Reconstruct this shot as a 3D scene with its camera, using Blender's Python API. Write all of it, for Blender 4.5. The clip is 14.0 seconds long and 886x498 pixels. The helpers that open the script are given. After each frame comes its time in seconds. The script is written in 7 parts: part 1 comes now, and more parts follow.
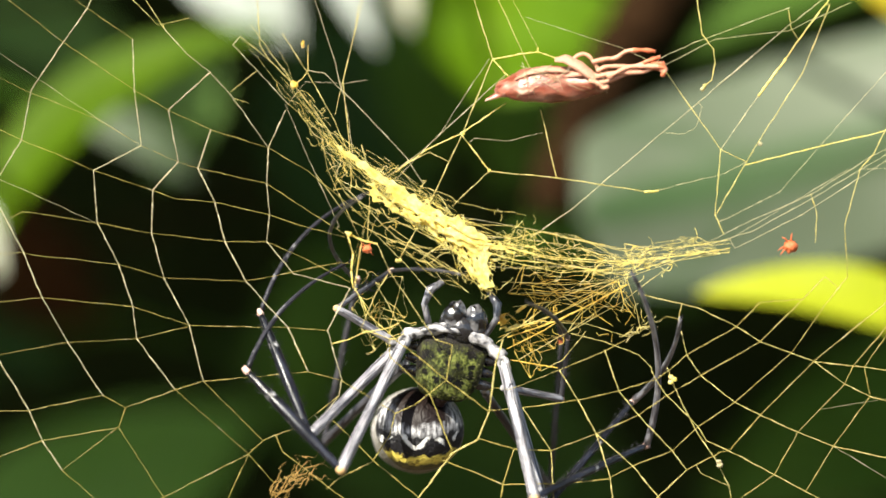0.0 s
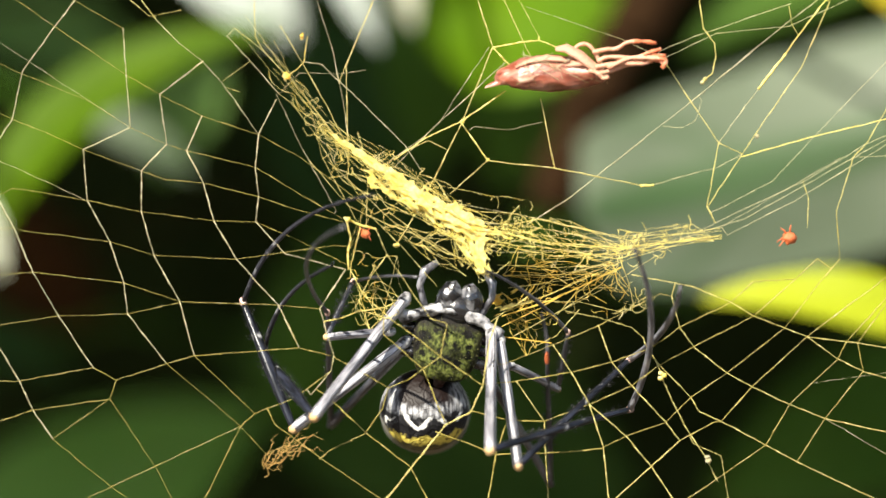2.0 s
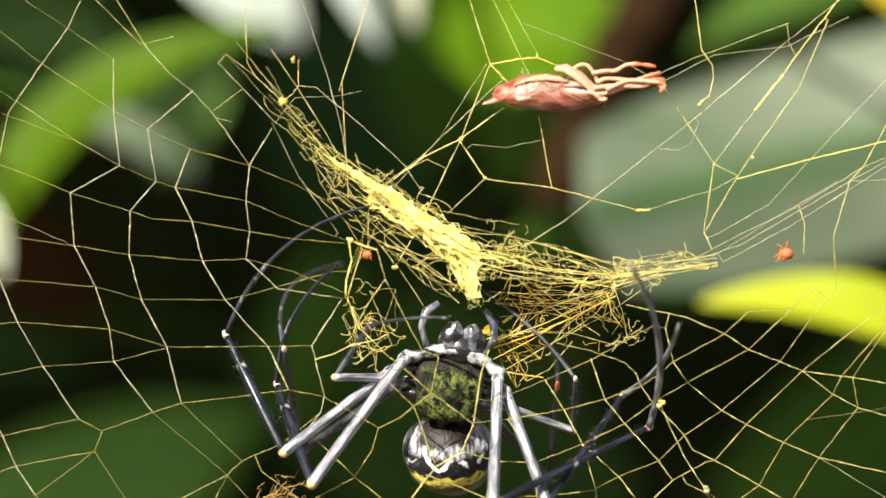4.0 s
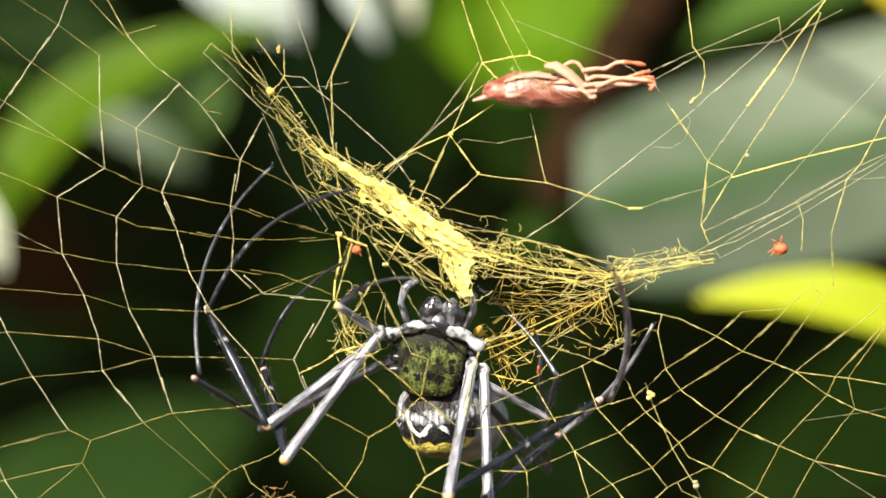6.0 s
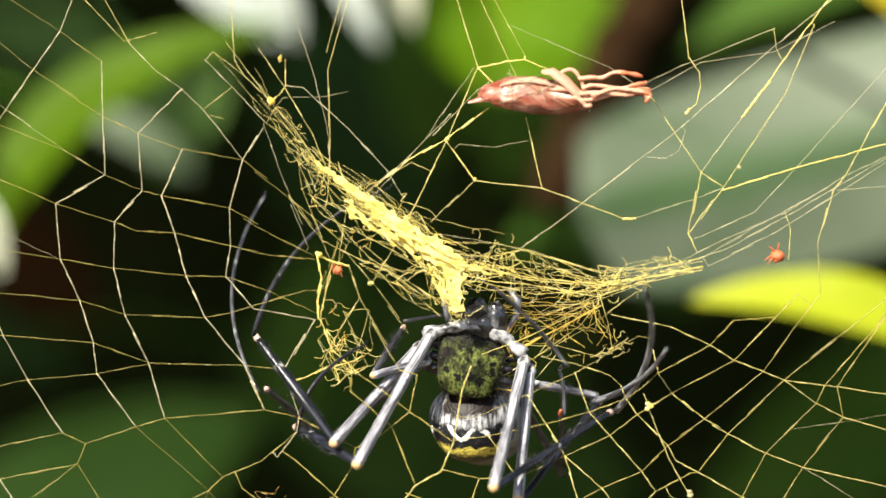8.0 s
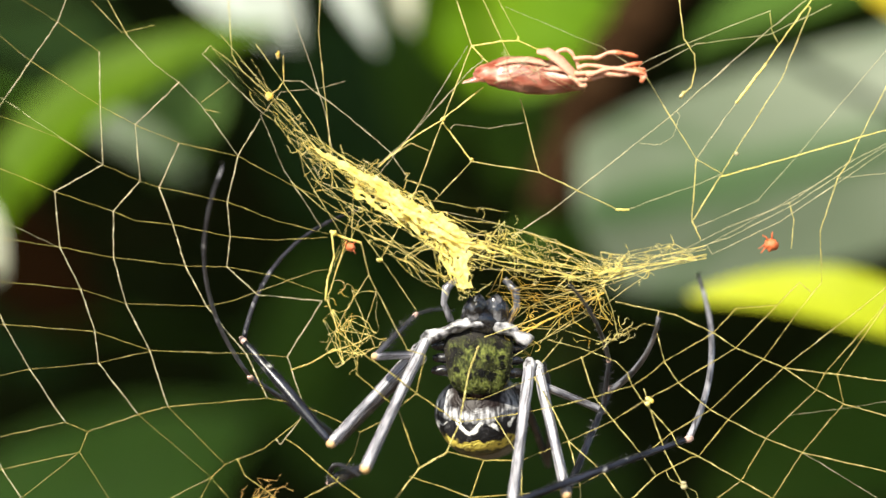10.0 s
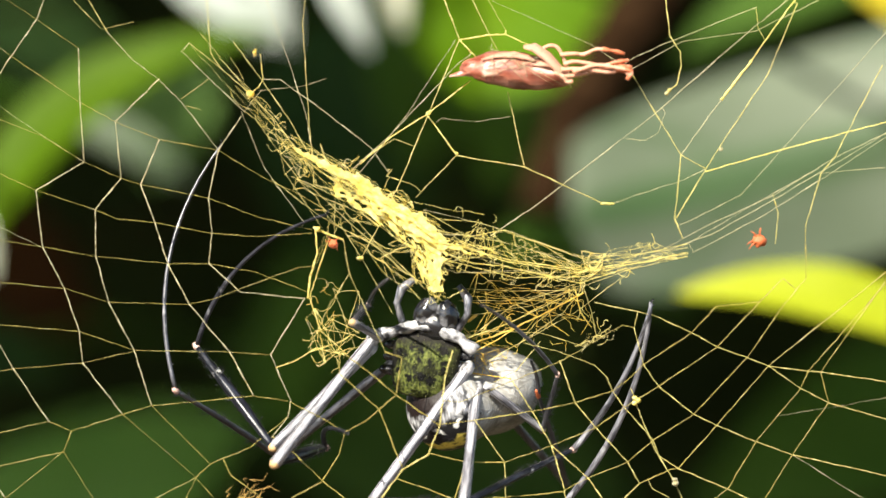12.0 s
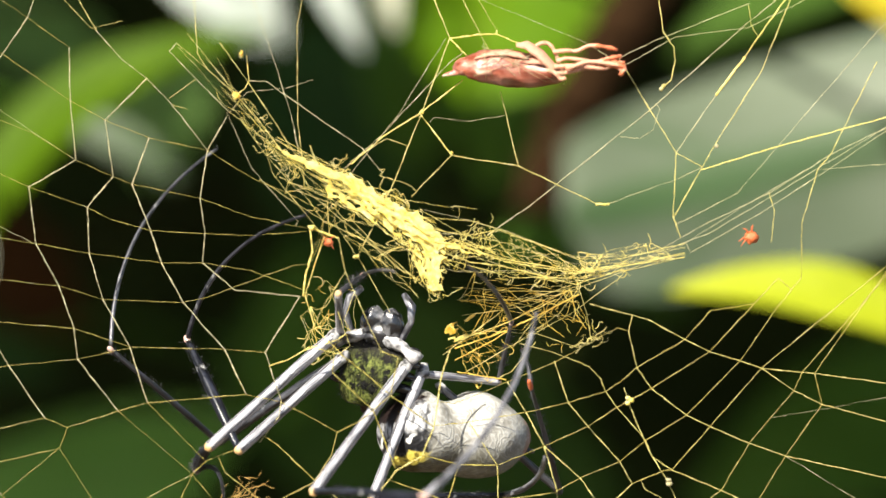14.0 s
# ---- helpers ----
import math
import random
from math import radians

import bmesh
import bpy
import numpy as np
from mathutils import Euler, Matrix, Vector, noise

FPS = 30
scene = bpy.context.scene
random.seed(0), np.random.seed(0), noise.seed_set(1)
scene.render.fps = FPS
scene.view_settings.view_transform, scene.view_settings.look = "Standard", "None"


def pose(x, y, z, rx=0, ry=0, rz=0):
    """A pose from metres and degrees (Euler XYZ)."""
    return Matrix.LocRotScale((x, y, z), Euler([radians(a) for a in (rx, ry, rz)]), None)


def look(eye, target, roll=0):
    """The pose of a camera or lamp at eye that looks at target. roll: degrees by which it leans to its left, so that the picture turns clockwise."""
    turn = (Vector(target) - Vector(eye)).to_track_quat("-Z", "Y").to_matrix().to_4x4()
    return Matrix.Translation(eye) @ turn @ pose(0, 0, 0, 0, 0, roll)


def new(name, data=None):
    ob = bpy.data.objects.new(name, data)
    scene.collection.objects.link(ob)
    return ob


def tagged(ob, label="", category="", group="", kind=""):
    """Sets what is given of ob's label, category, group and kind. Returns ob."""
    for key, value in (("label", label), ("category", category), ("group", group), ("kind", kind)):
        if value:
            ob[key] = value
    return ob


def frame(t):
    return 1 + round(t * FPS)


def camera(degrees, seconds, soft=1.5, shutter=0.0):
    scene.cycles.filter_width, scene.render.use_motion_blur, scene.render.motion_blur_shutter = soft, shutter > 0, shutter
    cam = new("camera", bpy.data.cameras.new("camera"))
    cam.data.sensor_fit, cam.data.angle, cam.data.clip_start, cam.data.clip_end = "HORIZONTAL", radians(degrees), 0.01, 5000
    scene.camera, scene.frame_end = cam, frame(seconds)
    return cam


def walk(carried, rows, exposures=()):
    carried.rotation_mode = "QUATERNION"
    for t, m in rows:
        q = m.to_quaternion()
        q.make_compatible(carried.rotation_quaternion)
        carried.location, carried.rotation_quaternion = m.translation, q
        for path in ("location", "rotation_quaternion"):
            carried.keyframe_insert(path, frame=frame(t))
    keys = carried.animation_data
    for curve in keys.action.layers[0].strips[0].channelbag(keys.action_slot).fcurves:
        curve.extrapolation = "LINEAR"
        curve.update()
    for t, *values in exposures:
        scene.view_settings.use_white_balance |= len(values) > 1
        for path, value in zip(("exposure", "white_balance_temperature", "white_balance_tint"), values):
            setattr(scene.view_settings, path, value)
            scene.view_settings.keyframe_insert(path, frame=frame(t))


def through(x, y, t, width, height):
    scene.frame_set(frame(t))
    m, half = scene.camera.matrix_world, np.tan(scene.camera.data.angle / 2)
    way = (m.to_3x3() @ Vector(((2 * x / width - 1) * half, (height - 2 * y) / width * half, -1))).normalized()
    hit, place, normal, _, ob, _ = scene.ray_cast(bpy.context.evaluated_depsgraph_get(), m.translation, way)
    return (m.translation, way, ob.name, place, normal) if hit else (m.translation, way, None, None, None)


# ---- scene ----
# Scale: the web's plane is y = 0; u and v are millimetres across and up from the middle of the web, 1.2 m over the ground.
BASE = 1.2
MM = 0.001
random.seed(5)

cam = camera(17.82, 14.0, soft=1.5)
cam.data.dof.use_dof = True
cam.data.dof.focus_distance = 0.506
cam.data.dof.aperture_fstop = 6.8


def aim(pan, tilt):
    return pose(0, -0.5, BASE, 90 + tilt, 0, pan)


walk(cam, [
    (0, aim(0.000, 0.000)),
    (0.5, aim(0.023, -0.034)),
    (1, aim(0.023, -0.023)),
    (1.5, aim(0.011, 0.000)),
    (2, aim(0.034, -0.046)),
    (2.5, aim(0.092, 0.000)),
    (3, aim(0.103, 0.000)),
    (3.5, aim(0.069, -0.034)),
    (4, aim(0.057, -0.034)),
    (6.5, aim(0.023, -0.103)),
    (7, aim(0.011, -0.092)),
    (9.5, aim(0.046, -0.011)),
    (10, aim(0.000, 0.000)),
    (10.5, aim(-0.206, 0.046)),
    (11, aim(-0.206, 0.057)),
    (11.5, aim(-0.275, 0.092)),
    (12, aim(-0.160, 0.046)),
    (12.5, aim(-0.206, 0.057)),
    (13, aim(-0.263, 0.057)),
    (13.5, aim(-0.286, 0.046)),
    (14, aim(-0.298, 0.069)),
])

# ---- light ----
world = bpy.data.worlds.new("sky")
scene.world = world
world.use_nodes = True
sky = world.node_tree.nodes.new("ShaderNodeTexSky")
sky.sky_type = "NISHITA"
sky.sun_disc = False
sky.sun_elevation = radians(39)
sky.sun_rotation = radians(211)
world.node_tree.links.new(sky.outputs[0], world.node_tree.nodes["Background"].inputs[0])
world.node_tree.nodes["Background"].inputs[1].default_value = 0.08

sun = new("sun", bpy.data.lights.new("sun", "SUN"))
sun.data.energy = 5.0
sun.data.angle = radians(0.53)
sun.data.color = (1.0, 0.935, 0.79)
sun.matrix_world = look((-0.58 * 3, -0.95 * 3, BASE + 0.90 * 3), (0, 0, BASE))
scene.view_settings.exposure = 1.16


# ---- materials ----
def material(name, rough=0.5, metal=0.0, spec=0.5):
    m = bpy.data.materials.new(name)
    m.use_nodes = True
    b = m.node_tree.nodes["Principled BSDF"]
    b.inputs["Roughness"].default_value = rough
    b.inputs["Metallic"].default_value = metal
    b.inputs["Specular IOR Level"].default_value = spec
    return m, m.node_tree, b


def add(nt, kind, **values):
    n = nt.nodes.new(kind)
    for k, v in values.items():
        n.inputs[k.replace("_", " ")].default_value = v
    return n


def ramp(nt, source, *stops):
    r = nt.nodes.new("ShaderNodeValToRGB")
    e = r.color_ramp.elements
    while len(e) < len(stops):
        e.new(0.5)
    for el, (p, c) in zip(e, stops):
        el.position, el.color = p, (*c, 1)
    nt.links.new(source, r.inputs[0])
    return r.outputs[0]


def mix(nt, fac, a, b, how="MIX"):
    n = nt.nodes.new("ShaderNodeMix")
    n.data_type, n.blend_type = "RGBA", how
    for sock, val in ((n.inputs[0], fac), (n.inputs[6], a), (n.inputs[7], b)):
        if isinstance(val, (int, float)):
            sock.default_value = val
        elif isinstance(val, tuple):
            sock.default_value = (*val, 1)
        else:
            nt.links.new(val, sock)
    return n.outputs[2]


def noise_of(nt, scale, detail=4.0, coord="Object"):
    co = nt.nodes.new("ShaderNodeTexCoord")
    n = add(nt, "ShaderNodeTexNoise", Scale=scale, Detail=detail)
    nt.links.new(co.outputs[coord], n.inputs["Vector"])
    return n.outputs["Fac"]


def relief(nt, b, height, strength, distance):
    n = add(nt, "ShaderNodeBump", Strength=strength, Distance=distance)
    nt.links.new(height, n.inputs["Height"])
    nt.links.new(n.outputs[0], b.inputs["Normal"])


def mottled(name, dark, light, scale, rough=0.5, bump=0.3, spec=0.5, metal=0.0, depth=0.0004):
    """A surface of two tones with a coarse and a fine grain."""
    m, nt, b = material(name, rough, metal, spec)
    coarse, fine = noise_of(nt, scale), noise_of(nt, scale * 7.3, 6.0)
    c = mix(nt, coarse, dark, light)
    c = mix(nt, 0.45, c, ramp(nt, fine, (0.3, dark), (0.7, light)))
    nt.links.new(c, b.inputs["Base Color"])
    relief(nt, b, fine, bump, depth)
    return m


def patchy(name, dark, light, scale, edge=0.55, rough=0.3, spec=0.9):
    """A dark skin with sharp pale patches."""
    m, nt, b = material(name, rough, 0.0, spec)
    c = ramp(nt, noise_of(nt, scale, 5.0), (edge, dark), (edge + 0.22, light))
    nt.links.new(c, b.inputs["Base Color"])
    relief(nt, b, noise_of(nt, scale * 6, 4.0), 0.3, 0.0003)
    return m


def silk_material(name, dark, light, through=0.35, own_from=0.55):
    m, nt, b = material(name, 0.40, 0.0, 0.6)
    info = nt.nodes.new("ShaderNodeObjectInfo")
    own = ramp(nt, info.outputs["Random"], (0.0, (own_from, own_from, own_from)), (1.0, (1, 1, 1)))
    c = ramp(nt, noise_of(nt, 900.0, 3.0), (0.3, dark), (0.65, light))
    # pale flecks along the thread paint the silk's glints into its colour
    c = mix(nt, ramp(nt, noise_of(nt, 330.0, 2.0), (0.54, (0, 0, 0)), (0.68, (0.55, 0.55, 0.55))), c, (0.88, 0.84, 0.60))
    c = mix(nt, 0.75, c, own, "MULTIPLY")
    nt.links.new(c, b.inputs["Base Color"])
    t = nt.nodes.new("ShaderNodeBsdfTranslucent")
    nt.links.new(c, t.inputs[0])
    s = nt.nodes.new("ShaderNodeMixShader")
    s.inputs[0].default_value = through
    nt.links.new(b.outputs[0], s.inputs[1])
    nt.links.new(t.outputs[0], s.inputs[2])
    nt.links.new(s.outputs[0], nt.nodes["Material Output"].inputs[0])
    return m


def leaf_material(name, dark, light, vein, rough=0.4, through=0.35, spec=0.5, veins=9.0, contrast=1.0, rib_half=0.035):
    """A leaf blade: u runs along the midrib and v across it, both from 0 to 1."""
    m, nt, b = material(name, rough, 0.0, spec)
    uv = nt.nodes.new("ShaderNodeUVMap")
    sep = nt.nodes.new("ShaderNodeSeparateXYZ")
    nt.links.new(uv.outputs[0], sep.inputs[0])

    def calc(op, a, c):
        n = nt.nodes.new("ShaderNodeMath")
        n.operation = op
        for i, val in enumerate((a, c)):
            if isinstance(val, (int, float)):
                n.inputs[i].default_value = val
            else:
                nt.links.new(val, n.inputs[i])
        return n.outputs[0]

    off = calc("ABSOLUTE", calc("SUBTRACT", sep.outputs[1], 0.5), 0)
    rib = ramp(nt, off, (rib_half * 0.45, (1, 1, 1)), (rib_half, (0, 0, 0)))
    wave = calc("SINE", calc("MULTIPLY", calc("SUBTRACT", sep.outputs[0], calc("MULTIPLY", off, 0.55)), veins * 6.283), 0)
    side = ramp(nt, wave, (0.9, (0, 0, 0)), (1.0, (0.6, 0.6, 0.6)))
    lines = mix(nt, 1.0, rib, side, "LIGHTEN")
    blotch = noise_of(nt, 18.0, 5.0)
    c = ramp(nt, blotch, (0.5 - 0.22 / contrast, dark), (0.5 + 0.2 / contrast, light))
    c = mix(nt, calc("MULTIPLY", lines, 0.75), c, vein)
    nt.links.new(c, b.inputs["Base Color"])
    relief(nt, b, mix(nt, 0.5, lines, noise_of(nt, 120.0)), 0.25, 0.0012)
    t = nt.nodes.new("ShaderNodeBsdfTranslucent")
    nt.links.new(mix(nt, 0.6, c, light, "MIX"), t.inputs[0])
    s = nt.nodes.new("ShaderNodeMixShader")
    s.inputs[0].default_value = through
    nt.links.new(b.outputs[0], s.inputs[1])
    nt.links.new(t.outputs[0], s.inputs[2])
    nt.links.new(s.outputs[0], nt.nodes["Material Output"].inputs[0])
    return m


SILK = silk_material("golden_silk", (0.58, 0.47, 0.09), (0.92, 0.82, 0.33), 0.25, 0.7)
SILK_DULL = silk_material("dull_gold_silk", (0.34, 0.275, 0.04), (0.62, 0.52, 0.14), 0.25)
SILK_PALE = silk_material("pale_silk", (0.54, 0.46, 0.20), (0.88, 0.82, 0.54))
SILK_ORANGE = silk_material("orange_gold_silk", (0.84, 0.52, 0.035), (0.96, 0.78, 0.18), 0.35, 0.9)
SILK_RICH = silk_material("rich_yellow_silk", (0.93, 0.73, 0.10), (0.98, 0.92, 0.39), 0.35, 0.94)


def leg_skin(name, groove, dark, light, glint=0.0, rough=0.35, metal=0.3, gloss=1.0):
    """Cuticle with lengthwise grooves and streaks, and glints painted as pale patches; the leg runs along its own z."""
    m, nt, b = material(name, rough, metal, gloss)
    co = nt.nodes.new("ShaderNodeTexCoord")
    sep = nt.nodes.new("ShaderNodeSeparateXYZ")
    nt.links.new(co.outputs["Object"], sep.inputs[0])
    turn = nt.nodes.new("ShaderNodeMath")
    turn.operation = "ARCTAN2"
    nt.links.new(sep.outputs[1], turn.inputs[0])
    nt.links.new(sep.outputs[0], turn.inputs[1])
    wob = nt.nodes.new("ShaderNodeMath")
    wob.operation = "MULTIPLY_ADD"
    nt.links.new(noise_of(nt, 160.0, 2.0), wob.inputs[0])
    wob.inputs[1].default_value = 1.6
    nt.links.new(turn.outputs[0], wob.inputs[2])
    five = nt.nodes.new("ShaderNodeMath")
    five.operation = "MULTIPLY"
    nt.links.new(wob.outputs[0], five.inputs[0])
    five.inputs[1].default_value = 5.0
    wave = nt.nodes.new("ShaderNodeMath")
    wave.operation = "SINE"
    nt.links.new(five.outputs[0], wave.inputs[0])
    stretch = nt.nodes.new("ShaderNodeMapping")
    stretch.inputs["Scale"].default_value = (1, 1, 0.12)
    nt.links.new(co.outputs["Object"], stretch.inputs["Vector"])
    streak = add(nt, "ShaderNodeTexNoise", Scale=1500.0, Detail=5.0)
    nt.links.new(stretch.outputs[0], streak.inputs["Vector"])
    c = ramp(nt, streak.outputs["Fac"], (0.36, dark), (0.62, light))
    c = mix(nt, ramp(nt, wave.outputs[0], (0.72, (0, 0, 0)), (0.98, (0.85, 0.85, 0.85))), c, groove)
    # highlights painted into the colour as pale patches
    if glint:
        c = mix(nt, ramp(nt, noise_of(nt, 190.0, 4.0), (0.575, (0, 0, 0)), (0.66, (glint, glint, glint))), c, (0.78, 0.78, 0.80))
    nt.links.new(c, b.inputs["Base Color"])
    relief(nt, b, mix(nt, 0.5, wave.outputs[0], streak.outputs["Fac"]), 0.35, 0.0002)
    return m


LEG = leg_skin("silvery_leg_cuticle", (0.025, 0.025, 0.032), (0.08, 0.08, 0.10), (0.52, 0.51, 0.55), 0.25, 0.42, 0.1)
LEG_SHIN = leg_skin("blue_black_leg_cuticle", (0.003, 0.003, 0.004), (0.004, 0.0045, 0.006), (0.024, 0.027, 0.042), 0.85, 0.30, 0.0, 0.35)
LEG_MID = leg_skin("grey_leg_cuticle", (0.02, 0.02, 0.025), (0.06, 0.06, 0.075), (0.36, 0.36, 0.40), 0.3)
# Dimmer copy of the grey cuticle; shade on the left legs is in its colour.
LEG_DIM = leg_skin("shade_grey_leg_cuticle", (0.005, 0.005, 0.006), (0.008, 0.008, 0.010), (0.036, 0.036, 0.045), 0.4, 0.32, 0.0, 0.2)
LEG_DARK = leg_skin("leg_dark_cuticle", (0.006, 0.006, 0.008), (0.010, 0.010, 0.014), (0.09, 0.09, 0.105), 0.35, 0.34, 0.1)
# Pale patches on the jaws are silver fur and painted white glare.
JAW = patchy("jaw_glare_and_fur", (0.012, 0.012, 0.014), (0.34, 0.34, 0.36), 330.0, 0.49, 0.18, 1.0)
BLACK = mottled("glossy_black_cuticle", (0.006, 0.006, 0.007), (0.035, 0.035, 0.04), 300.0, 0.2, 0.35, 1.0, 0.1)
KNEE = mottled("yellow_joint", (0.50, 0.24, 0.05), (0.70, 0.54, 0.32), 700.0, 0.4, 0.2)
BRISTLE = mottled("black_bristle", (0.01, 0.01, 0.012), (0.03, 0.03, 0.035), 300.0, 0.45, 0.1)


def husk_material():
    """Dry skin, salmon to dark red, wrinkled along the body, which runs along its own z."""
    m, nt, b = material("dry_red_husk", 0.36, 0.0, 0.8)
    co = nt.nodes.new("ShaderNodeTexCoord")
    stretch = nt.nodes.new("ShaderNodeMapping")
    stretch.inputs["Scale"].default_value = (1, 1, 0.14)
    nt.links.new(co.outputs["Object"], stretch.inputs["Vector"])
    folds = add(nt, "ShaderNodeTexNoise", Scale=620.0, Detail=5.0)
    nt.links.new(stretch.outputs[0], folds.inputs["Vector"])
    # the palest stop paints highlights along the folds
    c = ramp(nt, folds.outputs["Fac"], (0.40, (0.15, 0.026, 0.013)), (0.55, (0.50, 0.14, 0.085)), (0.68, (0.90, 0.70, 0.60)))
    c = mix(nt, 0.3, c, ramp(nt, noise_of(nt, 300.0, 4.0), (0.4, (0.30, 0.08, 0.04)), (0.65, (0.85, 0.52, 0.40))))
    nt.links.new(c, b.inputs["Base Color"])
    relief(nt, b, folds.outputs["Fac"], 0.8, 0.0007)
    return m


HUSK = husk_material()
HUSK_PALE = mottled("pale_dry_husk", (0.40, 0.14, 0.08), (0.76, 0.44, 0.31), 500.0, 0.45, 0.6, 0.5)
HUSK_LEG = mottled("dry_red_leg", (0.50, 0.16, 0.08), (0.86, 0.52, 0.36), 420.0, 0.5, 0.4)
HUSK_FOOT = mottled("dry_dark_red_foot", (0.38, 0.06, 0.02), (0.78, 0.28, 0.13), 420.0, 0.45, 0.4)
SCRAP = mottled("dry_brown_scrap", (0.30, 0.16, 0.03), (0.66, 0.44, 0.13), 700.0, 0.6, 0.4)
SPECK = mottled("orange_red_speck", (0.45, 0.07, 0.02), (0.75, 0.22, 0.08), 900.0, 0.45, 0.4)
BARK = mottled("brown_bark", (0.014, 0.007, 0.003), (0.034, 0.017, 0.007), 30.0, 0.9, 0.6, 0.05, depth=0.004)
SOIL = mottled("leaf_litter_soil", (0.03, 0.022, 0.014), (0.10, 0.07, 0.04), 5.0, 0.95, 0.6, 0.2, depth=0.02)

# The greens run from sunlit to shaded: light is partly put into their colours.
L_BRIGHT = leaf_material("green_leaf_sun_toned", (0.046, 0.102, 0.001), (0.084, 0.160, 0.002), (0.14, 0.22, 0.01), 0.5, 0.4, 0.1)
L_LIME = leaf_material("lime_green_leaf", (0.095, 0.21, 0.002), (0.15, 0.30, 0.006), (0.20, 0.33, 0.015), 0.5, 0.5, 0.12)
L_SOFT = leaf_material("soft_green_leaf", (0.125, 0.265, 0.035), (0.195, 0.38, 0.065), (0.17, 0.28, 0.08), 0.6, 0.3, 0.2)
L_YELLOW = leaf_material("yellow_green_leaf", (0.345, 0.415, 0.010), (0.50, 0.525, 0.022), (0.53, 0.54, 0.09), 0.45, 0.4)
L_GOLD = leaf_material("yellow_leaf", (0.576, 0.464, 0.016), (0.680, 0.576, 0.040), (0.640, 0.560, 0.160), 0.45, 0.4)
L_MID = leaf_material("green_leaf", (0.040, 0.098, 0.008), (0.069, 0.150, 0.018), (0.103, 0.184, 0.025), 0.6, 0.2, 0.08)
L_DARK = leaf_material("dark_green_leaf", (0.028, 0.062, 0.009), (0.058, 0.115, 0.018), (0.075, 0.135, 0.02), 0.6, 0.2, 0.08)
# Darker copy of the green, with the shade put into the leaf colour.
L_SHADE = leaf_material("green_leaf_shade_toned", (0.016, 0.042, 0.008), (0.03, 0.07, 0.014), (0.045, 0.085, 0.02), 0.6, 0.2, 0.08)
# Grey here is the sky's reflection on a glossy leaf, painted as base colour.
L_GREY = leaf_material("sky_toned_grey_leaf", (0.086, 0.116, 0.070), (0.126, 0.154, 0.104), (0.026, 0.072, 0.014), 0.5, 0.1, 0.28, 2.0, 1.0, 0.15)
# The sun's white glare on leaf tips is put into this base colour.
L_WHITE = leaf_material("leaf_glare_toned", (0.46, 0.53, 0.46), (0.58, 0.63, 0.58), (0.52, 0.58, 0.50), 0.35, 0.3)
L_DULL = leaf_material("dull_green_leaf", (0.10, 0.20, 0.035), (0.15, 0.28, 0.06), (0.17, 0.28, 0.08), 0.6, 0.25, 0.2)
# Cream stands in for leaf edges made bright by the sun.
L_CREAM = leaf_material("sun_toned_cream_leaf", (0.496, 0.528, 0.336), (0.640, 0.656, 0.520), (0.640, 0.640, 0.560), 0.4, 0.3)
L_BROWN = leaf_material("dead_brown_leaf", (0.026, 0.011, 0.003), (0.052, 0.022, 0.006), (0.09, 0.04, 0.012), 0.8, 0.1, 0.05)


# ---- mesh helpers ----
def link(name, bm, mat, parent=None, label="", smooth=True):
    me = bpy.data.meshes.new(name)
    bm.normal_update()
    bm.to_mesh(me)
    bm.free()
    me.materials.append(mat)
    if smooth:
        me.polygons.foreach_set("use_smooth", [True] * len(me.polygons))
    ob = new(name, me)
    if parent:
        ob.parent = parent
    return tagged(ob, label)


part = link


def empty(name, m=Matrix()):
    ob = new(name)
    ob.empty_display_size = 0.01
    ob.matrix_basis = m
    return ob


def tube(bm, points, radii, sides=8, squash=1.0, cap=True):
    """A tapered tube through the points."""
    pts = [Vector(p) for p in points]
    rings, side = [], None
    for i, p in enumerate(pts):
        d = (pts[min(i + 1, len(pts) - 1)] - pts[max(i - 1, 0)]).normalized()
        if side is None:
            side = d.orthogonal().normalized()
        side = (side - d * side.dot(d)).normalized()
        up = d.cross(side)
        r = radii[i] if isinstance(radii, (list, tuple)) else radii
        rings.append([bm.verts.new(p + (side * math.cos(a) + up * math.sin(a) * squash) * r)
                      for a in (2 * math.pi * k / sides for k in range(sides))])
    for a, b in zip(rings, rings[1:]):
        for k in range(sides):
            bm.faces.new((a[k], a[(k + 1) % sides], b[(k + 1) % sides], b[k]))
    if cap:
        bm.faces.new(rings[0][::-1])
        bm.faces.new(rings[-1])
    return rings


def blob(bm, centre, size, axes=None, seed=0, rough=0.0, u=20, v=14):
    """A rounded lump with uneven skin."""
    made = bmesh.ops.create_uvsphere(bm, u_segments=u, v_segments=v, radius=1.0)["verts"]
    turn = axes or Matrix.Identity(3)
    for w in made:
        k = 1 + rough * noise.noise(w.co * 2.3 + Vector((seed, 0, 0)))
        w.co = turn @ Vector((w.co.x * size[0], w.co.y * size[1], w.co.z * size[2])) * k + Vector(centre)
    return made


def on_web(u, v, y=0.0):
    """Metres from millimetres on the web's plane; y millimetres behind it."""
    return Vector((u * MM, y * MM, BASE + v * MM))


# ---- the sway of the web ----
TIMES = (0, 0.5, 1, 1.5, 2, 2.5, 3, 3.5, 4, 6.5, 7, 9.5, 10, 10.5, 11, 11.5, 12, 12.5, 13, 13.5, 14)
DRIFT = []


def drift(rest, across, up):
    """How a knot of the web drifts after the start, in tenths of a millimetre at each of the later times."""
    DRIFT.append((rest, across, up))


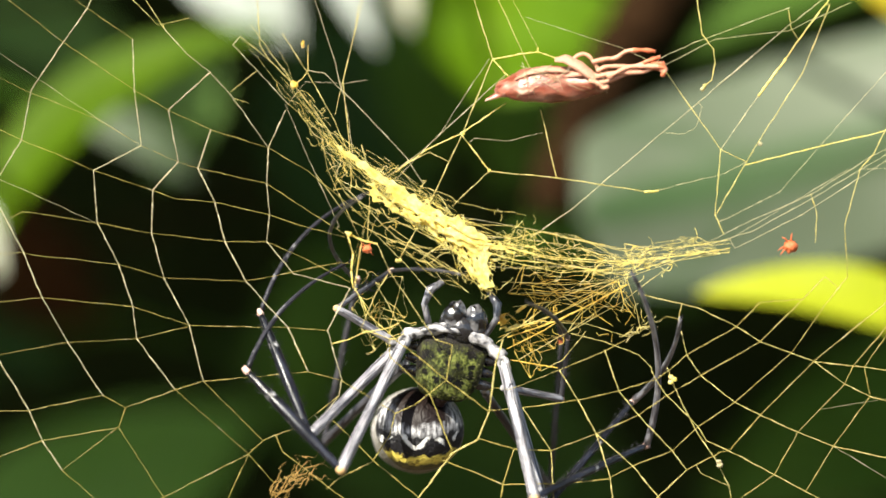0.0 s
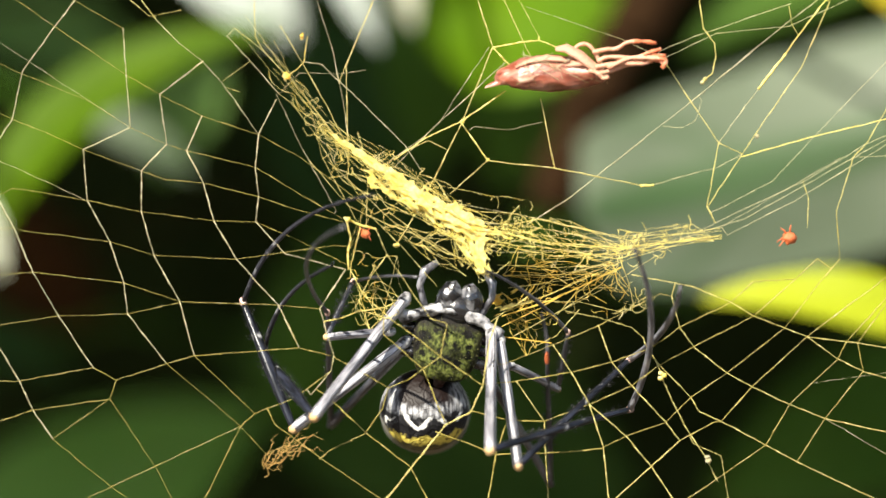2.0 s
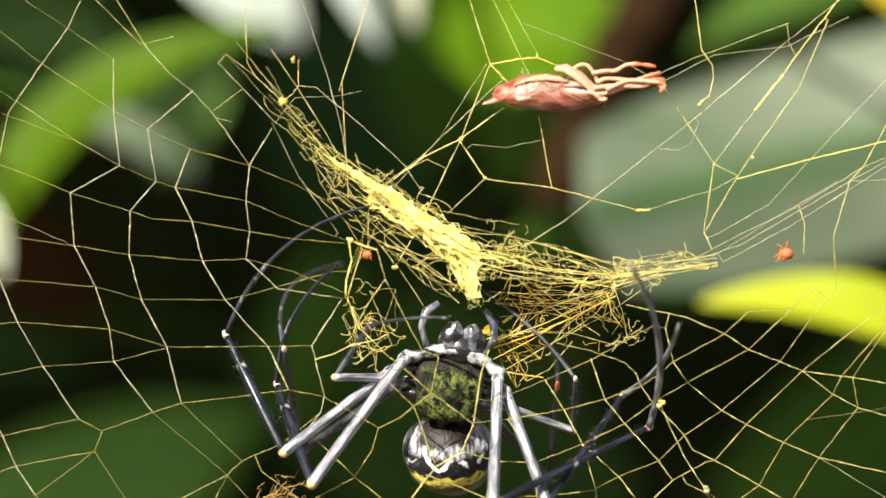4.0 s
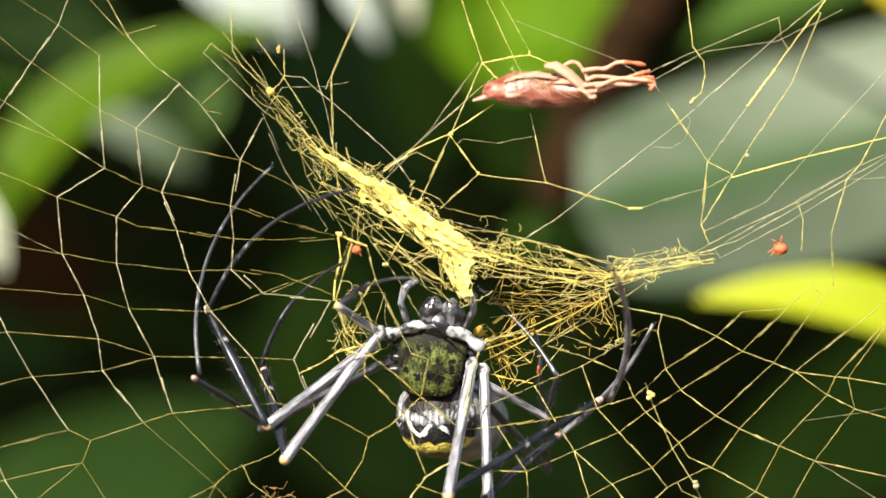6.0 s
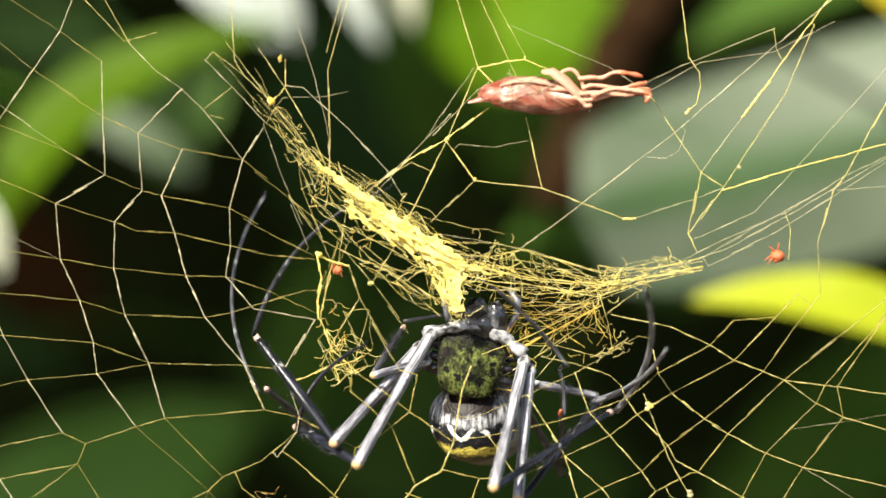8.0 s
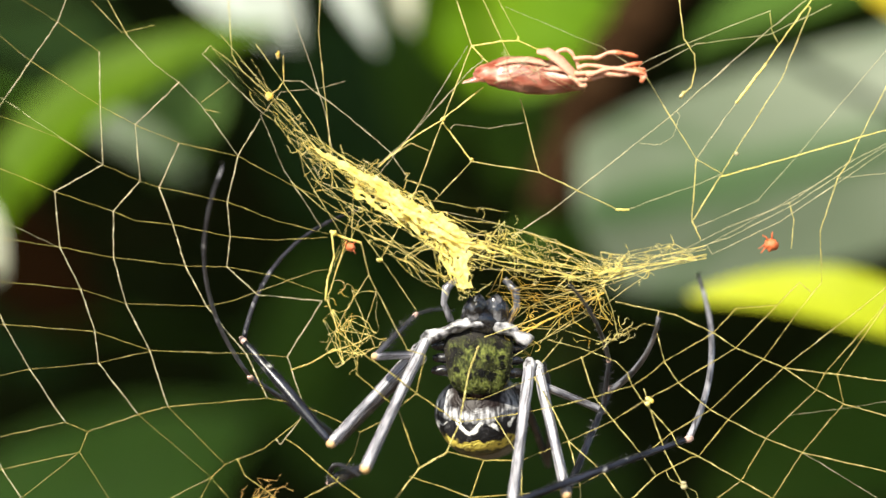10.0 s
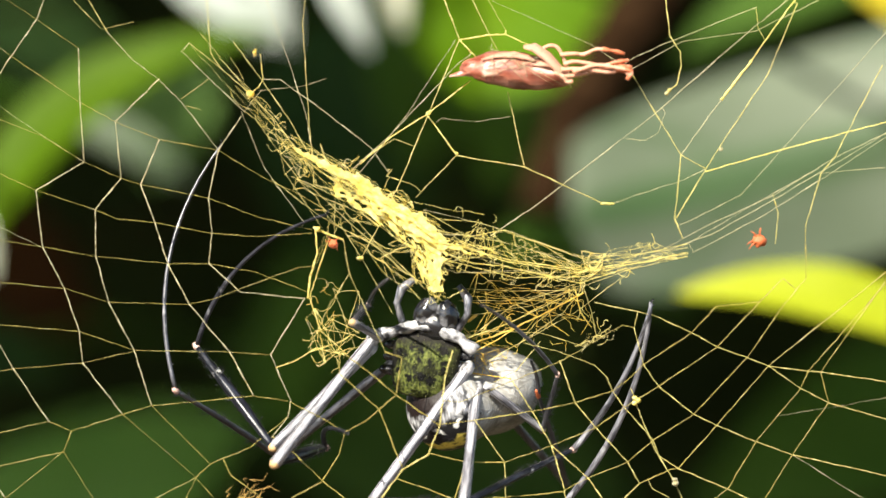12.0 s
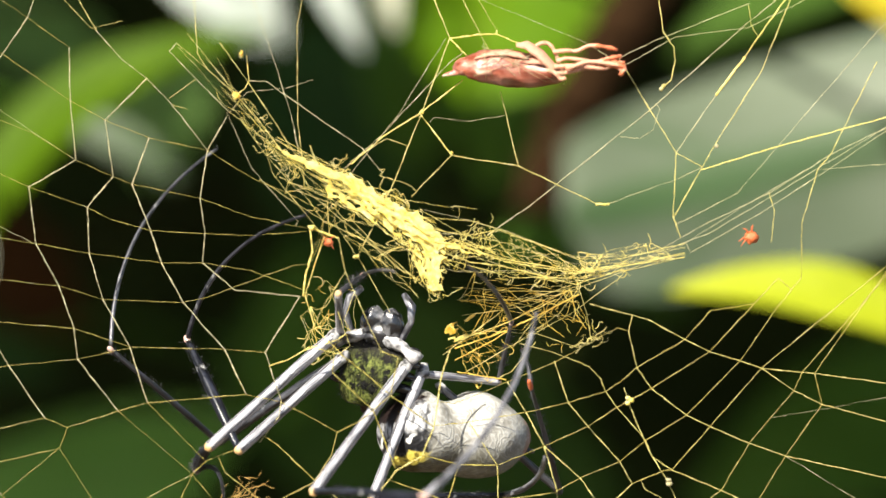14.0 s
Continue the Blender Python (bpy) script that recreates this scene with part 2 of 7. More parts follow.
drift((-67.4, 36.7), (1, -22, -16, -17, -17, -26, -26, -43, -60, -51, -64, -58, -84, -77, -81, -78, -79, -86, -73, -81), (3, -10, 0, 25, 0, -28, -49, -41, -47, -54, -44, -34, -27, -30, -21, -21, -9, -19, -8, -15))
drift((-62.9, 42.7), (1, -19, -15, -27, -16, -23, -24, -40, -54, -45, -59, -52, -75, -69, -75, -75, -75, -82, -70, -79), (3, -10, -3, 8, -1, -26, -47, -38, -38, -46, -35, -24, -16, -17, -11, -16, -6, -15, -5, -11))
drift((-49.5, 39.2), (1, -19, -2, -18, -4, -20, -22, -36, -68, -61, -73, -67, -90, -84, -91, -88, -89, -98, -85, -95), (3, -10, -15, 12, -14, -27, -46, -37, -23, -31, -21, -11, -2, -3, 5, -1, 8, -1, 8, 3))
drift((-55.0, 37.1), (1, -19, -9, -20, -10, -22, -24, -39, -62, -51, -65, -58, -83, -77, -81, -81, -81, -88, -76, -85), (3, -10, -8, 15, -7, -27, -47, -38, -37, -45, -32, -23, -15, -15, -8, -13, -3, -12, -2, -10))
drift((-54.7, 28.2), (1, -22, -15, -17, -16, -24, -26, -42, -65, -54, -65, -60, -86, -77, -81, -82, -83, -91, -77, -87), (5, -10, 0, 23, -2, -28, -47, -40, -47, -53, -38, -28, -21, -23, -14, -18, -4, -15, -5, -13))
drift((-53.4, 18.4), (1, -23, -19, -23, -19, -27, -27, -43, -69, -62, -76, -69, -92, -86, -90, -88, -89, -98, -86, -90), (3, -7, 5, 28, 2, -26, -46, -38, -53, -57, -44, -34, -28, -30, -21, -25, -12, -21, -10, -20))
drift((-48.7, 24.6), (1, -22, -15, -18, -17, -24, -26, -42, -60, -50, -64, -58, -84, -75, -78, -79, -80, -89, -74, -85), (5, -8, 0, 24, 0, -27, -46, -37, -44, -46, -38, -26, -21, -21, -12, -17, -4, -15, -5, -12))
drift((-47.0, 15.5), (1, -23, -19, -24, -19, -32, -31, -44, -66, -61, -74, -67, -90, -84, -89, -87, -89, -96, -85, -88), (5, -5, 3, 27, 2, 0, -45, -37, -55, -57, -45, -34, -30, -30, -21, -25, -12, -23, -10, -20))
drift((-41.2, 21.1), (1, -22, -15, -18, -17, -23, -26, -42, -57, -45, -62, -55, -81, -72, -75, -76, -77, -86, -73, -82), (5, -10, -1, 20, -1, -29, -46, -37, -40, -39, -36, -23, -17, -18, -6, -13, 2, -10, -1, -8))
drift((-43.5, 14.4), (1, -23, -18, -23, -20, -30, -32, -45, -68, -62, -76, -69, -92, -86, -91, -87, -89, -96, -87, -92), (5, -8, 3, 27, 2, -26, -44, -37, -53, -54, -44, -34, -30, -29, -20, -25, -10, -21, -8, -20))
drift((-30.9, 18.1), (1, -22, -16, -20, -17, -24, -24, -39, -51, -36, -61, -52, -80, -71, -72, -73, -74, -84, -71, -80), (6, -10, -1, 19, -1, -26, -44, -34, -24, -17, -27, -11, -4, -3, 13, 5, 17, 5, 13, 7))
drift((-31.2, 11.6), (1, -23, -18, -24, -20, -30, -32, -43, -71, -65, -82, -73, -97, -91, -95, -92, -94, -101, -91, -95), (6, -8, 3, 25, 2, -24, -41, -34, -52, -51, -47, -35, -31, -30, -18, -25, -9, -21, -11, -22))
drift((-62.0, 13.9), (0, -25, -19, -21, -19, -31, -34, -46, -68, -65, -78, -69, -90, -86, -92, -88, -90, -96, -86, -88), (5, -8, 6, 33, 3, -27, -47, -43, -61, -65, -47, -37, -33, -35, -27, -31, -16, -26, -11, -23))
drift((-51.4, 10.6), (1, -25, -19, -23, -19, -32, -34, -45, -68, -65, -78, -70, -92, -86, -92, -88, -90, -98, -86, -90), (5, -8, 5, 30, 3, -28, -46, -40, -60, -62, -45, -37, -31, -33, -26, -30, -13, -24, -10, -23))
drift((-40.4, 8.4), (1, -24, -18, -23, -20, -31, -32, -45, -71, -69, -84, -75, -97, -94, -100, -93, -95, -101, -91, -86), (5, -8, 5, 30, 3, -26, -44, -37, -62, -61, -50, -40, -36, -35, -26, -33, -15, -26, -13, -51))
drift((-27.6, 25.7), (-1, -19, -13, -20, -11, -17, -17, -28, -43, -33, -55, -44, -65, -59, -65, -63, -68, -77, -64, -78), (5, -13, -8, 14, -4, -27, -46, -37, -24, -42, -27, -17, -11, -10, -3, -10, -4, -13, -5, -9))
drift((-26.5, 29.2), (-1, -17, -12, -17, -10, -14, -15, -25, -46, -39, -53, -44, -60, -59, -66, -63, -69, -76, -65, -75), (3, -14, -9, 11, -3, -23, -40, -32, -20, -37, -24, -20, -10, -12, -6, -13, -7, -15, -10, -14))
drift((-24.5, 35.8), (3, -19, -10, -3, -7, -11, -14, -22, -48, -37, -52, -44, -68, -63, -72, -72, -75, -86, -78, -84), (3, -17, -11, 11, -4, -21, -37, -30, -17, -34, -24, -21, -11, -13, -9, -14, -10, -18, -13, -15))
drift((-61.6, 4.7), (0, -25, -19, -21, -19, -32, -34, -46, -65, -64, -73, -66, -86, -81, -89, -82, -86, -91, -82, -82), (5, -10, 8, 36, 5, -28, -49, -43, -69, -71, -52, -43, -39, -43, -35, -39, -23, -32, -16, -31))
drift((-51.8, 2.9), (0, -25, -19, -21, -17, -30, -34, -45, -65, -65, -76, -67, -87, -83, -90, -84, -87, -93, -83, -84), (5, -8, 8, 34, 3, -28, -46, -41, -67, -69, -51, -43, -39, -43, -33, -37, -20, -29, -16, -29))
drift((-38.7, 1.4), (1, -24, -18, -23, -19, -32, -34, -45, -67, -66, -78, -69, -89, -86, -93, -86, -89, -94, -85, -86), (6, -8, 7, 33, 4, -26, -44, -37, -64, -66, -50, -42, -38, -38, -30, -34, -17, -27, -15, -28))
drift((-31.2, 1.4), (1, -23, -19, -23, -19, -30, -32, -43, -69, -70, -81, -72, -92, -89, -97, -90, -92, -96, -88, -89), (6, -8, 8, 31, 3, -24, -41, -34, -67, -68, -56, -47, -43, -44, -33, -37, -21, -33, -20, -34))
drift((-57.6, -2.8), (1, -23, -16, -18, -14, -29, -30, -46, -66, -67, -76, -67, -84, -82, -90, -82, -87, -90, -81, -79), (7, -8, 10, 36, 5, -29, -48, -43, -68, -72, -51, -44, -41, -42, -36, -38, -21, -31, -15, -32))
drift((8.7, 33.7), (3, -17, -7, -3, -2, -4, -9, -10, -22, -19, -44, -37, -49, -48, -51, -44, -53, -54, -53, -49), (-1, 7, 1, 17, 9, -2, -17, -12, -20, -37, 16, 23, 36, 37, 42, 38, 42, 36, 39, 43))
drift((16.8, 35.1), (1, -13, -7, -1, 1, -1, -4, -6, -19, -16, -41, -35, -46, -45, -48, -43, -51, -51, -50, -47), (0, 7, 1, 17, 8, 0, -15, -12, -14, -28, 13, 21, 33, 34, 40, 36, 40, 34, 38, 38))
drift((3.4, 20.4), (1, -13, -7, -3, -2, -3, -6, -8, -25, -22, -42, -35, -49, -52, -57, -46, -52, -52, -52, -46), (0, 6, 0, 17, 6, -6, -20, -14, -9, -26, 16, 24, 36, 39, 45, 39, 43, 37, 41, 43))
drift((8.3, 13.9), (1, -14, -9, -6, -2, -6, -9, -13, -22, -21, -38, -31, -43, -49, -54, -43, -48, -47, -47, -40), (-1, 6, -2, 14, 5, -8, -23, -17, -15, -34, 10, 17, 29, 31, 37, 32, 34, 28, 33, 34))
drift((20.1, 12.7), (1, -14, -9, -6, -2, -6, -9, -13, -22, -21, -38, -29, -43, -49, -54, -41, -48, -47, -47, -40), (-1, 7, -3, 13, 3, -8, -24, -20, -15, -31, 5, 11, 22, 26, 31, 25, 31, 23, 29, 29))
drift((37.7, 10.3), (-1, -14, -12, -11, -8, -14, -17, -20, -33, -32, -61, -54, -72, -65, -71, -66, -72, -75, -71, -63), (-4, 10, -11, 5, -11, -21, -40, -38, -44, -59, -44, -38, -31, -12, -9, -22, -18, -32, -19, -22))
drift((71.0, 4.1), (1, -11, -15, -18, -10, -18, -20, -25, -27, -35, -55, -44, -54, -58, -67, -55, -61, -64, -62, -49), (0, 1, -3, 20, 2, -14, -27, -23, -21, -36, -19, -9, 3, -3, 0, 4, 16, 11, 16, 12))
drift((49.1, 17.8), (0, -13, -9, -6, -5, -11, -15, -17, -27, -27, -51, -43, -58, -60, -68, -56, -63, -64, -62, -53), (-1, 3, -11, 8, -8, -18, -30, -27, -29, -46, -24, -15, -10, -10, -4, -4, 4, -4, 3, 2))
drift((53.6, 15.3), (1, -11, -11, -10, -6, -13, -17, -20, -30, -32, -55, -44, -63, -68, -74, -58, -63, -66, -64, -52), (-1, 3, -10, 10, -7, -18, -31, -28, -36, -55, -33, -23, -19, -16, -10, -10, -3, -13, -5, -5))
drift((48.1, 6.1), (1, -11, -16, -18, -11, -20, -24, -25, -30, -39, -52, -40, -58, -68, -75, -56, -60, -61, -59, -46), (-1, 4, -11, 10, -9, -21, -35, -34, -23, -36, -19, -8, -5, -9, -4, -2, 8, -1, 7, 5))
drift((73.8, 14.2), (4, -8, -13, -15, -7, -15, -17, -23, -30, -38, -52, -38, -57, -60, -67, -55, -61, -67, -63, -49), (0, 1, -6, 17, 0, -14, -29, -24, -29, -45, -30, -18, -7, -13, -9, -5, 4, 0, 6, 3))
drift((76.7, 16.7), (3, -8, -13, -14, -7, -15, -17, -23, -29, -38, -56, -46, -57, -60, -67, -54, -61, -67, -65, -48), (-3, -1, -8, 17, -2, -15, -31, -24, -28, -43, -22, -12, -1, -7, -3, 1, 10, 6, 12, 9))
drift((65.1, 9.8), (3, -10, -13, -17, -8, -17, -18, -27, -27, -35, -50, -38, -55, -58, -66, -52, -60, -66, -62, -47), (0, 1, -5, 19, 0, -14, -27, -23, -21, -37, -25, -15, -1, -6, -3, 3, 10, 7, 12, 9))
drift((60.6, 33.5), (1, -11, -7, -3, 1, -2, -8, -10, -24, -24, -41, -35, -49, -51, -57, -46, -54, -53, -53, -46), (0, 1, -12, 5, -11, -20, -37, -32, -27, -49, -19, -9, -5, -7, -2, 1, 8, 1, 7, 9))
drift((55.7, 27.1), (1, -13, -7, -3, -1, -5, -9, -11, -24, -23, -45, -40, -54, -55, -62, -52, -58, -58, -57, -49), (0, 1, -11, 8, -9, -20, -34, -29, -27, -46, -22, -12, -8, -10, -4, -3, 7, -1, 4, 8))
drift((51.9, -13.6), (-1, -17, -18, -12, -13, -18, -20, -26, -42, -45, -50, -41, -60, -68, -77, -67, -75, -76, -74, -67), (5, -1, 11, 39, 20, -3, -21, -15, -33, -39, -22, -11, -2, -7, -12, -7, 6, -10, -11, -19))
drift((56.0, -16.4), (1, -16, -13, -15, -8, -18, -20, -26, -37, -42, -48, -43, -60, -61, -71, -61, -72, -73, -70, -63), (5, -1, 8, 42, 15, -3, -21, -17, -33, -40, -22, -11, -1, -4, -6, -5, 10, -4, -2, -11))
drift((61.6, -18.4), (-1, -16, -13, -14, -8, -17, -18, -25, -36, -41, -58, -49, -63, -65, -72, -64, -74, -73, -71, -64), (5, 0, 8, 40, 14, -4, -23, -18, -33, -40, -21, -11, 1, -3, -4, -4, 11, -3, 1, -8))
drift((65.5, -19.9), (1, -16, -13, -15, -8, -17, -18, -25, -40, -45, -64, -54, -68, -69, -77, -67, -77, -76, -74, -67), (5, 0, 8, 40, 14, -5, -24, -20, -33, -40, -22, -11, 1, -4, -4, -4, 11, -1, 4, -6))
drift((72.6, -20.7), (-1, -16, -13, -15, -8, -17, -20, -26, -39, -44, -61, -52, -66, -67, -75, -67, -75, -76, -73, -65), (3, -2, 6, 39, 12, -6, -26, -21, -35, -43, -24, -14, -1, -6, -6, -7, 9, -3, 2, -6))
drift((74.6, -20.8), (0, -16, -13, -15, -8, -17, -18, -26, -34, -39, -56, -47, -61, -63, -71, -62, -71, -72, -68, -61), (3, -2, 6, 39, 12, -8, -26, -21, -34, -42, -22, -12, -1, -4, -4, -4, 11, -1, 4, -5))
drift((71.0, -23.9), (-1, -16, -13, -15, -10, -18, -20, -26, -37, -42, -59, -50, -64, -66, -74, -64, -74, -73, -71, -64), (3, -2, 8, 40, 12, -6, -26, -21, -32, -40, -21, -9, 2, -3, -3, -2, 13, 0, 5, -5))
drift((-49.5, -5.0), (-1, -25, -19, -21, -17, -32, -34, -45, -66, -67, -76, -67, -87, -84, -92, -84, -87, -91, -83, -82), (5, -8, 9, 36, 5, -26, -46, -41, -70, -74, -53, -46, -40, -44, -36, -39, -23, -32, -16, -32))
drift((-35.1, -5.7), (1, -22, -16, -19, -15, -30, -30, -41, -66, -68, -79, -69, -87, -86, -93, -85, -89, -93, -85, -84), (7, -8, 8, 35, 5, -24, -42, -36, -68, -70, -53, -44, -42, -42, -34, -37, -19, -30, -16, -32))
drift((-55.0, -10.3), (0, -25, -18, -19, -15, -32, -33, -46, -65, -67, -76, -67, -84, -82, -90, -80, -85, -88, -80, -77), (6, -8, 11, 38, 6, -28, -48, -43, -71, -73, -51, -44, -41, -44, -37, -40, -22, -33, -15, -33))
drift((-45.0, -13.5), (-1, -25, -18, -20, -16, -32, -33, -45, -68, -70, -79, -71, -88, -86, -94, -84, -89, -92, -81, -79), (5, -9, 10, 38, 6, -27, -46, -41, -70, -74, -53, -44, -42, -44, -38, -40, -21, -30, -14, -32))
drift((-27.6, -13.9), (-1, -24, -18, -21, -16, -31, -31, -42, -71, -73, -85, -75, -92, -92, -100, -90, -94, -96, -88, -87), (5, -8, 9, 36, 4, -25, -43, -37, -69, -73, -55, -46, -43, -44, -38, -39, -19, -30, -16, -32))
drift((-20.5, -14.4), (-1, -18, -16, -17, -10, -22, -20, -33, -69, -73, -84, -73, -91, -89, -98, -89, -92, -95, -87, -86), (-1, -7, 8, 34, 7, -20, -36, -30, -73, -77, -58, -49, -47, -50, -42, -42, -23, -32, -17, -35))
drift((-54.4, -15.9), (-1, -25, -18, -19, -15, -32, -34, -46, -66, -68, -77, -68, -84, -82, -92, -82, -87, -90, -81, -79), (5, -9, 12, 40, 7, -29, -48, -43, -69, -71, -47, -42, -39, -41, -35, -38, -18, -29, -11, -29))
drift((-60.3, -25.9), (-3, -26, -18, -20, -16, -35, -35, -48, -65, -69, -75, -66, -83, -83, -92, -81, -86, -90, -81, -76), (5, -10, 14, 45, 9, -29, -50, -45, -76, -78, -54, -49, -45, -48, -42, -43, -27, -34, -19, -35))
drift((-56.3, -28.2), (-4, -27, -18, -20, -16, -35, -35, -46, -66, -68, -74, -66, -84, -83, -92, -81, -87, -88, -80, -76), (5, -10, 14, 45, 9, -29, -49, -44, -70, -72, -48, -41, -39, -42, -36, -36, -19, -28, -11, -27))
drift((-57.6, -31.5), (-4, -27, -19, -18, -16, -35, -35, -48, -70, -72, -78, -70, -86, -86, -95, -84, -89, -91, -83, -79), (5, -10, 14, 46, 9, -29, -49, -46, -75, -75, -50, -44, -40, -45, -39, -39, -22, -30, -14, -31))
drift((-47.5, -25.0), (-2, -25, -18, -18, -14, -32, -34, -45, -63, -68, -73, -66, -81, -81, -90, -79, -84, -87, -79, -75), (5, -10, 12, 42, 8, -29, -47, -43, -73, -75, -51, -44, -42, -45, -39, -40, -21, -32, -14, -32))
drift((-42.6, -23.4), (-2, -25, -18, -19, -15, -32, -33, -44, -60, -65, -70, -61, -78, -78, -87, -76, -81, -82, -76, -71), (5, -9, 12, 41, 7, -28, -47, -42, -71, -74, -52, -45, -42, -44, -38, -39, -20, -30, -13, -32))
drift((-34.4, -36.3), (-2, -25, -18, -17, -14, -32, -32, -43, -65, -68, -75, -66, -83, -81, -92, -79, -84, -86, -77, -73), (5, -10, 14, 45, 11, -26, -46, -40, -70, -74, -48, -41, -39, -42, -38, -37, -16, -25, -10, -29))
drift((23.9, -26.6), (-1, -19, -16, -15, -8, -22, -22, -30, -51, -56, -60, -46, -65, -69, -79, -67, -75, -72, -69, -66), (6, -3, 10, 45, 15, -9, -26, -20, -47, -49, -25, -13, -10, -20, -16, -16, 7, -8, 3, -16))
drift((27.1, -32.8), (-2, -20, -15, -15, -8, -21, -24, -29, -45, -50, -60, -49, -66, -66, -82, -65, -74, -74, -71, -66), (5, -4, 12, 48, 15, -9, -27, -21, -43, -46, -23, -13, -10, -21, -12, -17, 9, -8, 4, -16))
drift((34.6, -29.4), (-1, -19, -15, -15, -8, -20, -23, -29, -39, -44, -55, -44, -63, -62, -71, -61, -71, -72, -70, -63), (5, -4, 12, 48, 17, -5, -24, -18, -44, -46, -18, -9, -7, -15, -13, -19, 3, -7, 4, -14))
drift((37.7, -23.1), (-1, -19, -16, -17, -10, -21, -23, -31, -46, -51, -55, -41, -63, -75, -83, -62, -71, -71, -69, -62), (6, -2, 14, 51, 20, 2, -20, -14, -43, -43, -19, -11, -5, -13, -14, -16, 2, -9, 0, -15))
drift((40.6, -35.7), (-2, -19, -15, -14, -8, -21, -23, -29, -43, -48, -61, -52, -68, -66, -76, -64, -74, -75, -73, -66), (5, -4, 12, 46, 17, -8, -27, -21, -43, -46, -18, -9, -5, -13, -12, -14, 6, -4, 7, -11))
drift((51.6, -27.1), (-2, -17, -16, -17, -10, -21, -21, -28, -39, -45, -62, -40, -68, -63, -72, -56, -66, -67, -64, -57), (6, -2, 12, 48, 18, -2, -23, -17, -38, -42, -17, -15, -1, -10, -10, -18, 0, -12, -4, -17))
drift((56.0, -29.4), (-2, -17, -16, -18, -11, -23, -23, -30, -45, -50, -68, -60, -74, -69, -78, -64, -72, -73, -70, -63), (5, -2, 11, 46, 17, -5, -24, -20, -38, -42, -16, -6, 1, -9, -7, -13, 5, -7, 1, -13))
drift((62.8, -32.5), (-2, -19, -16, -18, -11, -23, -23, -31, -40, -48, -65, -57, -71, -66, -75, -59, -69, -69, -65, -59), (5, -4, 9, 45, 15, -6, -26, -21, -41, -48, -21, -12, -4, -12, -11, -13, 2, -9, -1, -14))
drift((69.0, -34.9), (-2, -17, -16, -18, -11, -23, -23, -31, -40, -45, -64, -55, -69, -64, -74, -58, -68, -67, -63, -58), (3, -4, 9, 45, 15, -6, -27, -23, -41, -46, -21, -11, -4, -10, -9, -11, 5, -7, 1, -11))
drift((-12.5, -37.4), (-3, -22, -18, -16, -11, -29, -27, -38, -56, -61, -77, -65, -80, -76, -87, -76, -79, -85, -78, -77), (-2, -8, 13, 45, 13, -21, -38, -32, -65, -69, -47, -36, -29, -41, -34, -32, -9, -23, -8, -30))
drift((19.1, -35.7), (-2, -20, -16, -15, -8, -24, -24, -32, -49, -54, -65, -52, -69, -69, -80, -68, -75, -75, -72, -69), (4, -4, 12, 48, 15, -13, -29, -24, -53, -57, -29, -17, -14, -22, -19, -16, 14, -10, 2, -20))
drift((75.6, -26.0), (0, -16, -13, -15, -10, -18, -20, -26, -33, -39, -55, -46, -60, -61, -69, -59, -69, -68, -65, -58), (3, -2, 6, 40, 14, -8, -26, -23, -38, -46, -24, -14, -2, -7, -7, -8, 6, -4, 1, -9))
drift((50.5, -35.7), (-2, -19, -16, -17, -10, -23, -23, -30, -35, -42, -65, -54, -71, -66, -67, -79, -71, -72, -69, -78), (5, -3, 12, 48, 18, -5, -26, -20, -46, -51, -18, -10, -3, -22, -15, -30, 3, -8, 2, -31))
drift((7.8, -7.1), (1, -14, -18, -10, -2, -26, -9, -29, -44, -45, -63, -38, -61, -75, -86, -78, -85, -60, -57, -66), (8, -1, -1, 27, 9, -20, -24, -21, -29, -49, -29, -5, -4, -14, -10, -12, -4, 6, 13, -7))
drift((-16.5, 2.6), (1, 0, -6, -4, 7, 15, 14, 1, -28, -56, -33, -23, -76, -42, -46, -37, -43, -49, -44, -34), (0, -5, 3, 22, 11, -5, -17, -11, -4, -56, 1, 6, -21, 17, 23, 18, 22, 22, 22, 23))
drift((-18.1, -23.1), (-4, -20, -17, -17, -11, -26, -23, -36, -57, -68, -80, -69, -83, -80, -88, -75, -75, -89, -82, -81), (-9, -7, 9, 38, 9, -21, -37, -32, -67, -73, -53, -43, -31, -35, -33, -33, -15, -27, -12, -32))
drift((8.3, 26.3), (1, -14, -7, -3, -2, -3, -6, -8, -31, -27, -50, -43, -56, -56, -59, -52, -59, -60, -59, -54), (0, 7, 1, 19, 9, 0, -14, -9, -8, -22, 24, 32, 45, 49, 55, 47, 52, 45, 48, 50))
drift((39.0, 31.8), (-1, -11, -7, -2, 1, -1, -5, -7, -22, -21, -39, -32, -46, -48, -52, -43, -49, -49, -48, -41), (0, 1, -8, 10, -6, -20, -37, -32, -37, -60, -21, -12, -7, -12, -9, -4, 2, -3, 3, 6))
drift((-18.4, 17.9), (1, -13, -11, -12, -6, -4, -8, -18, -42, -40, -44, -38, -60, -57, -65, -62, -67, -67, -60, -77), (3, -7, -2, 17, 3, -23, -31, -23, -12, -38, -12, -6, 1, 1, 5, -2, 4, 8, 13, -4))

SPOTS = np.array([r for r, _, _ in DRIFT])


def spread(x):
    return -np.sqrt(((x[:, None] - SPOTS[None]) ** 2).sum(-1) + 4.0)


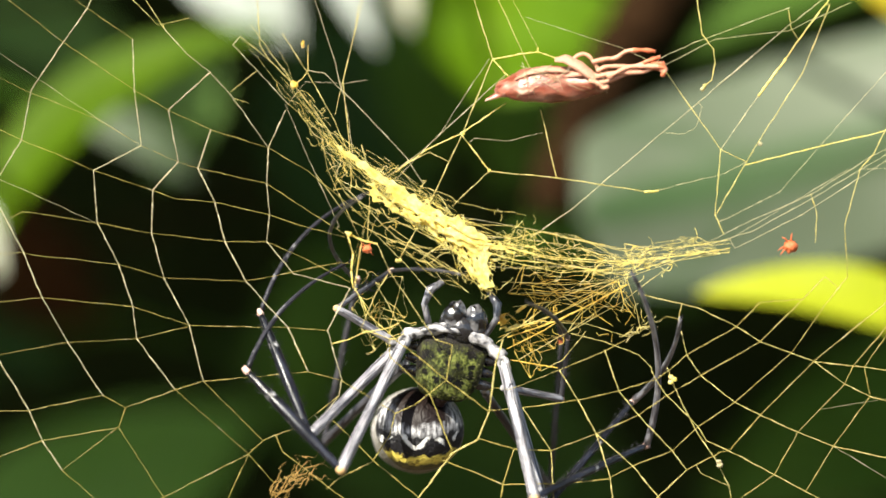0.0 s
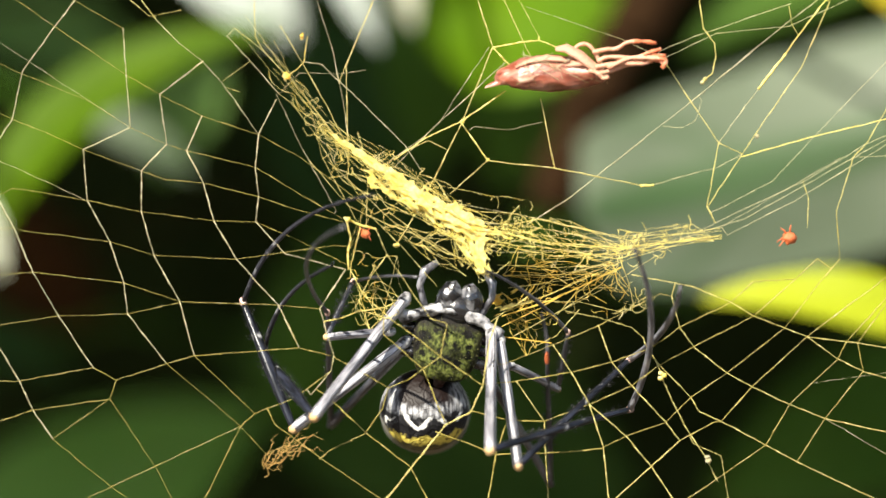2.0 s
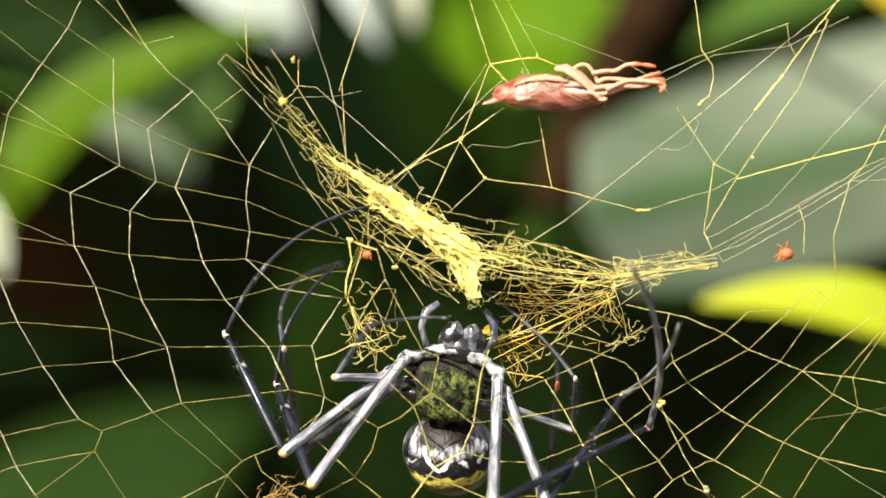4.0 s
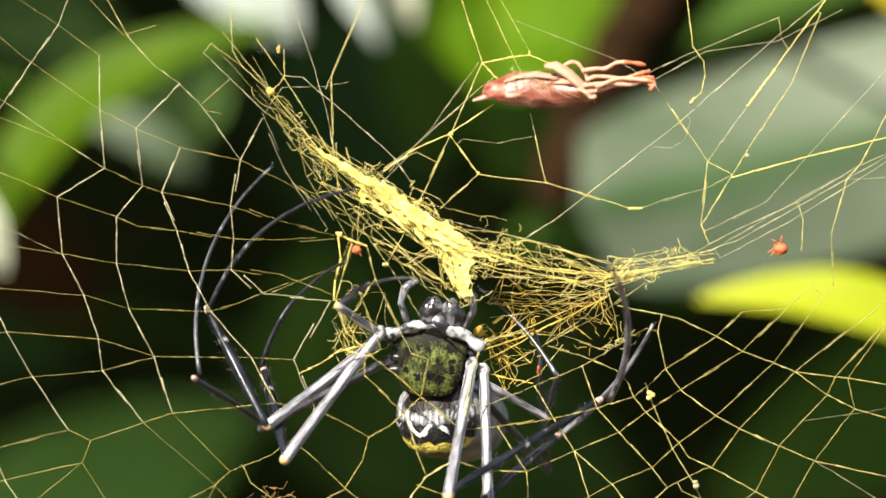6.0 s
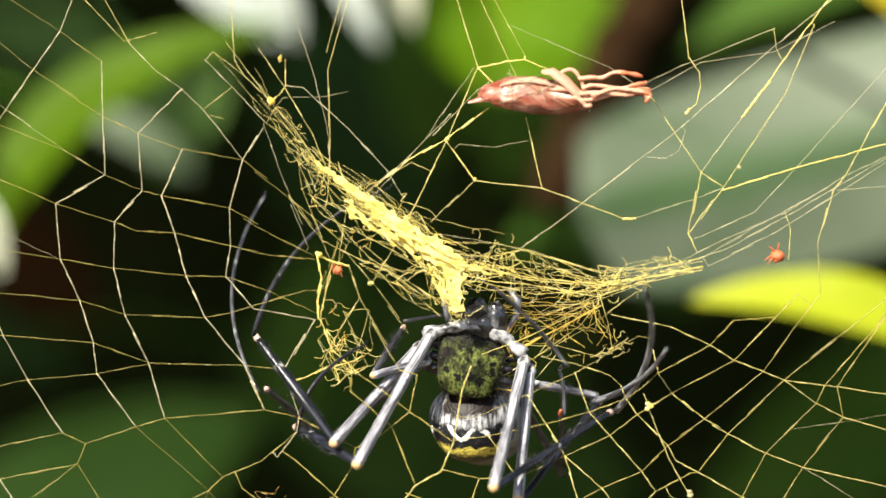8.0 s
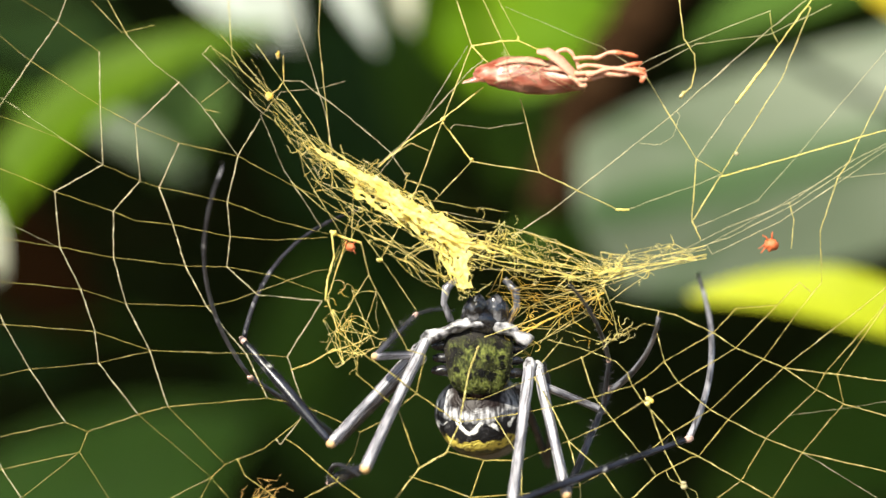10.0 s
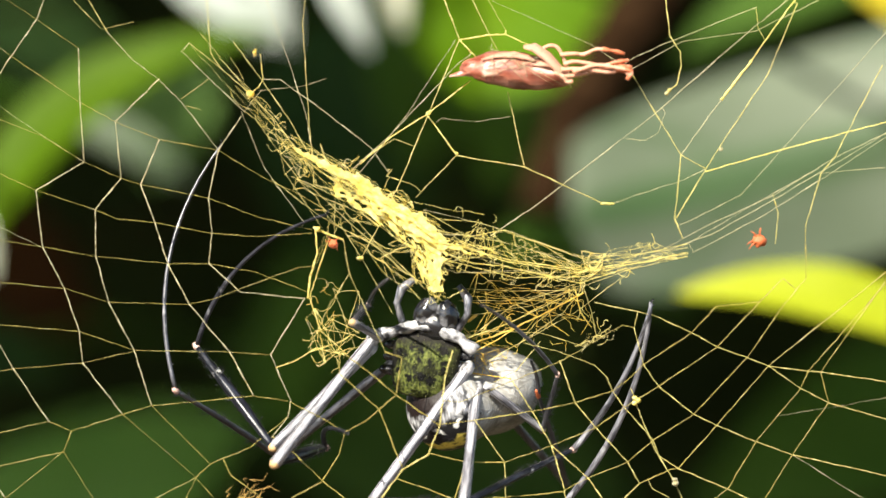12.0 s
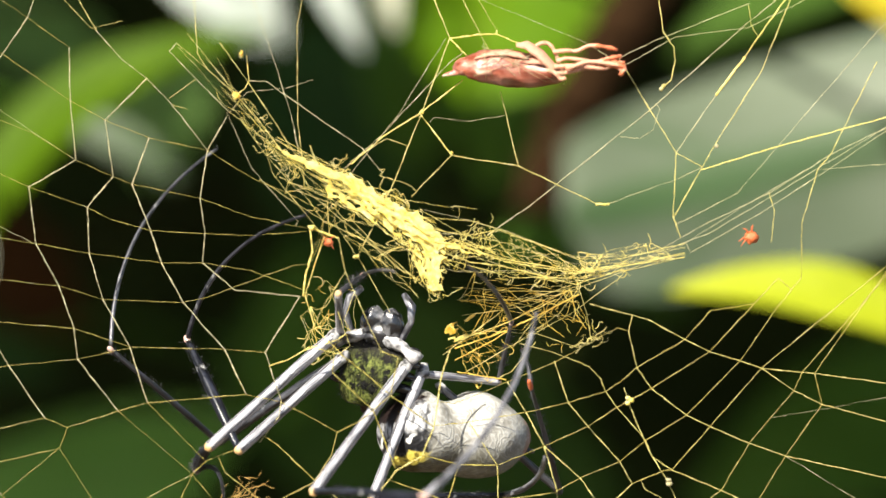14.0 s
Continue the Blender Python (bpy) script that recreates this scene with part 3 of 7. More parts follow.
def sway_weights():
    """Weights of a smooth field through the drifting knots, for each time."""
    n = len(SPOTS)
    m = np.zeros((n + 3, n + 3))
    m[:n, :n] = spread(SPOTS) + 1.5 * np.eye(n)
    m[:n, n:] = np.c_[np.ones(n), SPOTS]
    m[n:, :n] = m[:n, n:].T
    back = np.linalg.inv(m)
    out = {}
    for k, t in enumerate(TIMES[1:]):
        go = np.array([(a[k] / 10, u[k] / 10) for _, a, u in DRIFT])
        out[t] = back[:, :n] @ go
    return out


SWAY = sway_weights()
# a thread that slides over the others near the upper end of the band: its extra drift in millimetres
SLIP = {0: (0, 0), 0.5: (0.1, 0.4), 1: (0, 3.5), 1.5: (0.4, 1.9), 2: (1.1, 1.2), 2.5: (0.4, 1.6), 3: (0.4, 2.3), 3.5: (0.8, 2.3), 4: (1.1, 2.2), 6.5: (1.6, 1.4), 7: (1.8, 2), 9.5: (-0.6, 9.9), 10: (-0.4, 9.8), 10.5: (-0.4, 10.4), 11: (-0.6, 10.6), 11.5: (0.1, 10.9), 12: (0.4, 10.9), 12.5: (0.4, 11), 13: (0.7, 10.8), 13.5: (0.3, 10.8), 14: (1.9, 10.8)}
# the chain of knots that dangles freely: drift of its upper and of its lower knot
DANGLE = {0: (0, 0, 0, 0), 0.5: (-0.2, 0.5, -0.2, -0.3), 1: (-0.7, -0.5, -0.8, -0.5), 1.5: (-1.2, -1.1, -1.3, -1.2), 2: (-2.1, 0.3, -2.3, 0.4), 2.5: (-1.1, -0.8, -1.3, -0.9), 3: (-1.5, -1.6, -1.7, -1.8), 3.5: (-2.1, -3, -2.3, -3.4), 4: (-2.5, -4.4, -2.8, -4.9), 6.5: (-4.3, -3.5, -4.6, -4.6), 7: (-3.6, -4.6, -4.3, -6), 9.5: (-5.6, -5.3, -7.4, -5), 10: (-4.1, -3.8, -6.3, -3.8), 10.5: (-6, -3.3, -8, -2.8), 11: (-3.9, -1.3, -5.4, -1.5), 11.5: (-4.6, -1.2, -5.4, -0.7), 12: (-5, -3.3, -6.4, -2.7), 12.5: (-5.7, -2.6, -7.4, -2.1), 13: (-6.3, -3.5, -7.5, -2.9), 13.5: (-5.5, -2.7, -7.4, -2.1), 14: (-5, -3.1, -6.3, -2.6)}
MITE = {0: (0, 0.3), 0.5: (-0.2, -0), 1: (-0.8, 0.2), 1.5: (-0.6, 0.1), 2: (-0.5, 1.1), 2.5: (-0.4, 0.3), 3: (-0.5, -0), 3.5: (-1.1, -1.6), 4: (-1.3, -1.6), 6.5: (-2.2, -1.2), 7: (-1.9, -2.8), 9.5: (-3.6, -0.4), 10: (-3.4, 0.3), 10.5: (-4.8, 1.6), 11: (-4.1, 1.4), 11.5: (-4.8, 1.8), 12: (-4.1, 1.4), 12.5: (-4.9, 2), 13: (-4.7, 1.7), 13.5: (-4.5, 1.7), 14: (-4.3, 2.2)}


def swayed(t, p, own=""):
    """Where a point p of the web at rest is at the time t."""
    u, v = p.x / MM, (p.z - BASE) / MM
    if t == 0:
        return p.copy()
    if own == "dangle":
        a, b = Vector(DANGLE[t][:2]), Vector(DANGLE[t][2:])
        d = a.lerp(b, min(1, max(0, (-23.0 - v) / 15.1)))
        return Vector((p.x + d.x * MM, p.y, p.z + d.y * MM))
    if own == "mite":
        return Vector((p.x + MITE[t][0] * MM, p.y, p.z + MITE[t][1] * MM))
    x = np.array(((u, v),))
    d = (np.c_[spread(x), np.ones(1), x] @ SWAY[t])[0]
    if own == "slip":
        d = d + np.array(SLIP[t]) * math.exp(-((v - 29.6) / 11) ** 2 if v < 29.6 else 1)
    return Vector((p.x + float(d[0]) * MM, p.y, p.z + float(d[1]) * MM))


def between(a, b, bow=None):
    """The pose of a piece whose own z runs from a to b and whose x points to bow."""
    z = (b - a).normalized()
    x = Vector(bow) if bow is not None else Vector((0, -1, 0))
    x = (x - z * x.dot(z)).normalized()
    m = Matrix((x, z.cross(x), z)).transposed().to_4x4()
    m.translation = a
    return m


# ---- backdrop and ground ----
def ground():
    bm = bmesh.new()
    bmesh.ops.create_grid(bm, x_segments=60, y_segments=60, size=60)
    for w in bm.verts:
        w.co.z = 0.05 * noise.noise(w.co * 0.7) if w.co.length < 30 else 0
    tagged(link("ground", bm, SOIL), "dark bare soil strewn with leaf litter", "ground", kind="structure")


STALK_ENDS = []


def leaf(name, label, base, tip, width, mat, facing=(0, -1, 0.35), sickle=0.0, arch=0.1, fold=0.12, wave=0.03, seed=0, blunt=0.75, skew=0.8, group="leaves behind the web"):
    """A leaf blade with midrib and stalk. sickle bends it in its plane, arch out of it; both are shares of its length."""
    base, tip = Vector(base), Vector(tip)
    axis = tip - base
    length = axis.length
    axis.normalize()
    n = Vector(facing)
    n = (n - axis * n.dot(axis)).normalized()
    side = axis.cross(n)
    root = empty(name, Matrix.Translation(base))
    tagged(root, label, "leaf", group)

    def spot(s, c):
        bend = 4 * s * (1 - s)
        half = 0.5 * width * (max(0.0, math.sin(math.pi * min(1, s ** skew))) ** blunt) + 0.0003
        lift = fold * abs(c) * half + wave * width * noise.noise(Vector((s * 5 + seed, c * 1.5, seed)))
        return axis * (s * length) + side * (c * half + sickle * length * bend) + n * (arch * length * bend + lift)

    bm = bmesh.new()
    uv = bm.loops.layers.uv.new("UVMap")
    rows, cols = 30, 12
    for top in (0, 1):
        grid = [[bm.verts.new(spot(i / rows, 2 * j / cols - 1) - n * (top * 0.0004)) for j in range(cols + 1)] for i in range(rows + 1)]
        for i in range(rows):
            for j in range(cols):
                loop = ((i, j), (i + 1, j), (i + 1, j + 1), (i, j + 1))
                f = bm.faces.new([grid[a][b] for a, b in (loop if top else loop[::-1])])
                for lp, (a, b) in zip(f.loops, loop if top else loop[::-1]):
                    lp[uv].uv = (a / rows, b / cols)
    part("blade", bm, mat, root)
    bm = bmesh.new()
    tube(bm, [spot(i / 16, 0) + n * -0.0006 for i in range(17)], [0.0016 * (1 - 0.85 * i / 16) for i in range(17)], 6)
    part("midrib", bm, mat, root)
    bm = bmesh.new()
    tube(bm, [axis * (-0.06 * k) + Vector((0, 0.01, -0.012)) * k * k for k in range(4)], 0.0018, 8)
    part("stalk", bm, BARK if "brown" in label else L_MID, root)
    STALK_ENDS.append(base + axis * -0.18 + Vector((0, 0.09, -0.108)))
    return root


def backdrop():
    """A hedge far behind, with its deep shade put into the colour."""
    bm = bmesh.new()
    n = 200
    y, wide = 1.9, 1.7
    grid = {}
    for i in range(n + 1):
        for j in range(n + 1):
            p = Vector((-wide + 2 * wide * i / n, y, 2 * 1.5 * j / n))
            p.y += 0.06 * noise.noise(p * 6) + 0.03 * noise.noise(p * 19)
            grid[i, j] = bm.verts.new(p)
    for i in range(n):
        for j in range(n):
            bm.faces.new((grid[i, j], grid[i + 1, j], grid[i + 1, j + 1], grid[i, j + 1]))
    tagged(link("backdrop", bm, HEDGE), "hedge of dark green foliage, deep shade put into its colour", "hedge", kind="structure")


# near-black green: the hedge's shade is painted into the base colour
HEDGE = mottled("hedge_shade_toned", (0.004, 0.008, 0.001), (0.024, 0.034, 0.006), 7.0, 0.9, 0.8, 0.1, depth=0.03)

def canopy():
    """An added, unseen layer of leaves that keeps the hedge behind the web in shade."""
    rng = random.Random(11)
    verts, faces = [], []
    for k in range(4500):
        x, y = rng.uniform(-2.6, 2.0), rng.uniform(-0.6, 2.7)
        y = max(y, -0.48 + 0.10 * noise.noise(Vector((x * 2.5, 0, 3))))
        p = Vector((x, y, rng.uniform(2.15, 2.55)))
        turn = Euler((rng.uniform(-0.6, 0.6), rng.uniform(-0.6, 0.6), rng.uniform(0, 6.3))).to_matrix()
        s = rng.uniform(0.10, 0.19)
        n = len(verts)
        for q in ((0, -1, 0), (0.33, -0.3, -0.08), (0.28, 0.4, -0.08), (0, 1, -0.15), (-0.28, 0.4, -0.08), (-0.33, -0.3, -0.08), (0, 0, 0)):
            verts.append(p + turn @ Vector(q) * s)
        faces += [(n + i, n + (i + 1) % 6, n + 6) for i in range(6)]
    me = bpy.data.meshes.new("tree_canopy")
    me.from_pydata(verts, [], faces)
    me.materials.append(CANOPY)
    tagged(new("tree_canopy", me), "unseen leaf layer added to shade the background, dark green", "foliage", kind="stuff")


# leaves of the unseen layer that was added to block the sun
CANOPY = mottled("shade_canopy_leaf", (0.03, 0.06, 0.012), (0.06, 0.12, 0.03), 6.0, 0.5, 0.2, 0.4)

ground()
backdrop()
canopy()

leaf("arching_leaf", "arching bright green leaf, shiny near its tip", (-0.143, 0.33, 1.185), (-0.047, 0.33, 1.265), 0.0235, L_BRIGHT, (-0.1, -0.75, 0.6), sickle=-0.18, arch=0.05, seed=1)
leaf("broad_leaf", "dull green leaf hanging in half shade", (-0.086, 0.48, 1.275), (-0.098, 0.48, 1.223), 0.032, L_DULL, (0, -1, 0.3), seed=2)
leaf("broad_leaf", "pale leaf tip, sun gloss put into its grey-green", (-0.117, 0.42, 1.243), (-0.081, 0.42, 1.223), 0.0125, L_GREY, (0, -0.8, 0.6), seed=23)
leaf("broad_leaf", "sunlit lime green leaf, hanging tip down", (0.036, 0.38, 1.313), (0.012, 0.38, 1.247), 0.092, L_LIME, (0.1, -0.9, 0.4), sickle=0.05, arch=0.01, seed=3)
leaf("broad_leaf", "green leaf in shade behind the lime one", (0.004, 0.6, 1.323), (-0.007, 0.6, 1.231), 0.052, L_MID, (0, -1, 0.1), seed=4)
leaf("broad_leaf", "big glossy leaf, sky reflection put into its grey-green", (0.2019, 0.33, 1.2549), (0.0400, 0.33, 1.2095), 0.0650, L_GREY, (0, -1, 0.1), arch=-0.13, fold=-0.22, blunt=0.17, skew=1.0, seed=5)
# leaf tips whose sun glare sits in their base colour
leaf("broad_leaf", "leaf tip with sun glare put into its pale colour", (-0.085, 0.38, 1.291), (-0.0515, 0.38, 1.2645), 0.016, L_WHITE, (-0.2, -0.8, 0.6), blunt=0.6, seed=31)
leaf("broad_leaf", "leaf tip with sun glare put into its pale colour", (-0.056, 0.38, 1.295), (-0.0455, 0.38, 1.263), 0.0095, L_WHITE, (-0.2, -0.8, 0.6), seed=32)
leaf("broad_leaf", "pale green leaf tip, sun glare put into its colour", (-0.0349, 0.33, 1.2868), (-0.0190, 0.33, 1.2582), 0.0075, L_WHITE, (-0.2, -0.8, 0.6), seed=33)
leaf("broad_leaf", "leaf tip, sun put into its pale cream colour", (-0.0132, 0.33, 1.2943), (-0.0094, 0.33, 1.2641), 0.008, L_CREAM, (-0.2, -0.8, 0.6), seed=34)
yellow_leaf = leaf("curved_leaf", "bright yellow-green leaf curving to a blunt tip", (0.137, 0.2, 1.174), (0.063, 0.2, 1.189), 0.0165, L_YELLOW, (0, -0.8, 0.6), sickle=0.085, arch=0.05, seed=7)
leaf("broad_leaf", "broad mid green leaf behind the grey one", (0.250, 0.57, 1.252), (0.025, 0.57, 1.202), 0.085, L_MID, (-0.1, -1, 0.3), seed=21)
leaf("broad_leaf", "green leaf hanging beside the brown stem", (0.045, 0.54, 1.304), (0.022, 0.54, 1.221), 0.05, L_MID, (0.1, -1, 0.2), seed=22)
leaf("broad_leaf", "yellow leaf edge lit by the sun", (0.105, 0.3, 1.290), (0.147, 0.3, 1.253), 0.018, L_GOLD, (0, -0.8, 0.6), seed=8)
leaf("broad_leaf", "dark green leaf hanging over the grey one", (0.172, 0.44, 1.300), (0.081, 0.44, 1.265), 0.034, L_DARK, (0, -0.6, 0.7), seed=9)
leaf("broad_leaf", "soft green leaf low down in half shade", (-0.242, 0.78, 1.032), (-0.083, 0.78, 1.124), 0.1, L_SOFT, (0, -0.75, 0.65), arch=0.02, seed=10)
leaf("broad_leaf", "leaf edge, full sun put into its pale cream colour", (-0.132, 0.28, 1.216), (-0.122, 0.28, 1.192), 0.01, L_CREAM, (0, -1, 0.4), seed=11)
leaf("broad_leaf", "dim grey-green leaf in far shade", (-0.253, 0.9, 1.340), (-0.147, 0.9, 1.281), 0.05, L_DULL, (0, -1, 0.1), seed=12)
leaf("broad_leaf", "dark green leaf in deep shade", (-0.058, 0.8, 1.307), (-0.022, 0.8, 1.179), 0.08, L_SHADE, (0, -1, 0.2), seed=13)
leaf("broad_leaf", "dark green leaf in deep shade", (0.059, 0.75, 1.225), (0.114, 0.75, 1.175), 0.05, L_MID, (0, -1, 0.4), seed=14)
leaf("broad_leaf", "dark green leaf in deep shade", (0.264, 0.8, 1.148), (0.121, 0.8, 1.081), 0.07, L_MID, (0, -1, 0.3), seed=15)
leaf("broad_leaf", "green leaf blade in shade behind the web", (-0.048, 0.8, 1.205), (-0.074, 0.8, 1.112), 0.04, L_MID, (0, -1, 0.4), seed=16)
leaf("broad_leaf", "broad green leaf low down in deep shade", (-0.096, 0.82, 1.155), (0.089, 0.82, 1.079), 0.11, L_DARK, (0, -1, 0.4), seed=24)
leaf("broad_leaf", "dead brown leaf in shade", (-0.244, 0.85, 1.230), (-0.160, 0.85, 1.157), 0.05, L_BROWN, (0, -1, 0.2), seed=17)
leaf("broad_leaf", "green leaf, half shade put into its colour", (-0.217, 0.7, 1.171), (-0.157, 0.7, 1.147), 0.02, L_SHADE, (0, -1, 0.1), seed=18)


def branch():
    root = tagged(empty("branch"), "brown woody stem rising behind the web", "branch")
    bm = bmesh.new()
    pts = [(0.0677, 0.355, 1.2823), (0.0591, 0.355, 1.2686), (0.0506, 0.355, 1.2549), (0.0437, 0.355, 1.2412), (0.0369, 0.355, 1.2258), (0.0301, 0.355, 1.2070)]
    fine = [Vector(pts[k]).lerp(Vector(pts[k + 1]), f) for k in range(5) for f in (0, 0.25, 0.5, 0.75)]
    tube(bm, fine, [0.0098 - 0.0001 * i + 0.001 * math.sin(i * 2.0) for i in range(len(fine))], 14)
    part("stem", bm, BARK, root)
    for i in (5, 11):
        bm = bmesh.new()
        blob(bm, fine[i], (0.0118, 0.0118, 0.0045), seed=i, rough=0.3)
        part("leaf_scar", bm, BARK, root)


branch()


def shrub(foot, side):
    """A woody shrub that stands beside the view and bears the leaves of its side on thin twigs."""
    root = empty("shrub", Matrix.Translation(foot))
    tagged(root, "tall brown-stemmed shrub rooted in dark soil", "shrub")
    bm = bmesh.new()
    stem = [Vector((0.05 * noise.noise(Vector((side, k * 0.3, 0))), 0.05 * noise.noise(Vector((side, k * 0.3, 7))), 0.1 * k - 0.05)) for k in range(20)]
    tube(bm, stem, [0.016 - 0.0006 * k for k in range(20)], 12)
    part("stem", bm, BARK, root)
    for end in STALK_ENDS:
        if end.x * side < 0:
            continue
        a = end - Vector(foot)
        b = stem[max(2, min(19, int((a.z + 0.05 + 0.04) / 0.1)))]
        bm = bmesh.new()
        pts = [a.lerp(b, f / 8) + Vector((0, 0.03, -0.05)) * (f / 8) * (1 - f / 8) * 4 + Vector((0.01, 0.01, 0.01)) * noise.noise(a * 9 + Vector((f * 0.5, 0, 0))) * (f < 8) * (f > 0) for f in range(9)]
        tube(bm, pts, [0.0017 + 0.0003 * f for f in range(9)], 7)
        part("twig", bm, BARK, root)


shrub((-0.46, 0.80, 0), -1)
shrub((0.50, 0.74, 0), 1)


# ---- the web ----
spider_web = tagged(empty("spider_web"), "large golden orb web of taut irregular silk threads", "spider web")
THREADS = []


def silk_thread(name, a, b, r, mat=None, y=(0.0, 0.0), parent=None, own=""):
    """One taut piece of thread from a to b, with small beads and kinks."""
    a, b = on_web(*a, y[0]), on_web(*b, y[1])
    spans = [(swayed(t, b, own) - swayed(t, a, own)).length for t in TIMES]
    least, most = min(spans), max(spans)
    mat = mat or (SILK_DULL if name == "radial_thread" else SILK)
    if most < 1.03 * least:
        ob = part(name, thread_mesh(most, r), mat, parent or spider_web)
        THREADS.append((ob, a, b, own, most))
        return
    # where the web stretches, two pieces slide along each other
    half = max(0.53 * most, min(0.62 * most, 0.96 * least))
    for p, q in ((a, b), (b, a)):
        ob = part(name, thread_mesh(half, r), mat, parent or spider_web)
        THREADS.append((ob, p, q, own, 0))


def thread_mesh(length, r):
    """A taut thread along z with small beads and kinks."""
    bm = bmesh.new()
    n = max(4, min(24, int(length / 0.0007)))
    s = random.random() * 50
    pts, rad = [], []
    for i in range(n + 1):
        f = i / n
        edge = min(1, 4 * f * (1 - f))
        pts.append(Vector((0.16 * MM * noise.noise(Vector((s, f * 3, 0))) * edge, 0.16 * MM * noise.noise(Vector((s, f * 3, 9))) * edge, (1.012 * f - 0.006) * length)))
        rad.append(0.36 * r * MM * (1 + 0.4 * noise.noise(Vector((s, f * 9, 4))) + 0.8 * max(0, noise.noise(Vector((s, i * 0.8, 14)))) + 0.35 * (1 - edge) ** 3))
    tube(bm, pts, rad, 6)
    return bm


def strand(name, r, *points, mat=None, y=0.0, own=""):
    if max(p[0] for p in points) < -12:
        r *= 0.78
        mat = mat or (SILK_PALE if name == "spiral_thread" else None)
    depth = [y + 0.9 * noise.noise(Vector((p[0] * 0.03, p[1] * 0.03, y))) for p in points]
    for p, q, dp, dq in zip(points, points[1:], depth, depth[1:]):
        silk_thread(name, p, q, r, mat, (dp, dq), own=own)


strand("radial_thread", 0.136, (-84.0, 49.6), (-76.9, 44.1), (-67.2, 36.6), (-54.6, 28.1), (-48.6, 24.6), (-41.1, 21.1), (-30.9, 17.9), (-23.9, 13.8), (-18.4, 9.3), (-12.4, 4.1), (-12.4, 3.1))
strand("radial_thread", 0.128, (-74.9, 50.6), (-67.4, 45.6), (-62.9, 42.6), (-54.9, 37.1))
strand("radial_thread", 0.085, (-85.9, 39.6), (-78.4, 34.6), (-60.4, 22.6), (-53.4, 18.3), mat=SILK_PALE)
strand("radial_thread", 0.109, (-86.5, 34.3), (-78.4, 30.3), (-72.9, 27.6), (-61.4, 23.1), (-53.4, 18.3), (-46.9, 15.4), (-43.4, 14.3), (-31.2, 11.6), (-24.4, 7.1), (-17.4, 2.6))
strand("radial_thread", 0.123, (-86.5, 25.0), (-78.4, 21.1), (-74.6, 19.3), (-67.4, 16.4), (-61.9, 13.9), (-51.4, 10.4), (-47.4, 8.9), (-40.4, 8.3), (-30.9, 6.1), (-24.4, 3.9), (-17.4, 2.1))
strand("radial_thread", 0.072, (-86.6, 15.9), (-78.4, 12.3), (-68.4, 7.9), (-61.4, 4.6), mat=SILK_PALE)
strand("radial_thread", 0.123, (-77.3, 5.1), (-74.4, 6.6), (-68.4, 5.8), (-61.4, 4.6), (-51.6, 2.8), (-38.6, 1.3), (-31.2, 1.3), (-24.4, -1.7), (-16.4, -5.9))
strand("radial_thread", 0.116, (-87.4, -1.5), (-78.4, -0.9), (-74.2, -0.6), (-72.4, -1.1), (-57.4, -2.7), (-49.4, -5.1), (-34.9, -5.7), (-30.4, -4.9), (-18.4, -2.4), (-16.1, -2.6))
strand("radial_thread", 0.13, (-87.3, -10.4), (-78.4, -9.4), (-70.9, -8.6), (-54.9, -10.2), (-44.9, -13.5), (-27.4, -13.9), (-20.4, -14.4))
strand("radial_thread", 0.116, (-87.3, -20.3), (-78.4, -18.7), (-66.4, -16.5), (-54.2, -15.9), (-44.9, -13.7))
strand("radial_thread", 0.17, (-87.4, -28.9), (-78.4, -28.7), (-73.2, -28.6), (-60.2, -25.9), (-56.2, -28.1), (-47.4, -24.9), (-42.4, -23.4), (-34.4, -22.7), (-23.9, -21.7), (-18.4, -23.1))
strand("radial_thread", 0.187, (-86.8, -39.8), (-78.4, -36.7), (-70.9, -33.9), (-57.4, -31.6), (-56.2, -28.1))
strand("radial_thread", 0.128, (-67.4, -39.1), (-57.9, -31.9))
strand("radial_thread", 0.128, (-47.4, -24.9), (-34.4, -36.3), (-29.9, -41.4), (-24.4, -38.9))
strand("radial_thread", 0.128, (-42.4, -23.4), (-31.9, -33.9))
strand("radial_thread", 0.128, (-57.4, -31.6), (-49.4, -43.9), (-48.4, -45.9), (-42.6, -57.5))
strand("radial_thread", 0.17, (-61.0, -49.8), (-49.4, -43.9), (-34.4, -36.3), (-31.9, -33.9), (-24.9, -31.1), (-18.4, -25.9))
strand("radial_thread", 0.136, (-67.4, -39.1), (-61.9, -43.9), (-59.4, -45.9), (-49.2, -54.0))
strand("radial_thread", 0.17, (-34.4, -36.3), (-38.4, -44.9), (-43.9, -56.7))
strand("radial_thread", 0.192, (-29.6, -33.0), (-28.4, -35.9), (-24.4, -38.9), (-20.4, -42.1), (-14.4, -46.4), (-3.8, -54.0))
strand("spiral_thread", 0.25, (-58.6, 53.5), (-61.9, 45.1), (-62.9, 42.6), (-67.2, 36.6), (-72.9, 28.1), (-74.6, 19.3), (-78.4, 13.1), (-83.1, 5.4))
strand("spiral_thread", 0.255, (-54.9, 37.1), (-54.6, 28.1), (-53.4, 18.3), (-61.9, 13.9), (-61.2, 4.6), (-57.4, -2.7), (-54.9, -10.2), (-54.2, -15.9), (-47.4, -24.9))
strand("spiral_thread", 0.255, (-41.1, 31.3), (-48.6, 24.6), (-46.9, 15.4), (-51.4, 10.4), (-51.6, 2.8), (-49.4, -5.1), (-44.9, -13.5), (-42.4, -23.4))
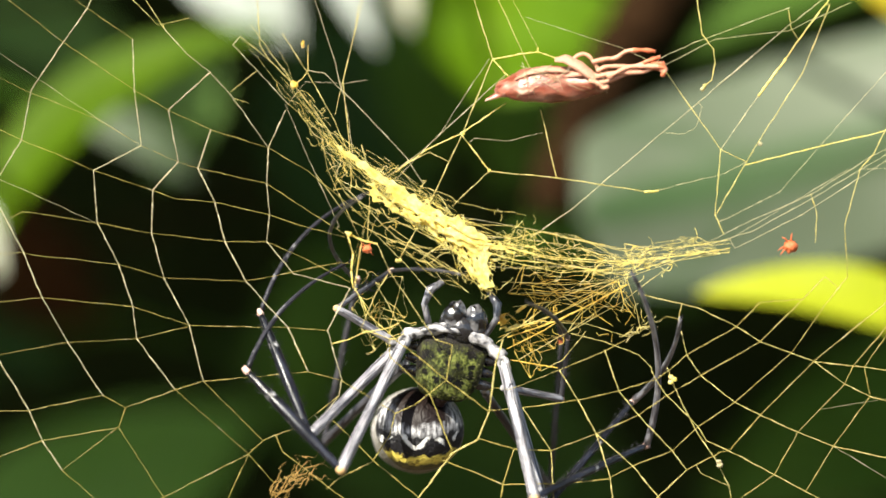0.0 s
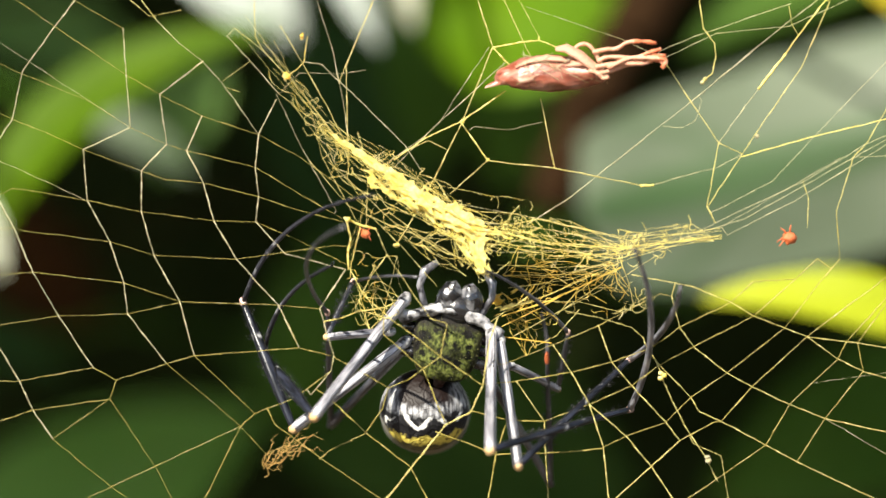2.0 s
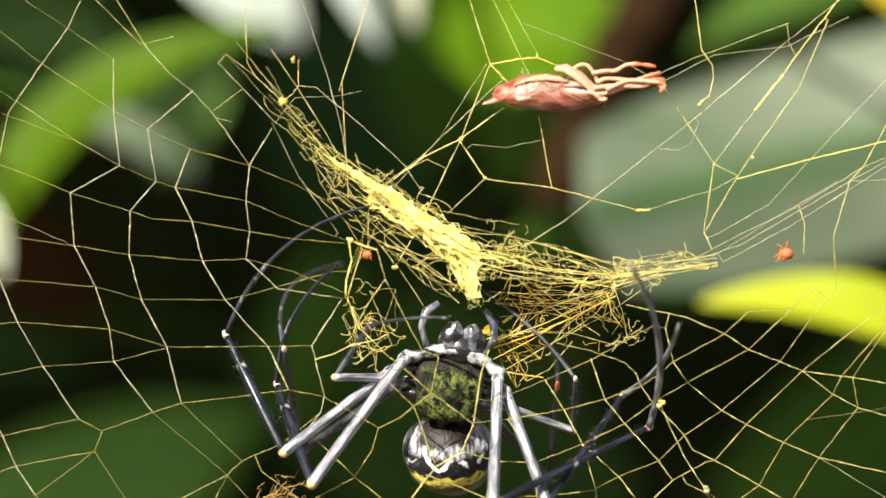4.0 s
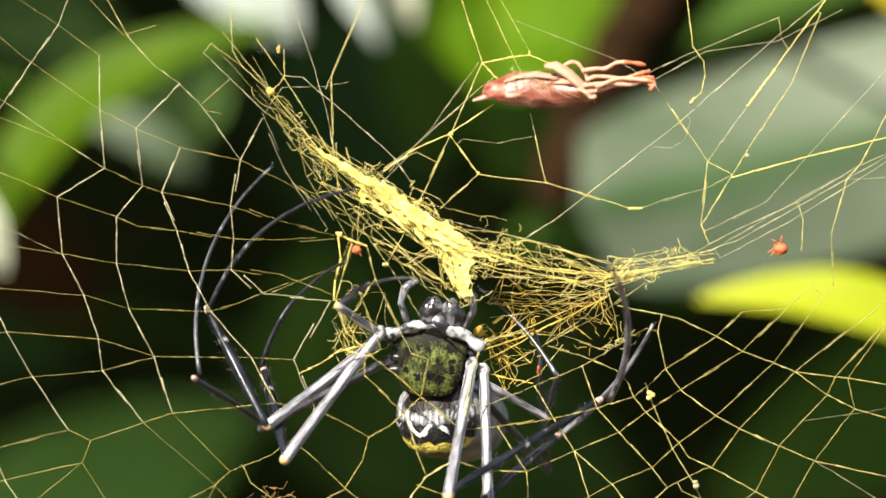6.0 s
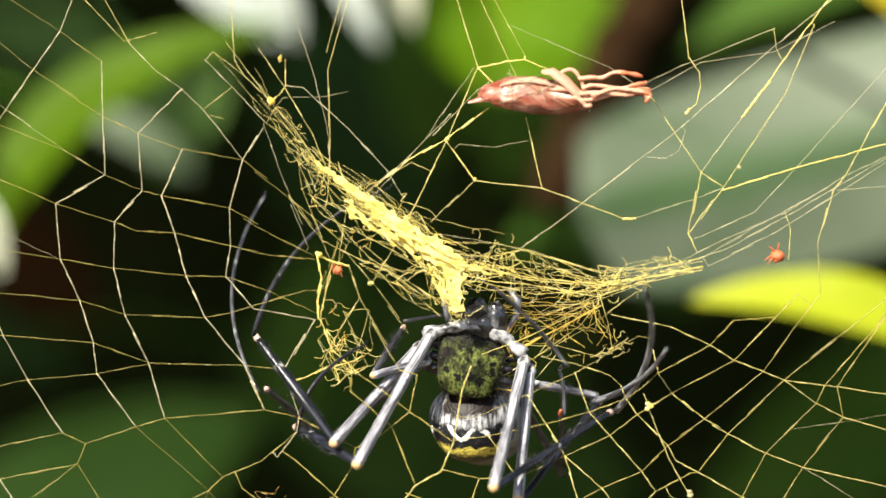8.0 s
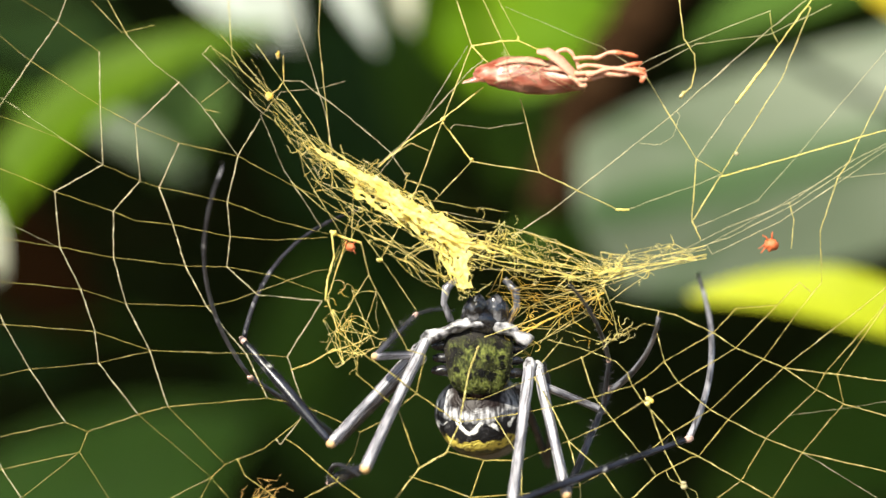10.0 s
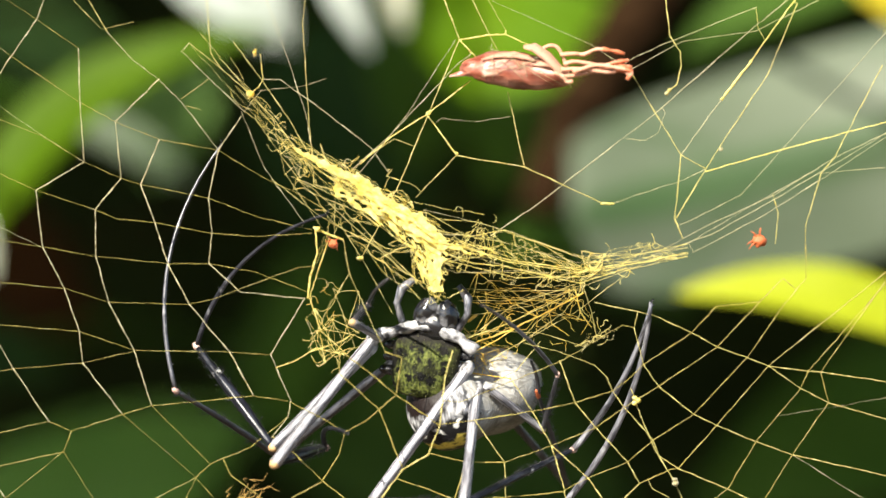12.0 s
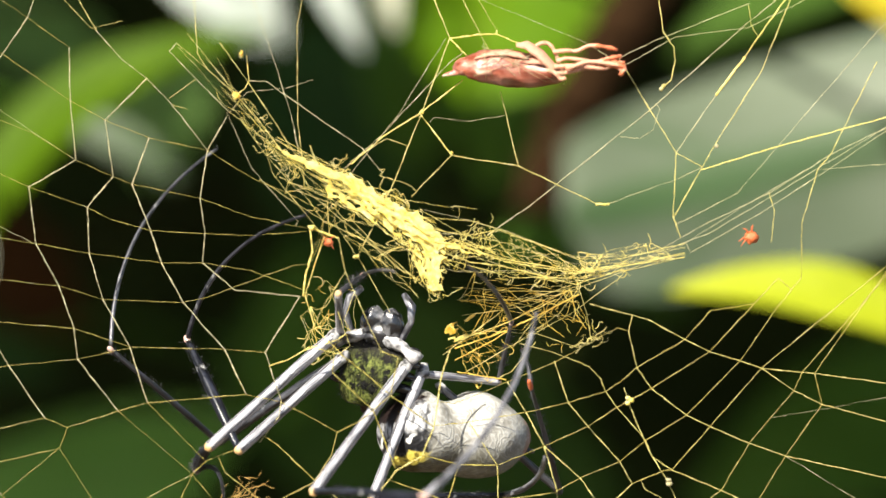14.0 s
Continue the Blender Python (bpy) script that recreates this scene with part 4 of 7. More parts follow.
strand("spiral_thread", 0.3, (-41.1, 21.1), (-43.4, 14.3), (-40.4, 8.3), (-38.6, 1.3), (-34.9, -5.7), (-27.4, -13.9), (-23.9, -21.7))
strand("spiral_thread", 0.24, (-27.9, 24.6), (-30.9, 17.9), (-31.2, 11.6), (-30.7, 6.1), (-31.2, 1.3), (-26.4, -4.4), (-16.4, -6.9))
strand("radial_thread", 0.17, (-49.4, 39.1), (-45.4, 34.6), (-41.4, 31.4), (-37.6, 27.3), (-30.9, 17.9), mat=SILK_PALE)
strand("spiral_thread", 0.255, (-83.2, 16.0), (-78.9, 8.1), (-74.2, -0.6), (-70.9, -8.6), (-66.4, -16.5), (-60.2, -25.9))
strand("spiral_thread", 0.34, (-83.4, -9.9), (-79.4, -17.9), (-78.4, -19.9), (-73.2, -28.6), (-70.9, -33.9), (-67.4, -39.1))
strand("support_thread", 0.16, (-57.7, 52.2), (-52.9, 44.6), (-49.4, 39.1), (-49.5, 39.8))
strand("support_thread", 0.1, (-61.3, 50.5), (-54.9, 44.1), (-50.4, 39.6), (-44.9, 40.8))
strand("support_thread", 0.16, (-35.9, 37.6), (-37.2, 36.1), (-32.4, 31.1), (-27.4, 25.6), mat=SILK_PALE)
strand("support_thread", 0.12, (-37.6, 27.8), (-32.9, 31.6))
strand("support_thread", 0.12, (-36.9, 26.6), (-34.4, 25.8))
strand("support_thread", 0.2, (-33.4, 53.6), (-32.9, 44.6), (-32.4, 36.1), (-30.9, 33.6), (-26.4, 29.1), (-22.4, 24.1), (-18.4, 18.1), (-17.4, 18.5))
strand("support_thread", 0.14, (-35.9, 37.6), (-30.9, 33.6))
strand("support_thread", 0.17, (-28.4, 38.1), (-23.9, 31.1), (-19.4, 23.1), (-15.9, 15.1))
strand("support_thread", 0.13, (-25.7, 53.1), (-22.9, 44.6), (-19.4, 34.1), (-16.9, 24.1), (-15.9, 16.1), mat=SILK_PALE)
strand("support_thread", 0.17, (-14.9, 43.1), (-15.6, 38.6), (-17.7, 29.6), (-16.6, 19.1), (-16.2, 12.1), (-16.4, 10.1), own="slip")
strand("support_thread", 0.09, (-27.4, 25.6), (-24.4, 29.6), (-17.7, 29.3), (-13.4, 29.9), mat=SILK_PALE)
strand("support_thread", 0.22, (-23.9, 36.1), (-23.9, 31.6), (-24.9, 30.1), (-26.4, 29.1), mat=SILK_RICH)
strand("support_thread", 0.15, (-23.9, 31.6), (-20.9, 31.1), (-13.4, 23.6), (-6.4, 16.1), (-3.9, 12.1), (-3.4, 11.6), mat=SILK_PALE)
strand("support_thread", 0.1, (-27.9, 25.6), (-23.4, 15.1), (-18.4, 4.1), (-18.8, 3.5), mat=SILK_PALE)
strand("support_thread", 0.12, (-27.4, 25.6), (-25.4, 24.1), (-21.4, 18.1), (-17.4, 10.1), (-16.4, 9.1))
strand("support_thread", 0.1, (-22.4, 24.1), (-20.4, 14.1), (-14.4, 1.1))
strand("radial_thread", 0.16, (-27.4, -13.9), (-25.4, -17.9), (-23.9, -21.7))
strand("spiral_thread", 0.24, (-16.4, -6.9), (-20.4, -14.4), (-17.9, -23.1), (-18.4, -25.9), (-21.9, -30.4), (-22.7, -29.4))
strand("radial_thread", 0.144, (-17.9, -23.1), (-12.4, -26.4), (-8.4, -28.9), (-4.9, -27.4), y=-3.2)
strand("radial_thread", 0.216, (-9.4, -15.9), (-9.4, -18.9), (-2.4, -25.4), (1.6, -35.4), y=-3.2)
strand("radial_thread", 0.24, (-8.4, -15.9), (-4.4, -18.9), (0.6, -23.1), (8.1, -28.6), y=-3.2)
strand("radial_thread", 0.192, (-1.4, -15.9), (1.6, -16.9), (0.6, -23.1), (-2.4, -25.4), (-4.9, -27.4), (-8.4, -28.9), y=-3.2)
strand("radial_thread", 0.24, (-21.0, -29.3), (-18.9, -30.9), (-12.4, -37.4), (-4.4, -43.9), (-3.4, -45.9), (2.4, -57.5))
strand("radial_thread", 0.24, (-12.4, -37.4), (-18.4, -40.4), (-20.4, -42.1), y=-3.2)
strand("radial_thread", 0.24, (-12.4, -37.4), (-9.4, -32.9), (-8.4, -28.9))
strand("spiral_thread", 0.288, (-12.2, -54.3), (-4.4, -43.9), (1.6, -35.9), (6.1, -33.5), (8.1, -28.6), (9.3, -19.9), (10.6, -15.9), y=-3.2)
strand("radial_thread", 0.24, (6.1, -33.5), (12.6, -35.4), (19.1, -35.7))
strand("radial_thread", 0.24, (0.1, -37.4), (10.6, -41.7), (22.6, -41.4), (29.6, -40.7))
strand("radial_thread", 0.288, (10.6, -41.7), (10.1, -44.9), (8.1, -57.7))
strand("radial_thread", 0.264, (10.6, -41.7), (12.6, -35.4))
strand("radial_thread", 0.16, (8.1, -28.6), (14.1, -28.1), (23.9, -26.7), (31.1, -25.1), (37.6, -23.1), (40.1, -21.4), (43.1, -18.7), (51.9, -13.7), (56.1, -9.4), (63.6, -8.9))
strand("radial_thread", 0.13, (8.7, -24.5), (11.6, -24.9), (20.6, -21.4), (28.6, -18.1), (31.1, -16.7), (39.6, -11.9), (41.6, -12.4))
strand("spiral_thread", 0.228, (20.6, -21.4), (23.9, -26.7), (27.1, -32.7), (29.6, -40.4), (30.1, -44.9), (31.5, -57.8))
strand("spiral_thread", 0.228, (27.1, -32.7), (33.6, -38.4), (38.1, -43.9), (39.1, -45.4), (46.3, -56.2))
strand("spiral_thread", 0.192, (28.6, -17.9), (31.1, -25.1), (34.6, -29.4), (40.6, -35.7), (43.1, -39.1))
strand("spiral_thread", 0.192, (14.1, -28.1), (19.1, -35.7), (19.6, -44.9), (20.3, -57.9))
strand("radial_thread", 0.16, (19.1, -35.7), (27.1, -32.7), (34.6, -29.4), (39.6, -25.9), (45.6, -22.4), (56.1, -16.4), (63.6, -8.9), (67.6, -4.9), (70.0, -6.9))
strand("radial_thread", 0.14, (29.6, -40.4), (33.6, -38.4), (40.6, -35.7), (45.1, -31.4), (51.6, -27.1), (61.6, -18.4), (67.6, -9.9), (71.6, -4.9), (71.1, 4.1))
strand("radial_thread", 0.16, (43.1, -39.1), (49.1, -35.9), (50.6, -35.7), (56.1, -29.4), (65.6, -19.9), (79.1, -8.9), (89.2, -0.7))
strand("radial_thread", 0.16, (41.0, -52.5), (51.6, -44.9), (58.6, -39.9), (62.8, -32.4), (71.1, -23.9), (72.6, -20.7), (79.1, -13.1), (87.5, -3.2))
strand("radial_thread", 0.17, (64.1, -42.9), (69.1, -34.9), (75.6, -26.1), (74.6, -20.9), (79.1, -14.4), (86.5, -3.7))
strand("spiral_thread", 0.17, (42.2, -9.7), (41.6, -12.4), (43.1, -18.7), (45.6, -22.4), (51.6, -27.1), (56.1, -29.4), (62.8, -32.4), (69.1, -34.9), (79.1, -37.1), (91.8, -39.9))
strand("spiral_thread", 0.17, (36.6, -20.7), (37.6, -23.1), (39.6, -25.9), (45.1, -31.4), (46.6, -33.9), (50.6, -35.7), (58.6, -39.9), (64.1, -42.9), (68.6, -45.1), (80.3, -50.8))
strand("spiral_thread", 0.16, (34.6, -7.9), (45.1, -10.4), (51.9, -13.7), (56.1, -16.4), (61.6, -18.4), (65.6, -19.9), (71.1, -23.9), (75.6, -26.1), (79.1, -27.1), (91.6, -30.7))
strand("spiral_thread", 0.16, (65.6, -19.9), (72.6, -20.7), (74.6, -20.9), (79.1, -21.6), (91.9, -23.6))
strand("support_thread", 0.12, (22.6, -14.9), (28.6, -16.4), (34.6, -18.7), (36.6, -20.7))
strand("spiral_thread", 0.204, (28.7, -52.9), (38.1, -43.9), (43.1, -39.1))
strand("support_thread", 0.11, (44.8, -38.2), (45.6, -39.7), (50.6, -41.9), (51.1, -44.9), (53.2, -57.7))
strand("support_thread", 0.09, (69.1, -34.9), (79.1, -40.9), (90.2, -47.6), mat=SILK_PALE)
strand("support_thread", 0.05, (66.6, -28.4), (79.1, -26.4), (91.9, -24.3), mat=SILK_PALE)
strand("support_thread", 0.19, (2.7, 53.2), (5.4, 44.6), (8.8, 33.6), (3.4, 20.3), (-1.4, 10.1), (-3.9, 5.6), (-4.4, 4.1))
strand("support_thread", 0.28, (8.8, 33.6), (14.1, 34.6), (16.8, 34.9), (16.8, 35.6), mat=SILK_RICH)
strand("support_thread", 0.28, (8.8, 33.6), (11.8, 30.3), mat=SILK_RICH)
strand("support_thread", 0.2, (16.8, 34.9), (20.8, 33.6), mat=SILK_RICH)
strand("support_thread", 0.24, (11.1, 25.8), (3.4, 20.5), (-2.9, 17.6), (-8.4, 13.6), mat=SILK_RICH)
strand("support_thread", 0.26, (3.4, 20.1), (8.2, 13.8), mat=SILK_RICH)
strand("support_thread", 0.14, (8.2, 13.8), (1.6, 7.6))
strand("support_thread", 0.2, (8.2, 13.8), (20.1, 12.6), (36.1, 10.1))
strand("support_thread", 0.45, (35.6, 10.1), (38.1, 10.3), mat=SILK_RICH)
strand("support_thread", 0.1, (37.6, 10.3), (49.6, 13.3), (53.6, 15.4), mat=SILK_PALE)
strand("support_thread", 0.18, (20.1, 12.6), (17.3, 24.6))
strand("support_thread", 0.12, (11.2, 31.0), (9.1, 29.1), (-3.4, 17.6), (-9.4, 13.1), (-12.4, 10.1), mat=SILK_PALE)
strand("support_thread", 0.1, (8.1, 33.6), (-0.4, 20.6), (-9.4, 11.1), (-10.4, 12.1), mat=SILK_PALE)
strand("support_thread", 0.14, (5.8, 52.8), (9.6, 44.6), (15.6, 31.6), mat=SILK)
strand("support_thread", 0.08, (7.9, 52.6), (12.1, 44.6), (16.8, 35.6), (16.8, 34.9))
strand("support_thread", 0.15, (15.6, 2.1), (22.6, 6.9), (43.6, 24.6), (60.6, 39.1), (67.1, 44.1), (74.2, 49.6), mat=SILK_PALE)
strand("support_thread", 0.16, (38.8, 32.1), (49.1, 17.6), (53.6, 15.4))
strand("support_thread", 0.12, (37.7, 32.7), (38.1, 33.6), (44.6, 36.6), (61.1, 42.6), mat=SILK_PALE)
strand("support_thread", 0.12, (38.8, 32.3), (48.1, 37.1), (61.1, 38.6), (72.1, 43.6), mat=SILK_PALE)
strand("support_thread", 0.2, (49.1, 17.6), (48.1, 6.1), (49.6, 2.6))
strand("support_thread", 0.22, (74.0, 51.8), (68.6, 44.6), (62.6, 36.6), (60.6, 33.6), mat=SILK_RICH)
strand("support_thread", 0.5, (60.6, 33.6), (55.8, 27.1), mat=SILK_RICH)
strand("support_thread", 0.12, (55.8, 27.1), (49.1, 17.6), mat=SILK_PALE)
strand("support_thread", 0.17, (67.8, 43.5), (68.4, 43.1), (63.6, 31.1), (55.6, 18.6), (53.6, 15.3), (48.4, 6.3))
strand("support_thread", 0.23, (53.6, 14.9), (65.6, 17.9), (79.1, 21.1), (91.7, 24.1), mat=SILK_RICH)
strand("support_thread", 0.18, (83.9, 32.2), (78.1, 20.6), (76.1, 16.6), (73.8, 14.1), (71.1, 4.1))
strand("support_thread", 0.09, (87.8, 41.8), (79.1, 32.1), (66.6, 18.1), (59.6, 10.1), (50.6, 5.6), (48.7, 4.8), mat=SILK_PALE)
strand("support_thread", 0.12, (91.0, 23.1), (79.1, 17.9), (76.1, 16.6), (65.1, 9.6), (54.6, 5.1), (46.6, 1.1), mat=SILK_PALE)
strand("support_thread", 0.1, (90.3, 23.7), (79.1, 17.1), (65.6, 9.1), (54.6, 3.1), (44.6, 0.1), (45.0, -1.1), mat=SILK_PALE)
strand("support_thread", 0.1, (90.0, 23.1), (79.1, 16.1), (63.6, 6.1), (51.6, 0.1), (50.7, 1.7), mat=SILK_PALE)
strand("support_thread", 0.09, (71.6, 14.1), (61.6, 8.1), (49.6, 1.1), mat=SILK_PALE)
strand("support_thread", 0.13, (65.1, 9.8), (66.1, 6.6), (65.9, 1.1))
strand("support_thread", 0.08, (73.8, 14.1), (79.1, 14.3), (92.1, 14.8), mat=SILK_PALE)
strand("support_thread", 0.25, (43.7, 53.5), (45.1, 44.6), (46.1, 38.1), (48.1, 35.6), (48.4, 33.1), (47.8, 30.1), (46.1, 28.6), mat=SILK, y=2.5)
strand("support_thread", 0.07, (39.1, 20.6), (42.6, 20.3), (44.8, 21.6), (45.8, 25.1), (45.1, 25.9), mat=SILK_PALE)
strand("support_thread", 0.12, (61.1, 42.3), (61.6, 39.1), (62.8, 37.1))
strand("support_thread", 0.07, (14.6, 41.1), (31.6, 35.6), (38.6, 32.3), mat=SILK_PALE)
strand("support_thread", 0.08, (4.4, 18.7), (5.6, 19.6), (11.6, 19.1), (17.6, 20.6), mat=SILK_PALE)
strand("support_thread", 0.14, (-8.4, 14.1), (-2.4, 17.1), (-1.4, 16.6), (1.1, 15.4))
strand("support_thread", 0.12, (-3.9, 12.1), (-2.9, 12.1), (-3.9, 11.1), (0.6, 9.6), (1.6, 9.1), (2.3, 8.3))
strand("support_thread", 0.3, (11.6, -15.9), (20.6, -12.9), (27.6, -9.4), (33.1, -6.4), mat=SILK_ORANGE, y=8)
strand("support_thread", 0.24, (12.1, -19.9), (17.6, -20.9), (20.6, -21.4), mat=SILK_ORANGE, y=8)
strand("support_thread", 0.2, (11.6, -17.9), (17.6, -14.9), (22.6, -11.9), mat=SILK_ORANGE, y=8)
strand("support_thread", 0.12, (9.6, -16.9), (20.6, -8.9), (31.6, -4.9), y=8)
strand("support_thread", 0.14, (13.6, -19.9), (22.6, -14.9), (29.6, -9.9), (32.6, -5.9), y=8)
strand("support_thread", 0.13, (17.6, -21.9), (21.6, -19.9), (25.6, -14.9), y=8)
strand("support_thread", 0.14, (26.6, -7.9), (27.6, -11.9), (30.6, -13.9), mat=SILK_ORANGE, y=8)
strand("support_thread", 0.14, (32.6, -3.9), (34.6, -9.9), (35.6, -14.9), y=8)
strand("support_thread", 0.2, (31.6, -5.9), (32.6, -9.9), (34.6, -12.4), mat=SILK_ORANGE, y=8)
strand("support_thread", 0.1, (10.6, -5.9), (21.6, -6.4), (32.6, -5.9), y=8)
strand("support_thread", 0.1, (11.6, -7.9), (21.6, -7.9), (33.6, -4.9), y=8)
strand("support_thread", 0.1, (12.6, -10.4), (23.6, -8.9), (36.6, -3.9), y=8)
strand("support_thread", 0.12, (21.6, -15.9), (24.6, -11.9), (29.6, -7.9), y=8)
strand("support_thread", 0.1, (14.6, -12.9), (25.6, -13.4), (33.6, -15.9), y=8)
strand("support_thread", 0.12, (36.6, -3.9), (45.6, -0.9), y=8)
strand("support_thread", 0.1, (22.6, -14.9), (31.6, -9.9), (39.6, -3.9), y=8)
strand("support_thread", 0.45, (-16.9, 2.6), (-15.9, -0.9), (-16.2, -3.9), (-15.9, -6.9), mat=SILK_RICH)
strand("support_thread", 0.42, (-17.2, 2.9), (-14.4, 1.6), (-11.6, 0.9), mat=SILK_RICH)
strand("support_thread", 0.22, (-14.4, 1.1), (-15.2, -3.9), (-15.6, -6.9), mat=SILK_RICH)
strand("support_thread", 0.13, (-11.6, 0.9), (-9.4, -3.9), (-1.4, -15.9), (1.6, -16.9), y=-3.2)
strand("support_thread", 0.12, (-7.9, -2.1), (-4.4, 4.1), (-3.9, 5.6))
strand("support_thread", 0.12, (-9.4, -3.9), (-11.9, -7.9), (-14.4, -13.9), (-14.2, -14.9))
strand("support_thread", 0.12, (-11.0, -6.5), (-11.9, -5.9), (-6.9, -14.9), (-8.4, -15.9))
strand("support_thread", 0.18, (-15.6, -6.9), (-12.9, -11.9), (-8.4, -15.9), (-9.4, -15.9), mat=SILK_RICH)
strand("support_thread", 0.2, (-14.4, -14.9), (-9.4, -13.9), (-7.9, -13.1), mat=SILK_RICH)
strand("support_thread", 0.18, (-19.7, -16.8), (-16.4, -15.9), (-13.4, -14.4), (-9.4, -15.9), mat=SILK_RICH)
strand("support_thread", 0.14, (-10.4, 2.1), (-2.4, -0.9), (5.6, -5.9))
strand("support_thread", 0.12, (-9.9, 3.6), (-9.4, 4.1), (-0.4, -2.9), (4.6, -4.9))
strand("support_thread", 0.1, (-12.4, 3.1), (-6.4, -2.9), (-0.4, -9.9))
strand("support_thread", 0.12, (-12.9, 10.1), (-13.4, 1.1))
strand("support_thread", 0.1, (-22.4, 13.1), (-16.4, 5.1), (-8.4, 1.1))
strand("support_thread", 0.12, (-19.4, 13.1), (-16.4, 10.1), (-8.4, 2.1), (1.6, -3.9))
strand("support_thread", 0.12, (-17.4, 10.1), (-16.4, 9.1), (-8.4, 5.1), (3.6, -0.9))
strand("support_thread", 0.18, (39.6, -20.9), (41.6, -25.9), (44.6, -31.9), (48.6, -37.9), (50.6, -41.9), mat=SILK, own="dangle")

# ---- the matted golden silk over the hub ----
def tangle(name, a, b, count, spread, r, curl=1.0, mat=None, y=-1.0, parent=None, taper=(1.0, 1.0), stray=0.3, seed=0, loops=0.45):
    """A rigid piece of matted silk: count fine curly threads from a to b inside a flat sheaf."""
    rng = random.Random(seed)
    p, q = on_web(*a, y), on_web(*b, y)
    length = (q - p).length
    bm = bmesh.new()
    for i in range(count):
        s = rng.uniform(0, 99)
        f0, f1 = rng.uniform(-0.1, 0.4), rng.uniform(0.6, 1.1)
        if rng.random() < 0.7:
            f0, f1 = rng.uniform(-0.14, 0), rng.uniform(1.0, 1.14)
        o0, o1 = rng.gauss(0, 0.5) * spread, rng.gauss(0, 0.5) * spread
        d0, d1 = rng.gauss(0, 0.35) * min(spread, 2.5), rng.gauss(0, 0.35) * min(spread, 2.5)
        n = max(6, int((f1 - f0) * length / 0.0008))
        loop = rng.uniform(0.25, 0.75) if rng.random() < loops else 0.0
        ease = rng.choice((0.15, 0.25, 0.35, 0.6, 1.5))
        beat, lag = rng.uniform(0.55, 1.1), rng.uniform(0, 6.3)
        pts = []
        for k in range(n + 1):
            g = k / n
            f = f0 + (f1 - f0) * g
            w = taper[0] + (taper[1] - taper[0]) * min(1, max(0, f))
            c = curl * ease * MM
            pts.append(Vector((
                (d0 + (d1 - d0) * g) * MM + c * 0.6 * noise.noise(Vector((s, g * n * 0.33, 1))),
                ((o0 + (o1 - o0) * g) * w) * MM + c * (1.2 * noise.noise(Vector((s, g * n * 0.16, 5))) + 0.7 * noise.noise(Vector((s, g * n * 0.5, 2))) + stray * 2 * noise.noise(Vector((s, g * n * 0.15, 8)))),
                f * length + c * 0.8 * noise.noise(Vector((s, g * n * 0.36, 7))))))
            swell = loop * MM * max(0, noise.noise(Vector((s, g * n * 0.09, 11))) + 0.35)
            pts[-1] += Vector((0.3 * swell * math.sin(k * beat + lag), swell * math.cos(k * beat + lag), swell * math.sin(k * beat + lag)))
        rr = r * MM * rng.uniform(0.45, 1.05)
        tube(bm, pts, [rr * (1 + 0.5 * noise.noise(Vector((s, k * 0.7, 3)))) for k in range(n + 1)], 4, cap=False)
    ob = tagged(part(name, bm, mat or SILK_RICH, parent), kind="stuff")
    ob.matrix_basis = between(p, q)
    THREADS.append((ob, p, q, "", (q - p).length))
    return ob


def mat_sheet(name, a, b, width, seed=0, y=-1.2, hole=0.0, taper=(1.0, 1.0), mat=None, parent=None):
    """A fused, holed sheet of glued silk from a to b."""
    p, q = on_web(*a, y), on_web(*b, y)
    length = (q - p).length
    bm = bmesh.new()
    cell = 0.22
    n, w = max(12, int(length / (cell * MM))), max(6, int(width / cell))
    grid = {}
    for i in range(n + 1):
        for j in range(w + 1):
            f, g = i / n, 2 * j / w - 1
            wide = width * (taper[0] + (taper[1] - taper[0]) * f) / 2
            v = Vector((i * cell * 1.4, j * cell * 1.4, seed))
            edge = 1 + 0.6 * noise.noise(Vector((i * cell * 0.63, seed, g)))
            grid[i, j] = bm.verts.new(Vector((
                (0.05 * noise.noise(v) + 0.35 * noise.noise(v * 0.22)) * MM,
                (g * wide * edge + 0.3 * noise.noise(v + Vector((0, 0, 5)))) * MM,
                f * length + 0.4 * MM * noise.noise(v + Vector((0, 0, 9))))))
    for i in range(n):
        for j in range(w):
            f, g = i / n, abs(2 * (j + 0.5) / w - 1)
            end = max(0, abs(2 * f - 1) - 0.8) * 2.0
            if noise.noise(Vector((i * cell * 0.45, j * cell * 1.7, seed + 40))) + 0.28 * noise.noise(Vector((i * cell * 1.3, j * cell * 2.6, seed))) > hole - 0.64 + 0.75 * g * g + end:
                bm.faces.new((grid[i, j], grid[i + 1, j], grid[i + 1, j + 1], grid[i, j + 1]))
    bmesh.ops.delete(bm, geom=[v for v in bm.verts if not v.link_faces], context="VERTS")
    for _ in range(3):
        bmesh.ops.smooth_vert(bm, verts=bm.verts[:], factor=0.5, use_axis_x=True, use_axis_y=True, use_axis_z=True)
    raised = bmesh.ops.extrude_face_region(bm, geom=bm.faces[:])["geom"]
    bmesh.ops.translate(bm, vec=(0.16 * MM, 0, 0), verts=[v for v in raised if isinstance(v, bmesh.types.BMVert)])
    ob = part(name, bm, mat or SILK_RICH, parent)
    ob.matrix_basis = between(p, q)
    THREADS.append((ob, p, q, "", (q - p).length))
    return ob


